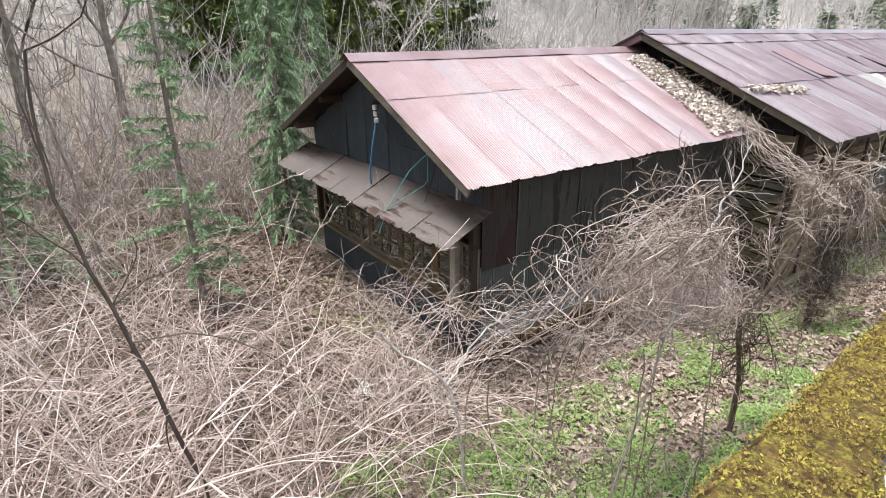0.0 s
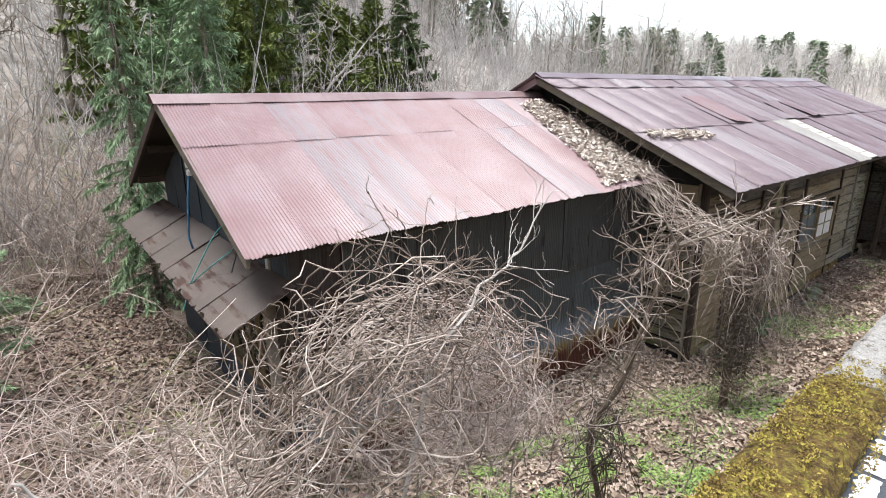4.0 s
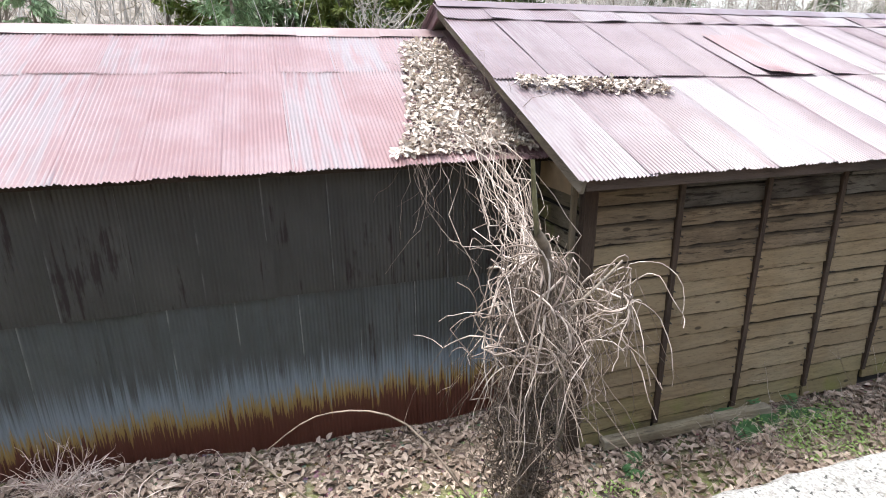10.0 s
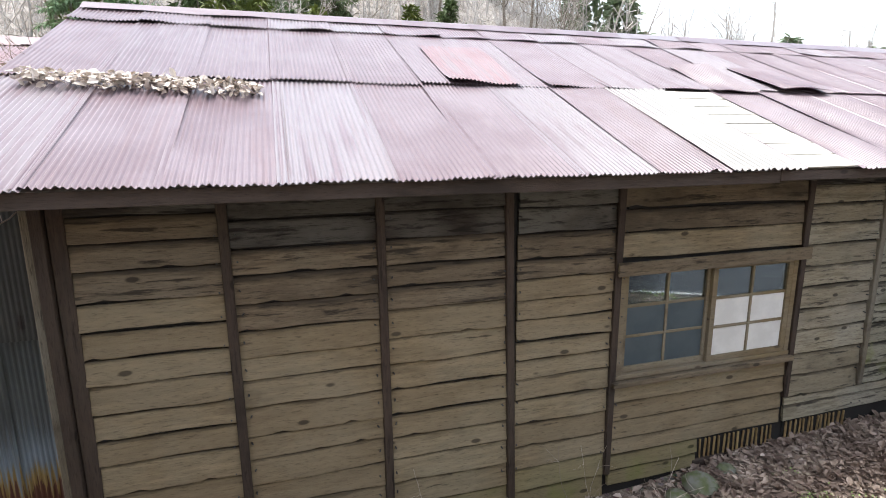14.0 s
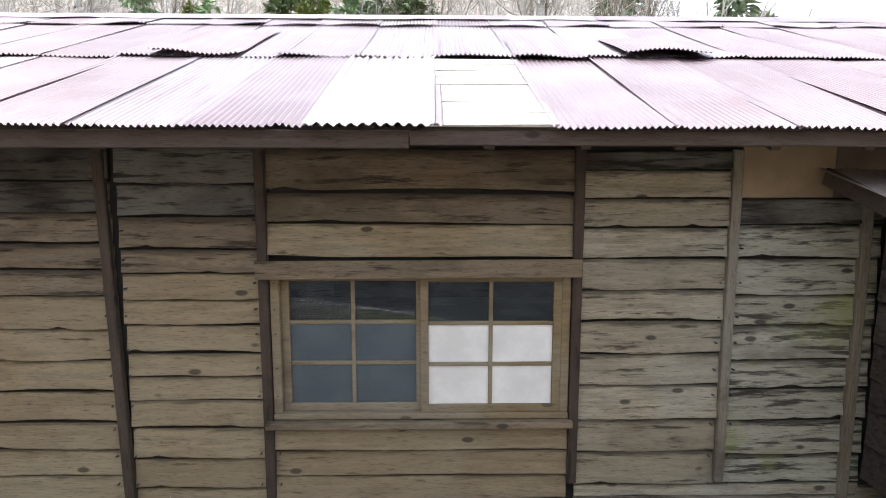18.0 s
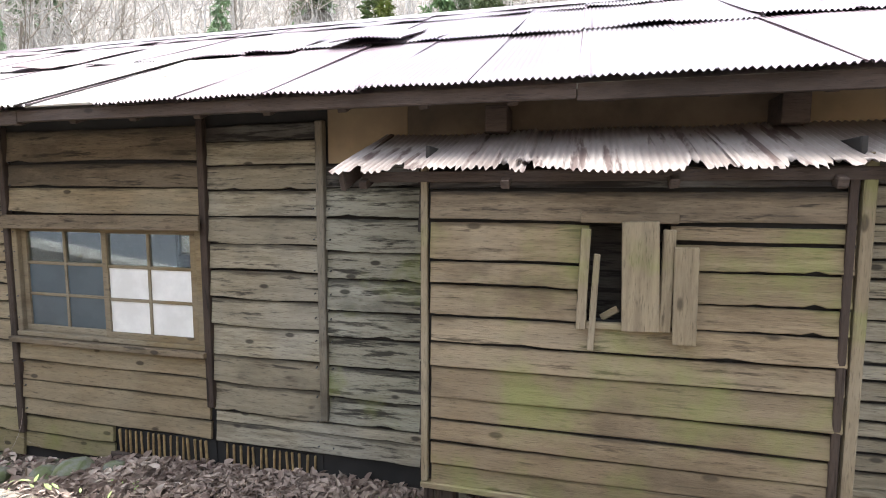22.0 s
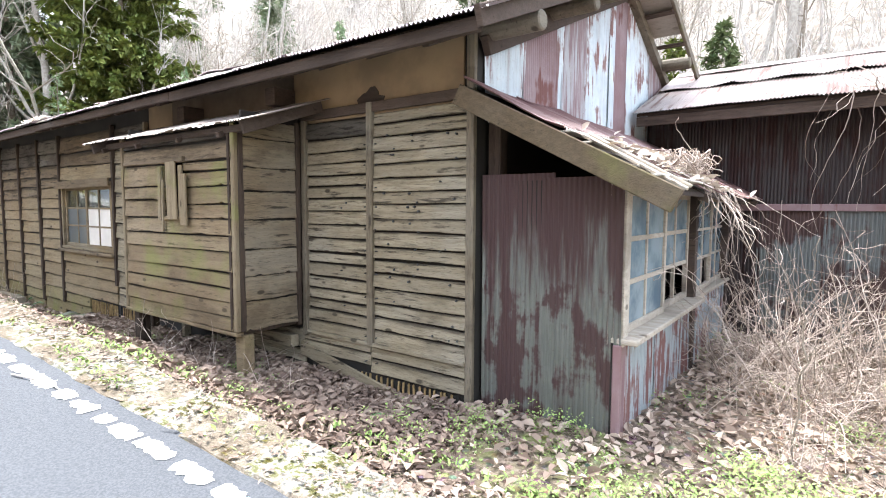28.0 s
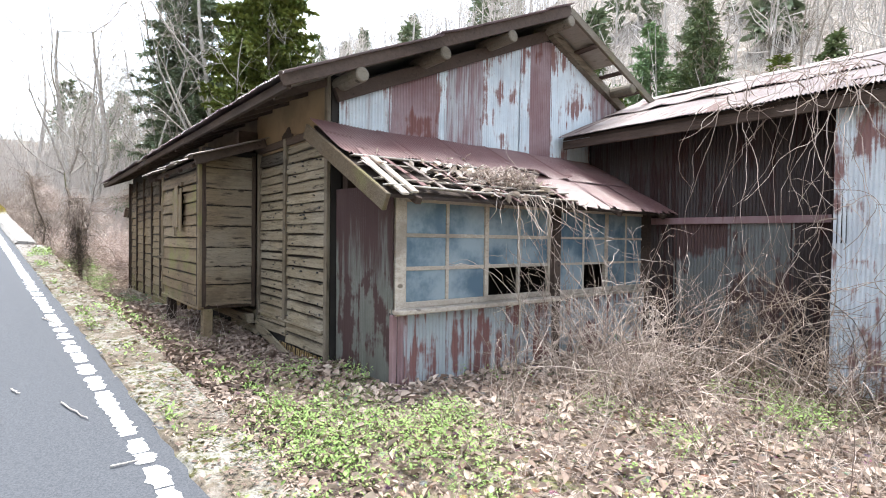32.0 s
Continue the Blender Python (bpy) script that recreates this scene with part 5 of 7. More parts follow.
    for x in (15.34, 17.8):
        rod("canopy_barge", (x, BY - 0.05, 2.2), (x, 2.68, 1.945), 0.025, 0.09, M_BEAM, bay)
    rod("canopy_plate", (15.4, 2.8, 1.97), (17.78, 2.8, 1.97), 0.05, 0.05, M_BEAM, bay)
    return bay


build_box_bay()


# ---------------- lean-to and annex ----------------
LX, LY0, LY1 = 20.14, 3.48, 6.9


def build_lean_to():
    rnd = random.Random(41)
    lean = thing("lean_to_porch", "corrugated-iron lean-to porch with a dusty multi-paned window", "porch", (19.7, 5, 0.05))
    south = block("south_wall", BX1 + 0.02, LX, LY0 + 0.02, LY0 + 0.05, -0.15, 1.58, M_DARK, lean)
    for c, (w, mat) in enumerate(((0.5, M_SIDE), (0.49, M_SIDE))):
        sheet("wall_sheet", (BX1 + 0.02 + c * 0.43, LY0 + 0.008 - 0.006 * c, 1.62 - 0.03 * c), (1, 0, 0), (0, 0, 1), w, 1.78, mat, south, seed=300 + c, sag=0.006, ragged=0.02)
    front = block("front_wall", LX - 0.05, LX - 0.02, LY0, LY1, -0.15, 0.66, M_DARK, lean)
    sheet("corner_sheet", (LX + 0.002, LY0 + 0.012, 0.67), (0, 1, 0), (0, 0, 1), 0.12, 0.85, M_GABLE_RUST, front, seed=319, sag=0.002)
    y, c = LY0 + 0.1, 0
    while y < LY1:
        sheet("wall_sheet", (LX - 0.006 + 0.005 * (c % 2), y, 0.67), (0, 1, 0), (0, 0, 1), 0.66, 0.85, M_FRONT, front, seed=320 + c, sag=0.006)
        y += 0.62
        c += 1
    block("corner_strip", LX - 0.035, LX + 0.014, LY0 - 0.012, LY0 + 0.03, -0.15, 0.65, M_GABLE_RUST, lean, chamfer=0.006)
    # windows
    block("sill", LX - 0.06, LX + 0.1, LY0 + 0.0, 5.3, 0.655, 0.69, M_FRAME_GREY, lean, "bleached window sill, chipped", 0.006)
    block("sill", LX - 0.06, LX + 0.04, 5.32, LY1, 0.66, 0.69, M_FRAME_GREY, lean)

    def pane_a(i, j):
        return M_BLUE_GLASS
    paned_window("window", lean, Vector((LX - 0.02, 3.55, 0.69)), (0, 1, 0), 0.88, 0.84, 2, 3, M_FRAME_GREY, pane_a, bar=0.03)
    paned_window("window", lean, Vector((LX - 0.05, 4.4, 0.69)), (0, 1, 0), 0.86, 0.84, 2, 3, M_FRAME_GREY, lambda i, j: None if j == 0 else M_BLUE_GLASS, bar=0.03)
    paned_window("window", lean, Vector((LX - 0.03, 5.33, 0.69)), (0, 1, 0), 0.8, 0.84, 2, 3, M_FRAME_GREY, lambda i, j: None if (i, j) == (1, 0) else M_BLUE_GLASS)
    paned_window("window", lean, Vector((LX - 0.05, 6.1, 0.69)), (0, 1, 0), 0.78, 0.84, 2, 3, M_FRAME_GREY, lambda i, j: M_BLUE_GLASS)
    for y, mat in ((3.53, M_FRAME_GREY), (5.29, M_BEAM), (6.84, M_BEAM)):
        block("post", LX - 0.08, LX + 0.02, y - 0.045, y + 0.045, 0.64 if y < 5 else -0.1, 1.56, mat, lean)
    block("lintel", LX - 0.07, LX + 0.01, LY0, LY1, 1.535, 1.61, M_FRAME_GREY, lean)
    for y in (LY0 + 0.05,):
        block("inner_post", BX1 + 0.03, BX1 + 0.12, y, y + 0.09, 1.5, 2.08, M_BATTEN, lean)
    # roof
    hi, lo = Vector((BX1 + 0.03, 0, 2.15)), Vector((20.42, 0, 1.5))
    up = hi - lo
    deck = gable_roof_x("roof", hi.x, hi.z - 0.01, lo.x - 0.03, lo.z + 0.005, 3.26, 7.0, M_PALE, lean)
    deck.data.materials[0] = M_BEAM
    n = up.normalized()
    cover(deck, (hi.x, 3.22, hi.z + 0.02), (0, 1, 0), up, 3.8, 0.62, [(0, up.length * 0.55), (up.length * 0.5, up.length * 0.52)], M_LEAN_ROOF, 43, ragged=0.05, lift=0.02, skip={(1, 0), (1, 1), (1, 2)}, sag=0.008)
    # the worn front half: bare slats, slipped planks and torn strips of sheet
    for k in range(5):
        d = up.length * (0.54 + 0.1 * k)
        y = 3.27
        while y < 5.2:
            b = min(5.3, y + rnd.uniform(0.4, 1.0))
            if rnd.random() < 0.85:
                p = hi - n * d + Vector((0, 0, 0.03))
                rod("roof_slat", p + Vector((0, y, rnd.uniform(-0.008, 0.008))), p + Vector((rnd.uniform(-0.03, 0.03), b - 0.03, rnd.uniform(-0.01, 0.012))), 0.085, 0.012, M_PALE if rnd.random() < 0.7 else M_FRAME_GREY, lean)
            y = b
    for k in range(15):
        y = 3.28 + k * 0.13 + rnd.uniform(-0.05, 0.05)
        p = hi - n * (up.length * rnd.uniform(0.42, 0.7)) + Vector((0, y, 0.052))
        q = hi - n * (up.length * rnd.uniform(0.85, 1.1)) + Vector((0, y + rnd.uniform(-0.04, 0.2), 0.04 + rnd.uniform(-0.01, 0.015)))
        rod("bent_strip", p, q, rnd.uniform(0.02, 0.055), 0.005, M_LEAN_ROOF if k % 3 else M_BOX_ROOF, lean, wander=0.004)
    for k, y in enumerate((3.32, 3.4)):
        rod("eave_plank", hi - n * (up.length * 0.62) + Vector((0, y, 0.05 + 0.015 * k)), hi - n * (up.length * 1.06) + Vector((0, y + 0.02, 0.045 + 0.015 * k)), 0.06, 0.018, M_FRAME_GREY, lean)
    rod("barge_board", (hi.x - 0.02, 3.2, hi.z - 0.065), (lo.x + 0.06, 3.2, lo.z - 0.055), 0.03, 0.12, M_BARGE, lean)
    for y in (3.5, 4.3, 5.1, 5.9, 6.7):
        rod("rafter", (hi.x, y, hi.z - 0.06), (lo.x, y, lo.z - 0.03), 0.05, 0.05, M_BEAM, lean)
    return lean


def build_annex():
    annex = thing("annex_shed", "dark rusty corrugated annex shed hung with dry vines", "shed", (22.5, 8, 0))
    x0, x1, ye, yr, ze, zr = BX1 + 0.1, 26.0, 6.35, 8.05, 2.43, 3.11
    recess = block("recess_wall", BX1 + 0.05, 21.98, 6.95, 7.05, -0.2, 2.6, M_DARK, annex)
    for c in range(5):
        sheet("wall_sheet", (BX1 + 0.08 + c * 0.56, 6.935 - 0.005 * (c % 2), 2.62), (1, 0, 0), (0, 0, 1), 0.6, 1.2, M_END_DARK, recess, seed=400 + c)
        sheet("wall_sheet", (BX1 + 0.08 + c * 0.56, 6.925 - 0.005 * (c % 2), 1.45), (1, 0, 0), (0, 0, 1), 0.6, 1.6, (M_END_DARK, M_END_DARK, M_END_ZINC, M_END_ZINC, M_END_DARK)[c], recess, seed=420 + c)
    block("cross_rail", BX1 + 0.05, 21.96, 6.88, 6.915, 1.4, 1.47, M_GABLE_RUST, annex)
    side = block("side_wall", 21.98, 22.06, 6.52, 6.95, -0.3, 2.5, M_DARK, annex)
    sheet("wall_sheet", (21.965, 6.95, 2.5), (0, -1, 0), (0, 0, 1), 0.42, 2.7, M_END_DARK, side, seed=440)
    front = block("front_wall", 22.06, x1, 6.53, 6.62, -0.5, 2.52, M_DARK, annex)
    for c in range(7):
        for r, (z, h) in enumerate(((2.5, 1.3), (1.22, 1.75))):
            sheet("wall_sheet", (21.97 + c * 0.58, 6.515 - 0.006 * (c % 2) - 0.008 * r, z), (1, 0, 0), (0, 0, 1), 0.61, h, (M_GABLE, M_END_DARK, M_GABLE)[(c + r) % 3] if c else M_GABLE, front, seed=450 + c * 2 + r)
    block("back_wall", BX1, x1, 9.6, 9.7, -0.3, 2.45, M_DARK, annex)
    gable_poly("end_wall", x1 - 0.1, 0.1, [(6.65, -0.5), (6.65, 2.5), (yr, zr - 0.05), (9.58, 2.45), (9.58, -0.5)], M_DARK, annex)
    roof = gable_poly("roof", x0, x1 - x0 + 0.3, [(ye + 0.03, ze - 0.05), (yr, zr - 0.05), (9.75, ze - 0.05), (9.75, ze - 0.02), (yr, zr - 0.02), (ye + 0.03, ze - 0.02)], M_BEAM, annex)
    s = Vector((0, yr - ye, zr - ze))
    cover(roof, (x0 - 0.02, yr, zr), (1, 0, 0), s, x1 - x0 + 0.3, 0.8, [(0, 0.95), (0.9, s.length - 0.85)], M_ANNEX_ROOF, 47, ragged=0.02, lift=0.01)
    cover(roof, (x1 + 0.3, yr, zr), (-1, 0, 0), Vector((0, yr - 9.75, zr - ze)), x1 - x0 + 0.3, 0.8, [(0, 1.83)], M_ANNEX_ROOF, 48)
    ridge_cap(annex, x0, x1 + 0.3, yr, zr + 0.015, 0.4, M_ANNEX_ROOF, 0.12)
    block("fascia", x0, x1 + 0.28, ye + 0.02, ye + 0.055, ze - 0.15, ze - 0.055, M_BEAM, annex)
    return annex


build_lean_to()
build_annex()


# ================= plants =================
def leaf_mesh(name, pos, way, up, length, width, fold=0.25, shape=(0.0, 0.32, 0.7, 1.0)):
    """Many small folded leaves: each two quads along a midrib. Arrays of n places, ways, ups, lengths, widths."""
    n = len(pos)
    way = way / (np.linalg.norm(way, axis=1, keepdims=True) + 1e-9)
    side = np.cross(way, up)
    side /= np.linalg.norm(side, axis=1, keepdims=True) + 1e-9
    top = np.cross(side, way)
    L, W = np.asarray(length)[:, None], np.asarray(width)[:, None]

    def at(u, s, h):
        return pos + way * L * u + side * W * s + top * W * h
    v = np.stack([at(shape[0], 0, 0), at(shape[1], 0.5, fold), at(shape[2], 0.4, fold * 0.7), at(shape[3], 0, 0), at(shape[2], -0.4, fold * 0.7), at(shape[1], -0.5, fold)], 1).reshape(-1, 3)
    b = np.arange(n)[:, None] * 6
    q = np.concatenate([b + [0, 1, 2, 3], b + [0, 3, 4, 5]])
    return mesh_np(name, v, q, False)


def litter(name, n, xr, yr, size, material, label, seed, keep=None, lift=0.012):
    rnd = np.random.RandomState(seed)
    x = rnd.uniform(*xr, n)
    y = rnd.uniform(*yr, n)
    ok = y > edge_y(x) - 0.05
    if keep is not None:
        ok &= keep(x, y, rnd.rand(n))
    x, y = x[ok], y[ok]
    n = len(x)
    z = ground_z(x, y) + rnd.uniform(0.003, lift * 2.5, n)
    a = rnd.uniform(0, 6.28, n)
    way = np.stack([np.cos(a), np.sin(a), rnd.normal(0.05, 0.35, n)], -1)
    up = np.stack([rnd.normal(0, 0.5, n), rnd.normal(0, 0.5, n), np.ones(n)], -1)
    s = rnd.uniform(*size, n)
    me = leaf_mesh(name, np.stack([x, y, z], -1), way, up, s, s * rnd.uniform(0.35, 0.65, n), 0.5)
    return tagged(part(name, me, material), label, "leaves", kind="stuff")


LATTICE = np.random.RandomState(17).rand(64, 64)


def value_noise(x, y):
    """Smooth random heights over a lattice that wraps every 64 cells."""
    i, j = np.floor(x).astype(int), np.floor(y).astype(int)
    u, v = smooth(x - i), smooth(y - j)
    a, b = LATTICE[i % 64, j % 64], LATTICE[(i + 1) % 64, j % 64]
    c, d = LATTICE[i % 64, (j + 1) % 64], LATTICE[(i + 1) % 64, (j + 1) % 64]
    return lerp(lerp(a, b, u), lerp(c, d, u), v)


def clump_noise(x, y, f=0.9, s=0.0):
    """Patches of uneven size about 0.5; s picks another spread."""
    x, y = np.asarray(x, float) * f + 7.3 * s, np.asarray(y, float) * f + 3.1 * s
    k = 0.5 * value_noise(x * 1.3, y * 1.3) + 0.3 * value_noise(x * 3.1 + 9, y * 3.1 + 4) + 0.2 * value_noise(x * 7.7 + 2, y * 7.7 + 8)
    return 0.5 + (k - 0.5) * 1.75


def weeds(name, n, xr, yr, size, material, label, seed, keep=None, tall=0.06):
    rnd = np.random.RandomState(seed)
    x, y = rnd.uniform(*xr, n), rnd.uniform(*yr, n)
    ok = y > edge_y(x) + 0.0
    if keep is not None:
        ok &= keep(x, y, rnd.rand(n))
    x, y = x[ok], y[ok]
    n = len(x)
    a = rnd.uniform(0, 6.28, n)
    z = ground_z(x, y) + rnd.uniform(0, tall, n) ** 1.0
    way = np.stack([np.cos(a), np.sin(a), rnd.uniform(0.1, 1.0, n)], -1)
    up = np.stack([rnd.normal(0, 0.3, n), rnd.normal(0, 0.3, n), np.ones(n)], -1)
    s = rnd.uniform(*size, n)
    me = leaf_mesh(name, np.stack([x, y, z], -1), way, up, s, s * rnd.uniform(0.3, 0.8, n), 0.15)
    return tagged(part(name, me, material), label, "weeds", kind="stuff")


def stems_thing(name, label, category, at, paths, radii, materials, sides=3):
    """A tangle as one thing: its main stems and its fine twigs."""
    bush = thing(name, label, category, at)
    cut = sorted((r[0] for r in radii), reverse=True)[max(0, len(radii) // 3 - 1)]
    for nm, keep, mat in (("stem_tangle", lambda r: r[0] >= cut, materials[0]), ("twig_tangle", lambda r: r[0] < cut, materials[1])):
        ix = [k for k, r in enumerate(radii) if keep(r)]
        if ix:
            tagged(part(nm, tubes(nm, [paths[k] for k in ix], [radii[k] for k in ix], sides), mat, bush), kind="stuff")
    return bush


def thicket(name, label, centre, spread, height, n, seed, material, thick=(0.006, 0.0015), steps=12, pull=0.1, twist=0.3, reach=1.8, twigs=2, category="bush", start_high=0.0, lean=0.55, toward=(0, 0)):
    """Dry canes that rise from the ground, arch over and wander, each with side twigs."""
    rnd = np.random.RandomState(seed)
    cx, cy = centre[:2]
    paths, radii = [], []
    for _ in range(n):
        r, a = np.sqrt(rnd.rand()), rnd.uniform(0, 6.28)
        x, y = cx + spread[0] * r * np.cos(a), cy + spread[1] * r * np.sin(a)
        y = max(y, float(edge_y(x)) + 0.08)
        g = float(ground_z(x, y))
        z = g + (rnd.rand() * start_high)
        tip = rnd.normal(0, lean, 2) + np.array(toward)
        p = wander_path(rnd, (x, y, z), (tip[0], tip[1], 1.0), height * rnd.uniform(0.6, reach), steps, twist, pull, g)
        t = thick[0] * rnd.uniform(0.5, 1.4)
        paths.append(p)
        radii.append((t, thick[1]))
        for _ in range(twigs):
            k = rnd.randint(steps // 3, steps)
            d = p[k] - p[k - 1] + rnd.normal(0, 0.08, 3)
            paths.append(wander_path(rnd, p[k], d, height * rnd.uniform(0.15, 0.5), 5, 0.4, pull * 0.5, g))
            radii.append((t * 0.5, thick[1] * 0.7))
    return stems_thing(name, label, category, (cx, cy, float(ground_z(cx, cy))), paths, radii, (material, material))


def tangle_paths(rnd, centre, radii3, n, length, steps=16, twist=0.45, thick=(0.005, 0.0015), fall=0.3, floor=None, kinks=0.16):
    """Vines that wind about inside an ellipsoid; a share of them hangs down out of it."""
    c, r3 = np.array(centre, float), np.array(radii3, float)
    paths, radii = [], []
    for _ in range(n):
        v = rnd.normal(0, 1, 3)
        v /= np.linalg.norm(v)
        q = c + v * r3 * rnd.uniform(0.5, 1.0)
        d = np.cross(v, rnd.normal(0, 1, 3))
        p = [q]
        hang = rnd.rand() < fall
        for k in range(steps):
            off = (p[-1] - c) / r3
            pull = -off * max(0.0, np.linalg.norm(off) - 0.75) * 0.9
            kink = 0.8 if rnd.rand() < kinks else 0.0
            d = d + rnd.normal(0, twist + kink, 3) + (np.array([0, 0, -0.25]) if hang and k > steps // 3 else pull)
            d /= np.linalg.norm(d) + 1e-9
            w = p[-1] + d * length * rnd.uniform(0.7, 1.2) / steps
            if floor is not None:
                w[2] = max(w[2], floor)
            p.append(w)
        t = thick[0] * rnd.uniform(0.4, 1.5)
        paths.append(np.array(p))
        radii.append((t, thick[1]))
    return paths, radii


def curve_path(points, n=12, seed=0, shake=0.0):
    """A smooth run through a few places."""
    c = np.array(points, float)
    t = np.linspace(0, len(c) - 1, n)
    i = np.clip(t.astype(int), 0, len(c) - 2)
    f = (t - i)[:, None]
    p0, p1, p2, p3 = c[np.maximum(i - 1, 0)], c[i], c[i + 1], c[np.minimum(i + 2, len(c) - 1)]
    out = 0.5 * ((2 * p1) + (p2 - p0) * f + (2 * p0 - 5 * p1 + 4 * p2 - p3) * f ** 2 + (3 * p1 - p0 - 3 * p2 + p3) * f ** 3)
    if shake:
        out = out + np.random.RandomState(seed).normal(0, shake, out.shape) * np.minimum(1, np.arange(n) / 2)[:, None]
    return out


def limbs(rnd, start, way, length, r, level, paths, radii, spread=0.7, twist=0.12, kids=5, rise=0.05, min_r=0.002):
    steps = 7 if level else 10
    p = wander_path(rnd, start, way, length, steps, twist, -rise)
    end = r * (0.35 if level else 0.3)
    paths.append(p)
    radii.append((r, max(end, min_r)))
    if level >= 3:
        return
    for _ in range(kids if level else kids + 3):
        k = rnd.randint(steps // 3 if level else 3, steps + 1)
        d = p[k] - p[k - 1]
        d = d / (np.linalg.norm(d) + 1e-9) + rnd.normal(0, spread, 3)
        rr = max(min_r, (r + (end - r) * k / steps) * rnd.uniform(0.4, 0.65))
        limbs(rnd, p[k], d, length * rnd.uniform(0.3, 0.55), rr, level + 1, paths, radii, spread, twist * 1.5, kids, rise, min_r)


def bare_tree(name, label, at, height, r, seed, material, lean=(0, 0), kids=4, spread=0.6, min_r=0.003, group=""):
    rnd = np.random.RandomState(seed)
    g = float(ground_z(at[0], at[1])) - 0.05
    paths, radii = [], []
    limbs(rnd, (0, 0, 0), (lean[0], lean[1], 1), height, r, 0, paths, radii, spread, 0.09, kids, 0.04, min_r)
    tree = thing(name, label, "tree", (at[0], at[1], g), group)
    m = Matrix.Translation((at[0], at[1], g))
    part("trunk", tubes("trunk", paths[:1], [(radii[0][0], radii[0][1])], 8), material, tree, "", m)
    tagged(part("crown", tubes("crown", paths[1:], radii[1:], 3), material, tree, "", m), kind="stuff")
    return tree


def conifer(name, label, at, height, wide, seed, needles, density=1.0, low=0.12, droop=0.35, spray=0.12, group="", gaps=0.0, per=110, limb=18, slim=0.2):
    """A conifer with whorled limbs, each bearing drooping sprays."""
    rnd = np.random.RandomState(seed)
    g = float(ground_z(at[0], at[1])) - 0.05
    tree = thing(name, label, "tree", (at[0], at[1], g), group)
    m = Matrix.Translation((at[0], at[1], g))
    trunk = np.stack([rnd.normal(0, 0.015, 9).cumsum() * height * 0.1, rnd.normal(0, 0.015, 9).cumsum() * height * 0.1, np.linspace(0, height, 9)], -1)
    paths, radii = [], []
    pos, way, up, ln = [], [], [], []
    k = int(height * limb * density)
    for i in range(k):
        h = low + (1 - low) * (i + rnd.rand()) / k
        if rnd.rand() < gaps:
            continue
        reach = wide * (1 - h) ** 0.8 * rnd.uniform(0.6, 1.15) + 0.06
        a = rnd.uniform(0, 6.28)
        base = np.array([np.interp(h * height, trunk[:, 2], trunk[:, 0]), np.interp(h * height, trunk[:, 2], trunk[:, 1]), h * height])
        p = wander_path(rnd, base, (np.cos(a), np.sin(a), 0.25), reach, 6, 0.1, droop * 0.25)
        paths.append(p)
        radii.append((0.005 + 0.007 * reach / max(wide, 0.1), 0.002))
        for _ in range(int(8 + per * reach)):
            u = rnd.uniform(0.15, 1.0) * 6
            j = min(5, int(u))
            q = p[j] + (p[j + 1] - p[j]) * (u - j)
            d = p[j + 1] - p[j]
            d = d / (np.linalg.norm(d) + 1e-9) * 0.7 + rnd.normal(0, 0.5, 3) + np.array([0, 0, -droop])
            pos.append(q)
            way.append(d)
            up.append(rnd.normal(0, 0.4, 3) + np.array([0, 0, 1.0]))
            ln.append(spray * rnd.uniform(0.5, 1.3))
    part("trunk", tubes("trunk", [trunk], [(0.0065 * height + 0.012, 0.008)], 8), M_BARK, tree, "", m)
    tagged(part("limb_work", tubes("limb_work", paths, radii, 3), M_BARK, tree, "", m), kind="stuff")
    ln = np.array(ln)
    leaves = part("foliage", leaf_mesh("foliage", np.array(pos), np.array(way), np.array(up), ln, ln * slim, 0.2), needles, tree, "", m)
    tagged(leaves, kind="stuff")
    return tree


# ---- undergrowth in front of the shed ----
PINK = "tangled pinkish-tan dry bramble canes over fallen leaves"
for spot, size, tall, n, seed in (((0.6, 4.3), (1.6, 1.6), 1.9, 230, 51), ((-1.2, 3.6), (1.3, 1.9), 2.0, 210, 52), ((0.5, 2.7), (0.9, 0.7), 1.7, 45, 61), ((-0.6, 6.4), (1.6, 1.2), 1.3, 130, 62)):
    thicket("bramble_thicket", PINK, spot, size, tall, n, seed, M_STEM_PINK, (0.0066, 0.0026), steps=16, pull=0.085, twist=0.055, lean=0.85, twigs=3, reach=1.5)
thicket("bramble_thicket", "fine dry undergrowth between the canes", (0.0, 4.2), (2.0, 2.0), 0.7, 700, 45, M_STEM_BROWN, (0.003, 0.0016), pull=0.1, twist=0.14, lean=0.8, twigs=2)
thicket("bramble_thicket", "fine brown dead grass on the bank", (1.4, 2.7), (0.8, 0.9), 0.45, 420, 44, M_STEM_BROWN, (0.0022, 0.001), pull=0.06, twist=0.12, lean=0.7, twigs=2, category="grass")
thicket("bramble_thicket", "pale dry canes crowding the shed's corner", (2.2, 3.9), (0.7, 0.5), 1.1, 200, 58, M_STEM_PINK, (0.006, 0.002), pull=0.15, twist=0.16, lean=0.7)
thicket("bramble_thicket", "low dry canes below the shed wall", (5.2, 3.4), (1.0, 0.55), 0.4, 160, 53, M_STEM_PINK, (0.004, 0.002), pull=0.2, twist=0.2, lean=0.8)
thicket("bramble_thicket", "thin dry stalks in the grass below the kerb", (2.9, 1.9), (1.0, 0.6), 0.5, 50, 59, M_STEM, (0.004, 0.0015), pull=0.05, twist=0.15, lean=0.4)
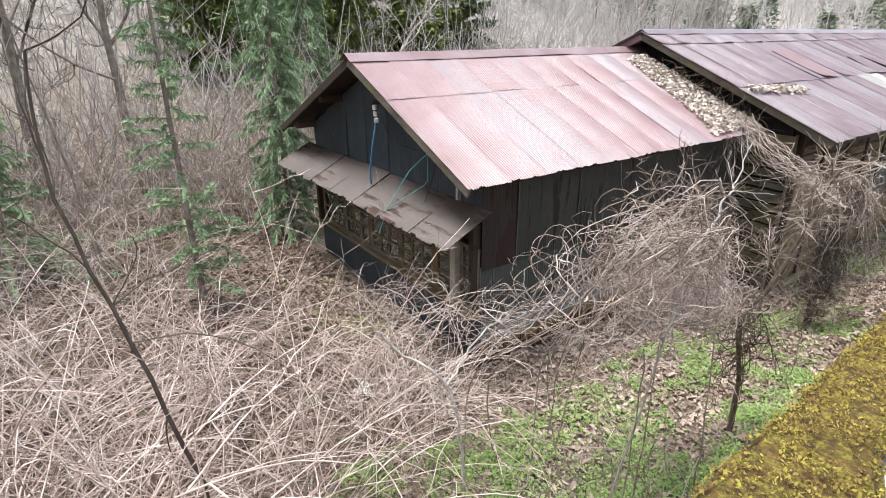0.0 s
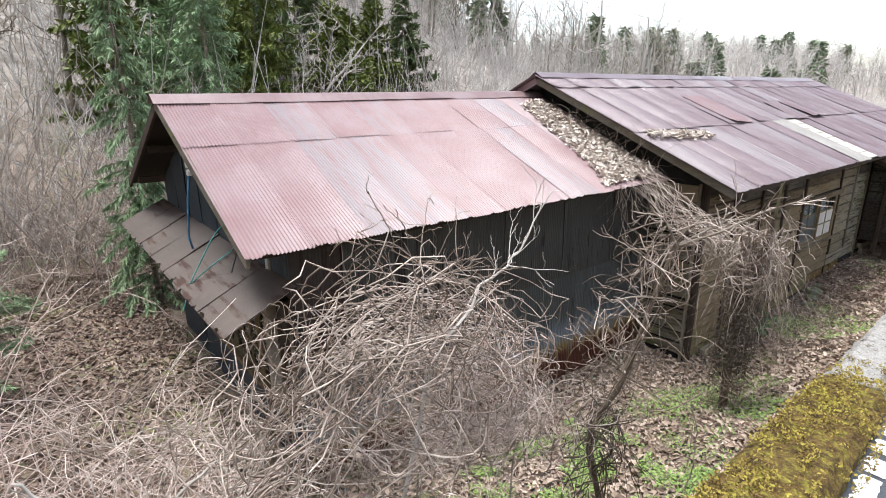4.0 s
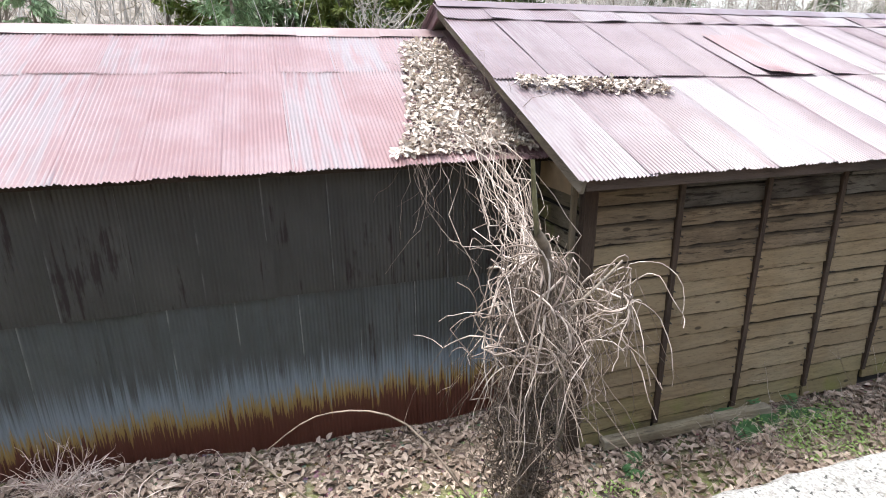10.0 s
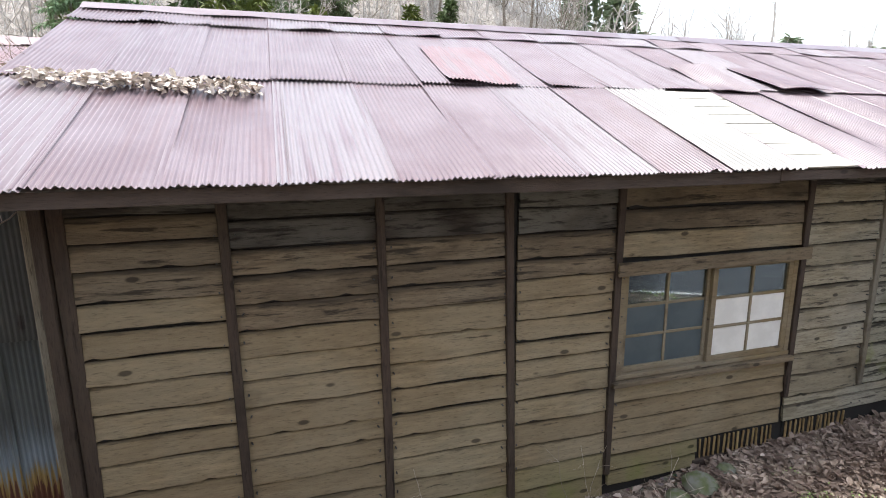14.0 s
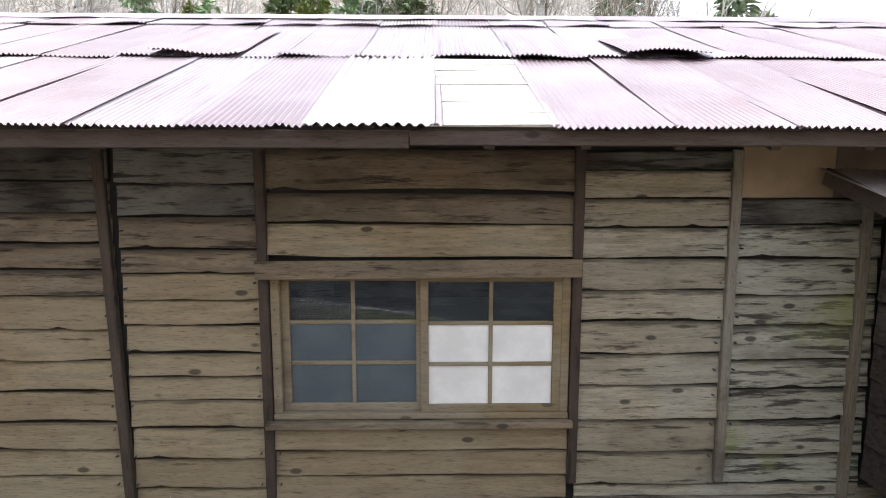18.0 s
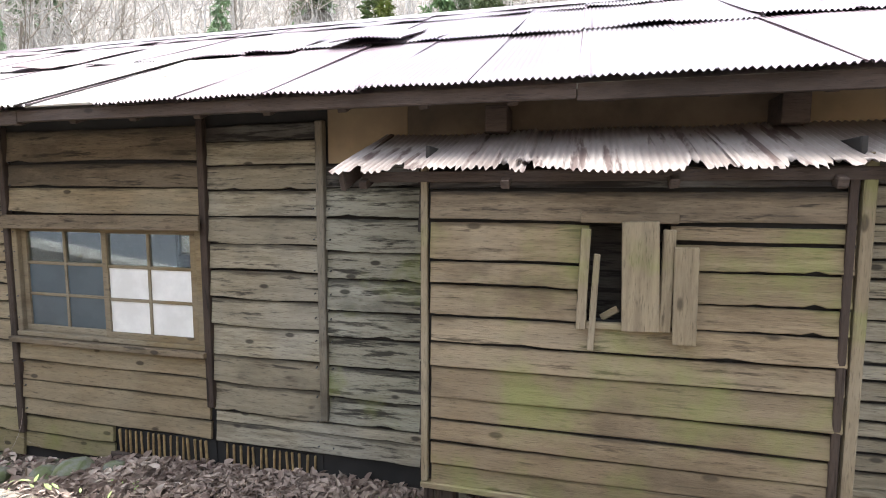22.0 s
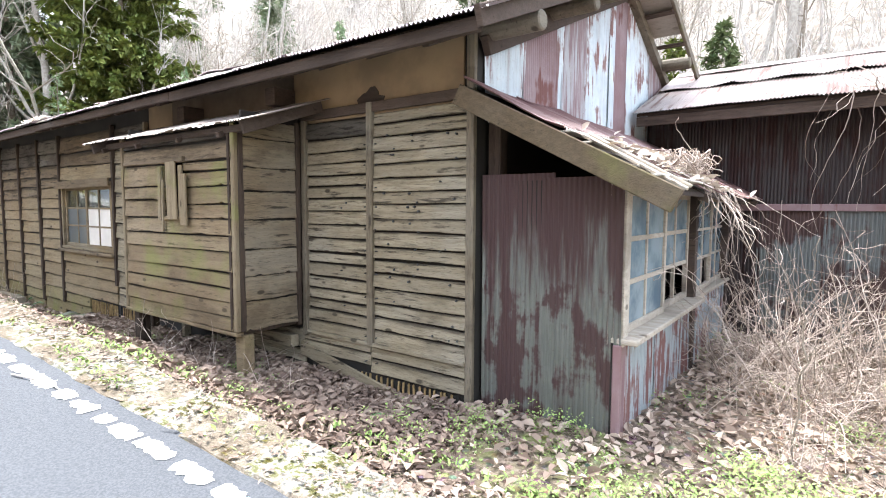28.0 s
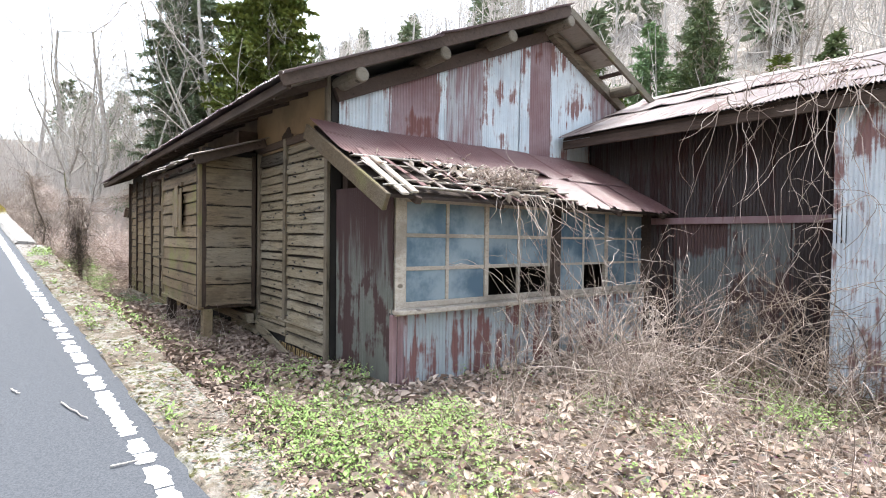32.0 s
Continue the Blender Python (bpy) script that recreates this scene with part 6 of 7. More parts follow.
thicket("bramble_thicket", "grey-brown brush at the wood's edge", (-1.0, 8.4), (2.4, 2.2), 1.4, 320, 60, M_STEM, (0.007, 0.003), pull=0.06, twist=0.18)
thicket("bramble_thicket", "bare undergrowth stems behind the cedars", (1.8, 12.5), (4.0, 2.2), 2.4, 420, 50, M_STEM, (0.01, 0.004), pull=0.04, twist=0.15, twigs=4)
thicket("bramble_thicket", "bare shrubs on the slope behind the shed", (8.5, 13.2), (4.5, 2.0), 2.3, 420, 49, M_STEM, (0.01, 0.004), pull=0.03, twist=0.14, twigs=4)
thicket("bramble_thicket", "bare shrubs on the slope behind the house", (17, 13.5), (5.0, 2.0), 2.2, 380, 46, M_STEM, (0.01, 0.004), pull=0.03, twist=0.14, twigs=4)
for k, x in enumerate((-13.0, -9.0, -5.2)):
    thicket("roadside_brush", "dry brown brush along the road's edge", (x, float(edge_y(x)) + 1.3), (2.2, 1.3), 1.9, 330, 148 + k, M_STEM, (0.009, 0.004), pull=0.05, twist=0.16, twigs=4)


thicket("bramble_thicket", "thick pale arching canes above the brambles", (-0.7, 3.0), (1.2, 0.9), 1.9, 46, 57, M_STEM_PINK, (0.0115, 0.004), steps=18, pull=0.07, twist=0.05, lean=0.7, twigs=3, reach=1.5)


def vine_mound():
    """The heap of vines and canes that stands against the kerb."""
    rnd = np.random.RandomState(44)
    heap = thing("vine_mound", "tall heap of bleached vines and canes by the kerb", "vines", (3.1, 2.1, 0.3))
    paths, radii = [], []
    for c, r3, n, ln in (((2.95, 1.8, 2.4), (0.55, 0.4, 0.45), 40, 1.5), ((3.05, 1.85, 2.15), (0.5, 0.38, 0.28), 60, 1.3), ((3.5, 1.9, 2.05), (0.5, 0.38, 0.26), 60, 1.2), ((2.55, 2.1, 2.2), (0.35, 0.4, 0.35), 40, 1.0), ((4.0, 1.95, 1.7), (0.4, 0.35, 0.16), 40, 1.0), ((2.5, 2.8, 1.7), (0.5, 0.45, 0.14), 34, 1.1), ((2.1, 3.5, 1.65), (0.5, 0.45, 0.18), 40, 1.1)):
        a = tangle_paths(rnd, c, r3, n, ln, steps=18, twist=0.15, thick=(0.0036, 0.0014), fall=0.1, floor=0.3, kinks=0.14)
        paths += a[0]
        radii += a[1]
    side = [], []
    for k in range(58):
        low, rise = rnd.uniform(0, 0.5), rnd.normal(0, 0.13)
        q = [(2.45 + rnd.normal(0, 0.12), 2.3 + rnd.normal(0, 0.25), 1.55 + low), (2.65 + rnd.normal(0, 0.1), 1.8 + rnd.normal(0, 0.2), 2.45 + low * 0.3 + rise), (2.98 + rnd.normal(0, 0.15), 1.68 + rnd.normal(0, 0.16), 2.74 + rise), (3.45 + rnd.normal(0, 0.15), 1.76 + rnd.normal(0, 0.15), 2.48 + rise), (4.0 + rnd.normal(0, 0.18), 1.98 + rnd.normal(0, 0.13), 2.05 + rise)]
        i = rnd.randint(0, 2)
        arc = curve_path(q[i:i + rnd.randint(3, 6)], 16, k, 0.02)
        paths.append(arc)
        radii.append((rnd.uniform(0.0022, 0.0048), 0.0016))
        for _ in range(4):
            j = rnd.randint(2, 15)
            limbs(rnd, arc[j], rnd.normal(0, 1, 3) + [0, 0, 0.4], rnd.uniform(0.08, 0.28), 0.003, 2, side[0], side[1], 0.6, 0.15, 2, 0.0, 0.0016)
    tagged(part("shoot_tangle", tubes("shoot_tangle", side[0], side[1], 3), M_STEM_BROWN, heap), kind="stuff")
    tagged(part("vine_tangle", tubes("vine_tangle", paths, radii, 3), M_STEM, heap), kind="stuff")
    for k in range(9):
        x, y = rnd.uniform(2.2, 4.0), rnd.uniform(1.5, 3.2)
        prop = curve_path([(x, y, float(ground_z(x, y)) - 0.05), (x + rnd.normal(0, 0.1), y + rnd.normal(0, 0.1), 1.1), (x + rnd.normal(0, 0.25), min(y, 2.1) + rnd.normal(0, 0.1), 1.9)], 10, k, 0.005)
        part("prop_stem", tubes("prop_stem", [prop], [(0.007, 0.004)], 5), M_BARK, heap)
    t = tangle_paths(rnd, (3.15, 1.9, 2.32), (0.8, 0.4, 0.3), 300, 0.34, steps=5, twist=0.15, thick=(0.003, 0.0015), fall=0.1)
    tagged(part("twig_tangle", tubes("twig_tangle", t[0], t[1], 3), M_STEM_PINK, heap), kind="stuff")
    w = tangle_paths(rnd, (3.55, 1.95, 1.97), (0.5, 0.35, 0.13), 320, 0.3, steps=5, twist=0.12, thick=(0.003, 0.0015), fall=0.0)
    tagged(part("straw_tangle", tubes("straw_tangle", w[0], w[1], 3), M_STEM_PINK, heap), kind="stuff")
    n = 45
    pos = rnd.normal(0, 1, (n, 3)) * [0.35, 0.12, 0.12] + [3.3, 1.95, 2.2]
    s = rnd.uniform(0.02, 0.05, n)
    tagged(part("leaf_scatter", leaf_mesh("leaf_scatter", pos, rnd.normal(0, 1, (n, 3)), rnd.normal(0, 1, (n, 3)), s, s * 0.6), M_LEAF, heap), kind="stuff")


def vine_tree():
    """A leaning sapling hung with grey vines."""
    rnd = np.random.RandomState(54)
    g = float(ground_z(4.55, 1.8))
    tree = thing("vine_covered_tree", "leaning sapling hung with dry grey vines and twigs", "tree", (4.55, 1.8, g))
    trunk = curve_path([(4.56, 1.78, g - 0.05), (4.58, 1.82, 0.8), (4.45, 1.86, 1.4), (4.52, 1.7, 1.85), (4.58, 1.59, 2.4), (4.66, 1.53, 2.74), (4.74, 1.45, 2.88)], 18)
    part("trunk", tubes("trunk", [trunk], [(0.023, 0.009)], 8), M_TRUNK, tree)
    tips = ((4.66, 1.53, 2.7), (4.42, 1.52, 3.02)), ((4.5, 1.72, 1.95), (4.2, 1.6, 2.25)), ((4.65, 1.54, 2.7), (4.93, 1.45, 2.9)), ((4.66, 1.52, 2.72), (4.96, 1.15, 2.92)), ((4.6, 1.6, 2.4), (4.25, 1.52, 2.62)), ((4.62, 1.56, 2.55), (4.3, 1.5, 2.78))
    paths, radii = [], []
    for a, b in tips:
        d = np.array(b) - np.array(a)
        p = wander_path(rnd, a, d, np.linalg.norm(d) * 1.15, 8, 0.08)
        part("branch", tubes("branch", [p], [(0.009, 0.003)], 5), M_BARK, tree)
        for _ in range(15):
            k = rnd.randint(2, 9)
            limbs(rnd, p[k], (p[k] - p[k - 1]) * 8 + rnd.normal(0, 0.9, 3), rnd.uniform(0.1, 0.3), 0.0036, 2, paths, radii, 0.45, 0.1, 3, 0.0, 0.0019)
    tagged(part("twig_tangle", tubes("twig_tangle", paths, radii, 3), M_STEM, tree), kind="stuff")
    v = tangle_paths(rnd, (4.7, 1.62, 2.6), (0.3, 0.2, 0.16), 30, 0.8, steps=14, twist=0.14, thick=(0.0034, 0.0016), fall=0.35, floor=0.3)
    w = tangle_paths(rnd, (4.5, 1.7, 2.0), (0.26, 0.22, 0.4), 36, 0.8, steps=14, twist=0.14, thick=(0.0034, 0.0016), fall=0.45, floor=0.2)
    tagged(part("vine_tangle", tubes("vine_tangle", v[0] + w[0], v[1] + w[1], 3), M_STEM_BROWN, tree), kind="stuff")
    wrap = []
    for k in range(9):
        a0, turns, off = rnd.uniform(0, 6.28), rnd.uniform(0.5, 2.5), rnd.uniform(0.025, 0.07)
        u = np.linspace(0, 1, 18)
        ring = np.stack([np.cos(a0 + turns * 6.28 * u), np.sin(a0 + turns * 6.28 * u), 0 * u], -1) * off * (0.6 + 0.4 * np.sin(9 * u + k))[:, None]
        wrap.append((trunk + ring)[rnd.randint(0, 5):])
    tagged(part("vine_wrap", tubes("vine_wrap", wrap, [(0.0036, 0.002)] * len(wrap), 4), M_STEM_BROWN, tree), kind="stuff")
    dark = tangle_paths(rnd, (4.48, 1.84, 1.3), (0.15, 0.15, 0.45), 42, 1.0, twist=0.16, thick=(0.005, 0.002), fall=0.85, floor=0.1)
    tagged(part("creeper_tangle", tubes("creeper_tangle", *dark, 3), M_STEM_DARK, tree), kind="stuff")
    pos = rnd.normal(0, 1, (50, 3)) * [0.1, 0.06, 0.2] + [4.55, 1.66, 2.2]
    s = rnd.uniform(0.012, 0.03, 50)
    tagged(part("leaf_scatter", leaf_mesh("leaf_scatter", pos, rnd.normal(0, 1, (50, 3)), rnd.normal(0, 1, (50, 3)), s, s * 0.6), M_LEAF, tree), kind="stuff")


def vine_stump():
    """The broken tree by the house corner, wrapped in vines that climb to the roofs."""
    rnd = np.random.RandomState(55)
    g = float(ground_z(7.9, 2.45))
    tree = thing("vine_wrapped_stump", "broken tree stump wrapped in bleached dry vines", "tree stump", (7.9, 2.45, g))
    part("trunk", tubes("trunk", [curve_path([(7.9, 2.45, g - 0.1), (7.9, 2.45, 0.7), (7.93, 2.36, 1.5), (7.9, 2.28, 1.95), (7.84, 2.22, 2.2), (7.77, 2.18, 2.3)], 18)], [(0.05, 0.024)], 8), M_TRUNK, tree)
    part("spike", tubes("spike", [curve_path([(7.78, 2.185, 2.28), (7.745, 2.165, 2.48), (7.72, 2.15, 2.66)], 7)], [(0.015, 0.01)], 7), M_STUMP, tree, "bare greenish broken-off spike")
    part("branch", tubes("branch", [curve_path([(7.92, 2.36, 1.6), (8.1, 2.34, 1.78), (8.22, 2.33, 1.88), (8.4, 2.34, 2.03)], 10)], [(0.013, 0.007)], 6), M_BARK, tree)
    part("branch", tubes("branch", [curve_path([(7.9, 2.45, 0.9), (7.8, 2.5, 1.5), (7.95, 2.5, 2.05)], 8)], [(0.02, 0.01)], 6), M_TRUNK, tree)
    a = tangle_paths(rnd, (7.9, 2.36, 1.75), (0.24, 0.24, 0.4), 64, 1.2, steps=16, twist=0.15, thick=(0.0062, 0.002), fall=0.8, floor=-0.1)
    c = tangle_paths(rnd, (8.33, 2.37, 1.78), (0.12, 0.14, 0.24), 26, 0.9, twist=0.15, thick=(0.005, 0.002), fall=0.85, floor=-0.1)
    e = tangle_paths(rnd, (7.97, 2.4, 1.5), (0.4, 0.34, 0.6), 300, 0.3, steps=5, twist=0.2, thick=(0.0028, 0.0013), fall=0.3)
    h = ([], [])
    for k in range(130):
        x = rnd.uniform(7.7, 7.99) if k < 90 else rnd.uniform(8.05, 8.45)
        top = (x, 2.2 + rnd.uniform(0, 0.3), rnd.uniform(1.95, 2.22) if k < 90 else 1.72 + 0.7 * (x - 8.05))
        h[0].append(wander_path(rnd, top, (rnd.normal(0, 0.3), rnd.normal(0, 0.3), -1), rnd.uniform(0.5, 1.9 if k < 90 else 1.1), 14, 0.13, 0.05, -0.1))
        h[1].append((rnd.uniform(0.0018, 0.0045), 0.0012))
    a = (a[0] + c[0], a[1] + c[1])
    b = tangle_paths(rnd, (7.88, 2.45, 0.45), (0.2, 0.2, 0.5), 60, 0.9, twist=0.2, thick=(0.005, 0.002), fall=0.4, floor=-0.15)
    tagged(part("vine_tangle", tubes("vine_tangle", a[0], a[1], 4), M_STEM, tree), kind="stuff")
    tagged(part("strand_tangle", tubes("strand_tangle", b[0] + e[0] + h[0], b[1] + e[1] + h[1], 3), M_STEM_BROWN, tree), kind="stuff")
    d = tangle_paths(rnd, (7.86, 2.42, 0.9), (0.2, 0.2, 0.8), 170, 0.7, thick=(0.005, 0.002), fall=0.3, floor=-0.1)
    tagged(part("creeper_tangle", tubes("creeper_tangle", *d, 3), M_STEM_DARK, tree), kind="stuff")
    paths, radii = [], []
    for k in range(48):
        u = rnd.rand()
        top = np.array([8.25 + rnd.normal(0, 0.2), 3.95 + rnd.uniform(-0.05, 0.5), 2.5 + 0.2 * u])
        mid = np.array([8.2 + rnd.normal(0, 0.12), 3.5 + rnd.normal(0, 0.15), 2.1 + rnd.normal(0, 0.12)])
        low = np.array([8.08 + rnd.normal(0, 0.09), 2.85 + rnd.normal(0, 0.12), 1.9 + rnd.normal(0, 0.1)])
        end = np.array([7.95 + rnd.normal(0, 0.12), 2.45 + rnd.normal(0, 0.1), 1.75 + rnd.normal(0, 0.2)])
        paths.append(curve_path([top, mid, low, end], 18, k, 0.03))
        radii.append((0.0045 * rnd.uniform(0.4, 1.6), 0.0016))
    for k in range(24):
        x = 7.9 + rnd.uniform(-0.45, 0.6)
        p = wander_path(rnd, (x, 3.88, 2.42), (rnd.normal(0, 0.2), -0.2, -1), rnd.uniform(0.25, 1.1), 9, 0.3, 0.15)
        paths.append(p)
        radii.append((0.002, 0.001))
    tagged(part("climber_tangle", tubes("climber_tangle", paths, radii, 3), M_STEM, tree), kind="stuff")
    arch = [curve_path([(7.6, 2.6, 0.35), (7.2, 2.9, 0.85), (6.7, 3.2, 0.8), (6.3, 3.4, 0.45)], 14), curve_path([(7.6, 2.55, 0.2), (7.1, 2.75, 0.05), (6.6, 3.0, 0.25), (6.2, 3.2, 0.6)], 14)]
    part("arching_cane", tubes("arching_cane", arch[:1], [(0.009, 0.004)], 5), M_STEM_BROWN, tree)
    part("arching_cane", tubes("arching_cane", arch[1:], [(0.009, 0.004)], 5), M_STEM_BROWN, tree)


def sapling(name, label, pts, r, material, seed, shoots=9, reach=0.7, spread=0.7):
    rnd = np.random.RandomState(seed)
    p = curve_path(pts, 16, seed, 0.012)
    tree = thing(name, label, "sapling", tuple(p[0]))
    part("trunk", tubes("trunk", [p], [(r, r * 0.45)], 7), material, tree)
    paths, radii = [], []
    for _ in range(shoots):
        k = rnd.randint(5, 16)
        d = p[k] - p[k - 1]
        d = d / (np.linalg.norm(d) + 1e-9) + rnd.normal(0, spread, 3)
        limbs(rnd, p[k], d, reach * rnd.uniform(0.4, 1.2), r * 0.4, 2, paths, radii, 0.6, 0.15, 3, 0.03, 0.0015)
    if paths:
        tagged(part("twig_tangle", tubes("twig_tangle", paths, radii, 3), material, tree), kind="stuff")
    return tree


vine_mound()
vine_tree()
vine_stump()
sapling("bare_sapling", "thin dark leaning sapling among the brambles", [(0.32, 3.15, 0.35), (0.2, 3.2, 1.2), (0.02, 3.35, 2.2), (-0.12, 3.5, 3.0), (-0.1, 3.6, 3.7)], 0.017, M_STEM_DARK, 81, 9, 0.9)
sapling("bare_sapling", "pale forked sapling hung with vine strands", [(2.02, 2.6, 0.2), (2.0, 2.65, 0.8), (1.95, 2.75, 1.3), (1.7, 3.0, 1.55), (1.55, 3.1, 1.75)], 0.017, M_BARK_PALE, 82, 5, 0.5)
sapling("bare_sapling", "arching pale vine branch beside the forked sapling", [(1.95, 2.75, 1.3), (2.2, 2.8, 1.5), (2.6, 2.9, 1.62), (2.9, 3.0, 1.5)], 0.011, M_BARK_PALE, 83, 6, 0.5)
sapling("bare_sapling", "slender bare sapling by the young cedar", [(0.1, 8.0, 0.3), (0.0, 8.0, 1.6), (-0.1, 8.1, 2.6), (-0.3, 8.0, 4.4)], 0.02, M_BARK, 84, 6, 0.6)
sapling("bare_sapling", "bent bare shoot springing from the brush", [(2.7, 1.75, 0.5), (2.85, 1.62, 1.9), (3.1, 1.6, 2.6), (3.4, 1.68, 2.78), (3.62, 1.74, 2.85), (3.82, 1.8, 2.97)], 0.009, M_BARK_PALE, 85, 11, 0.28, 0.4)
sapling("bare_sapling", "thin weedy stem below the kerb", [(3.0, 1.6, 0.3), (2.95, 1.65, 0.7), (3.0, 1.65, 1.05)], 0.007, M_BARK, 86, 7, 0.5)
sapling("bare_sapling", "thin upright stem near the kerb", [(6.0, 1.9, 0.1), (6.05, 1.9, 0.6), (5.95, 1.95, 1.1)], 0.007, M_BARK, 87, 4, 0.4)

thicket("dry_stalks", "thin dry stalks along the foot of the wall", (10.8, 2.75), (1.9, 0.4), 0.45, 70, 43, M_STEM, (0.0025, 0.0012), pull=0.03, twist=0.1, lean=0.4, twigs=3, category="weeds")
thicket("dry_stalks", "thin dry stalks below the boarded closet", (17.2, 2.75), (1.3, 0.35), 0.35, 36, 42, M_STEM, (0.003, 0.0015), pull=0.05, twist=0.1, lean=0.6, twigs=1, category="weeds")

# ---- before the porch and the annex ----
thicket("dead_brush", "bleached dead twigs heaped at the shed wall", (4.75, 4.0), (0.16, 0.1), 0.34, 70, 63, M_STEM_PINK, (0.0045, 0.0018), pull=0.06, twist=0.12, lean=0.9, twigs=3)
thicket("thorn_bush", "bare thorny bush of pale twigs beside the porch", (20.95, 5.2), (0.6, 0.6), 0.85, 170, 56, M_STEM, (0.0048, 0.0018), pull=0.03, twist=0.15, lean=0.7, twigs=4)
thicket("thorn_bush", "bare reddish-brown bush before the annex", (22.1, 6.0), (1.3, 0.4), 0.85, 240, 57, M_STEM_BROWN, (0.0048, 0.0018), pull=0.06, twist=0.18, lean=0.7, twigs=4)
thicket("dry_grass", "flattened dry grass and stalks in the yard", (22.2, 4.2), (1.6, 1.3), 0.3, 1300, 47, M_STEM, (0.0024, 0.001), pull=0.25, twist=0.3, lean=1.0, twigs=1, category="grass")
sapling("bare_sapling", "reddish thin stem in front of the porch", [(20.95, 3.9, 0.0), (20.97, 3.92, 0.5), (20.95, 3.95, 1.0)], 0.007, M_BARK, 88, 5, 0.5)
sapling("bare_sapling", "pale bare sapling leaning over the annex", [(23.2, 5.6, -0.2), (23.1, 5.6, 1.2), (22.8, 5.65, 2.3), (22.35, 5.7, 3.0), (22.05, 5.8, 3.7)], 0.016, M_BARK_PALE, 89, 9, 0.9)


def annex_vines():
    rnd = np.random.RandomState(90)
    vines = thing("hanging_vines", "dry vines hanging from the annex eave", "vines", (21.6, 6.3, 1.0))
    paths, radii = [], []
    for _ in range(34):
        x = 22.3 - 1.5 * rnd.rand() ** 1.6
        p = wander_path(rnd, (x, 6.32 + rnd.uniform(-0.1, 0.25), 2.46), (rnd.normal(0, 0.5), -0.3, -0.8), rnd.uniform(0.4, 1.8), 14, 0.2, 0.14, 0.05)
        paths.append(p)
        radii.append((rnd.uniform(0.0025, 0.005), 0.0015))
    a = tangle_paths(rnd, (21.7, 6.35, 2.5), (0.6, 0.3, 0.16), 40, 0.8, twist=0.25, thick=(0.005, 0.002), fall=0.3)
    b = tangle_paths(rnd, (22.0, 6.3, 1.0), (0.35, 0.2, 0.9), 30, 0.8, twist=0.16, thick=(0.003, 0.0015), fall=0.3)
    tagged(part("stem_tangle", tubes("stem_tangle", paths, radii, 4), M_STEM, vines), kind="stuff")
    tagged(part("twig_tangle", tubes("twig_tangle", a[0] + b[0], a[1] + b[1], 3), M_STEM, vines), kind="stuff")
    pod = thing("porch_vines", "dry vines and leaves caught on the broken porch roof", "vines", (20.2, 4.6, 1.75))
    c = tangle_paths(rnd, (20.15, 4.5, 1.72), (0.22, 0.45, 0.06), 90, 0.7, thick=(0.005, 0.002), fall=0.2)
    hang = [wander_path(rnd, (20.4, 4.7 + rnd.normal(0, 0.22), 1.58), (0.4, rnd.normal(0, 0.4), -0.5), rnd.uniform(0.3, 0.8), 10, 0.3, 0.15) for _ in range(30)]
    tagged(part("stem_tangle", tubes("stem_tangle", hang + c[0], [(0.004, 0.0015)] * len(hang) + c[1], 3), M_STEM, pod), kind="stuff")
    pos = np.stack([rnd.normal(20.15, 0.16, 160), rnd.normal(4.4, 0.4, 160), np.zeros(160)], -1)
    pos[:, 2] = 2.15 - (pos[:, 0] - 19.24) * 0.545 + 0.06
    s = rnd.uniform(0.05, 0.1, 160)
    tagged(part("leaf_scatter", leaf_mesh("leaf_scatter", pos, rnd.normal(0, 1, (160, 3)) * [1, 1, 0.4], rnd.normal(0, 0.4, (160, 3)) + [0, 0, 1], s, s * 0.6), M_LEAF_PALE, pod), kind="stuff")


annex_vines()
thicket("dry_stalks", "tall thin dry stalks in the yard grass", (21.6, 4.4), (1.2, 1.0), 0.55, 110, 48, M_STEM, (0.0024, 0.0011), pull=0.02, twist=0.07, lean=0.4, twigs=4, category="weeds")


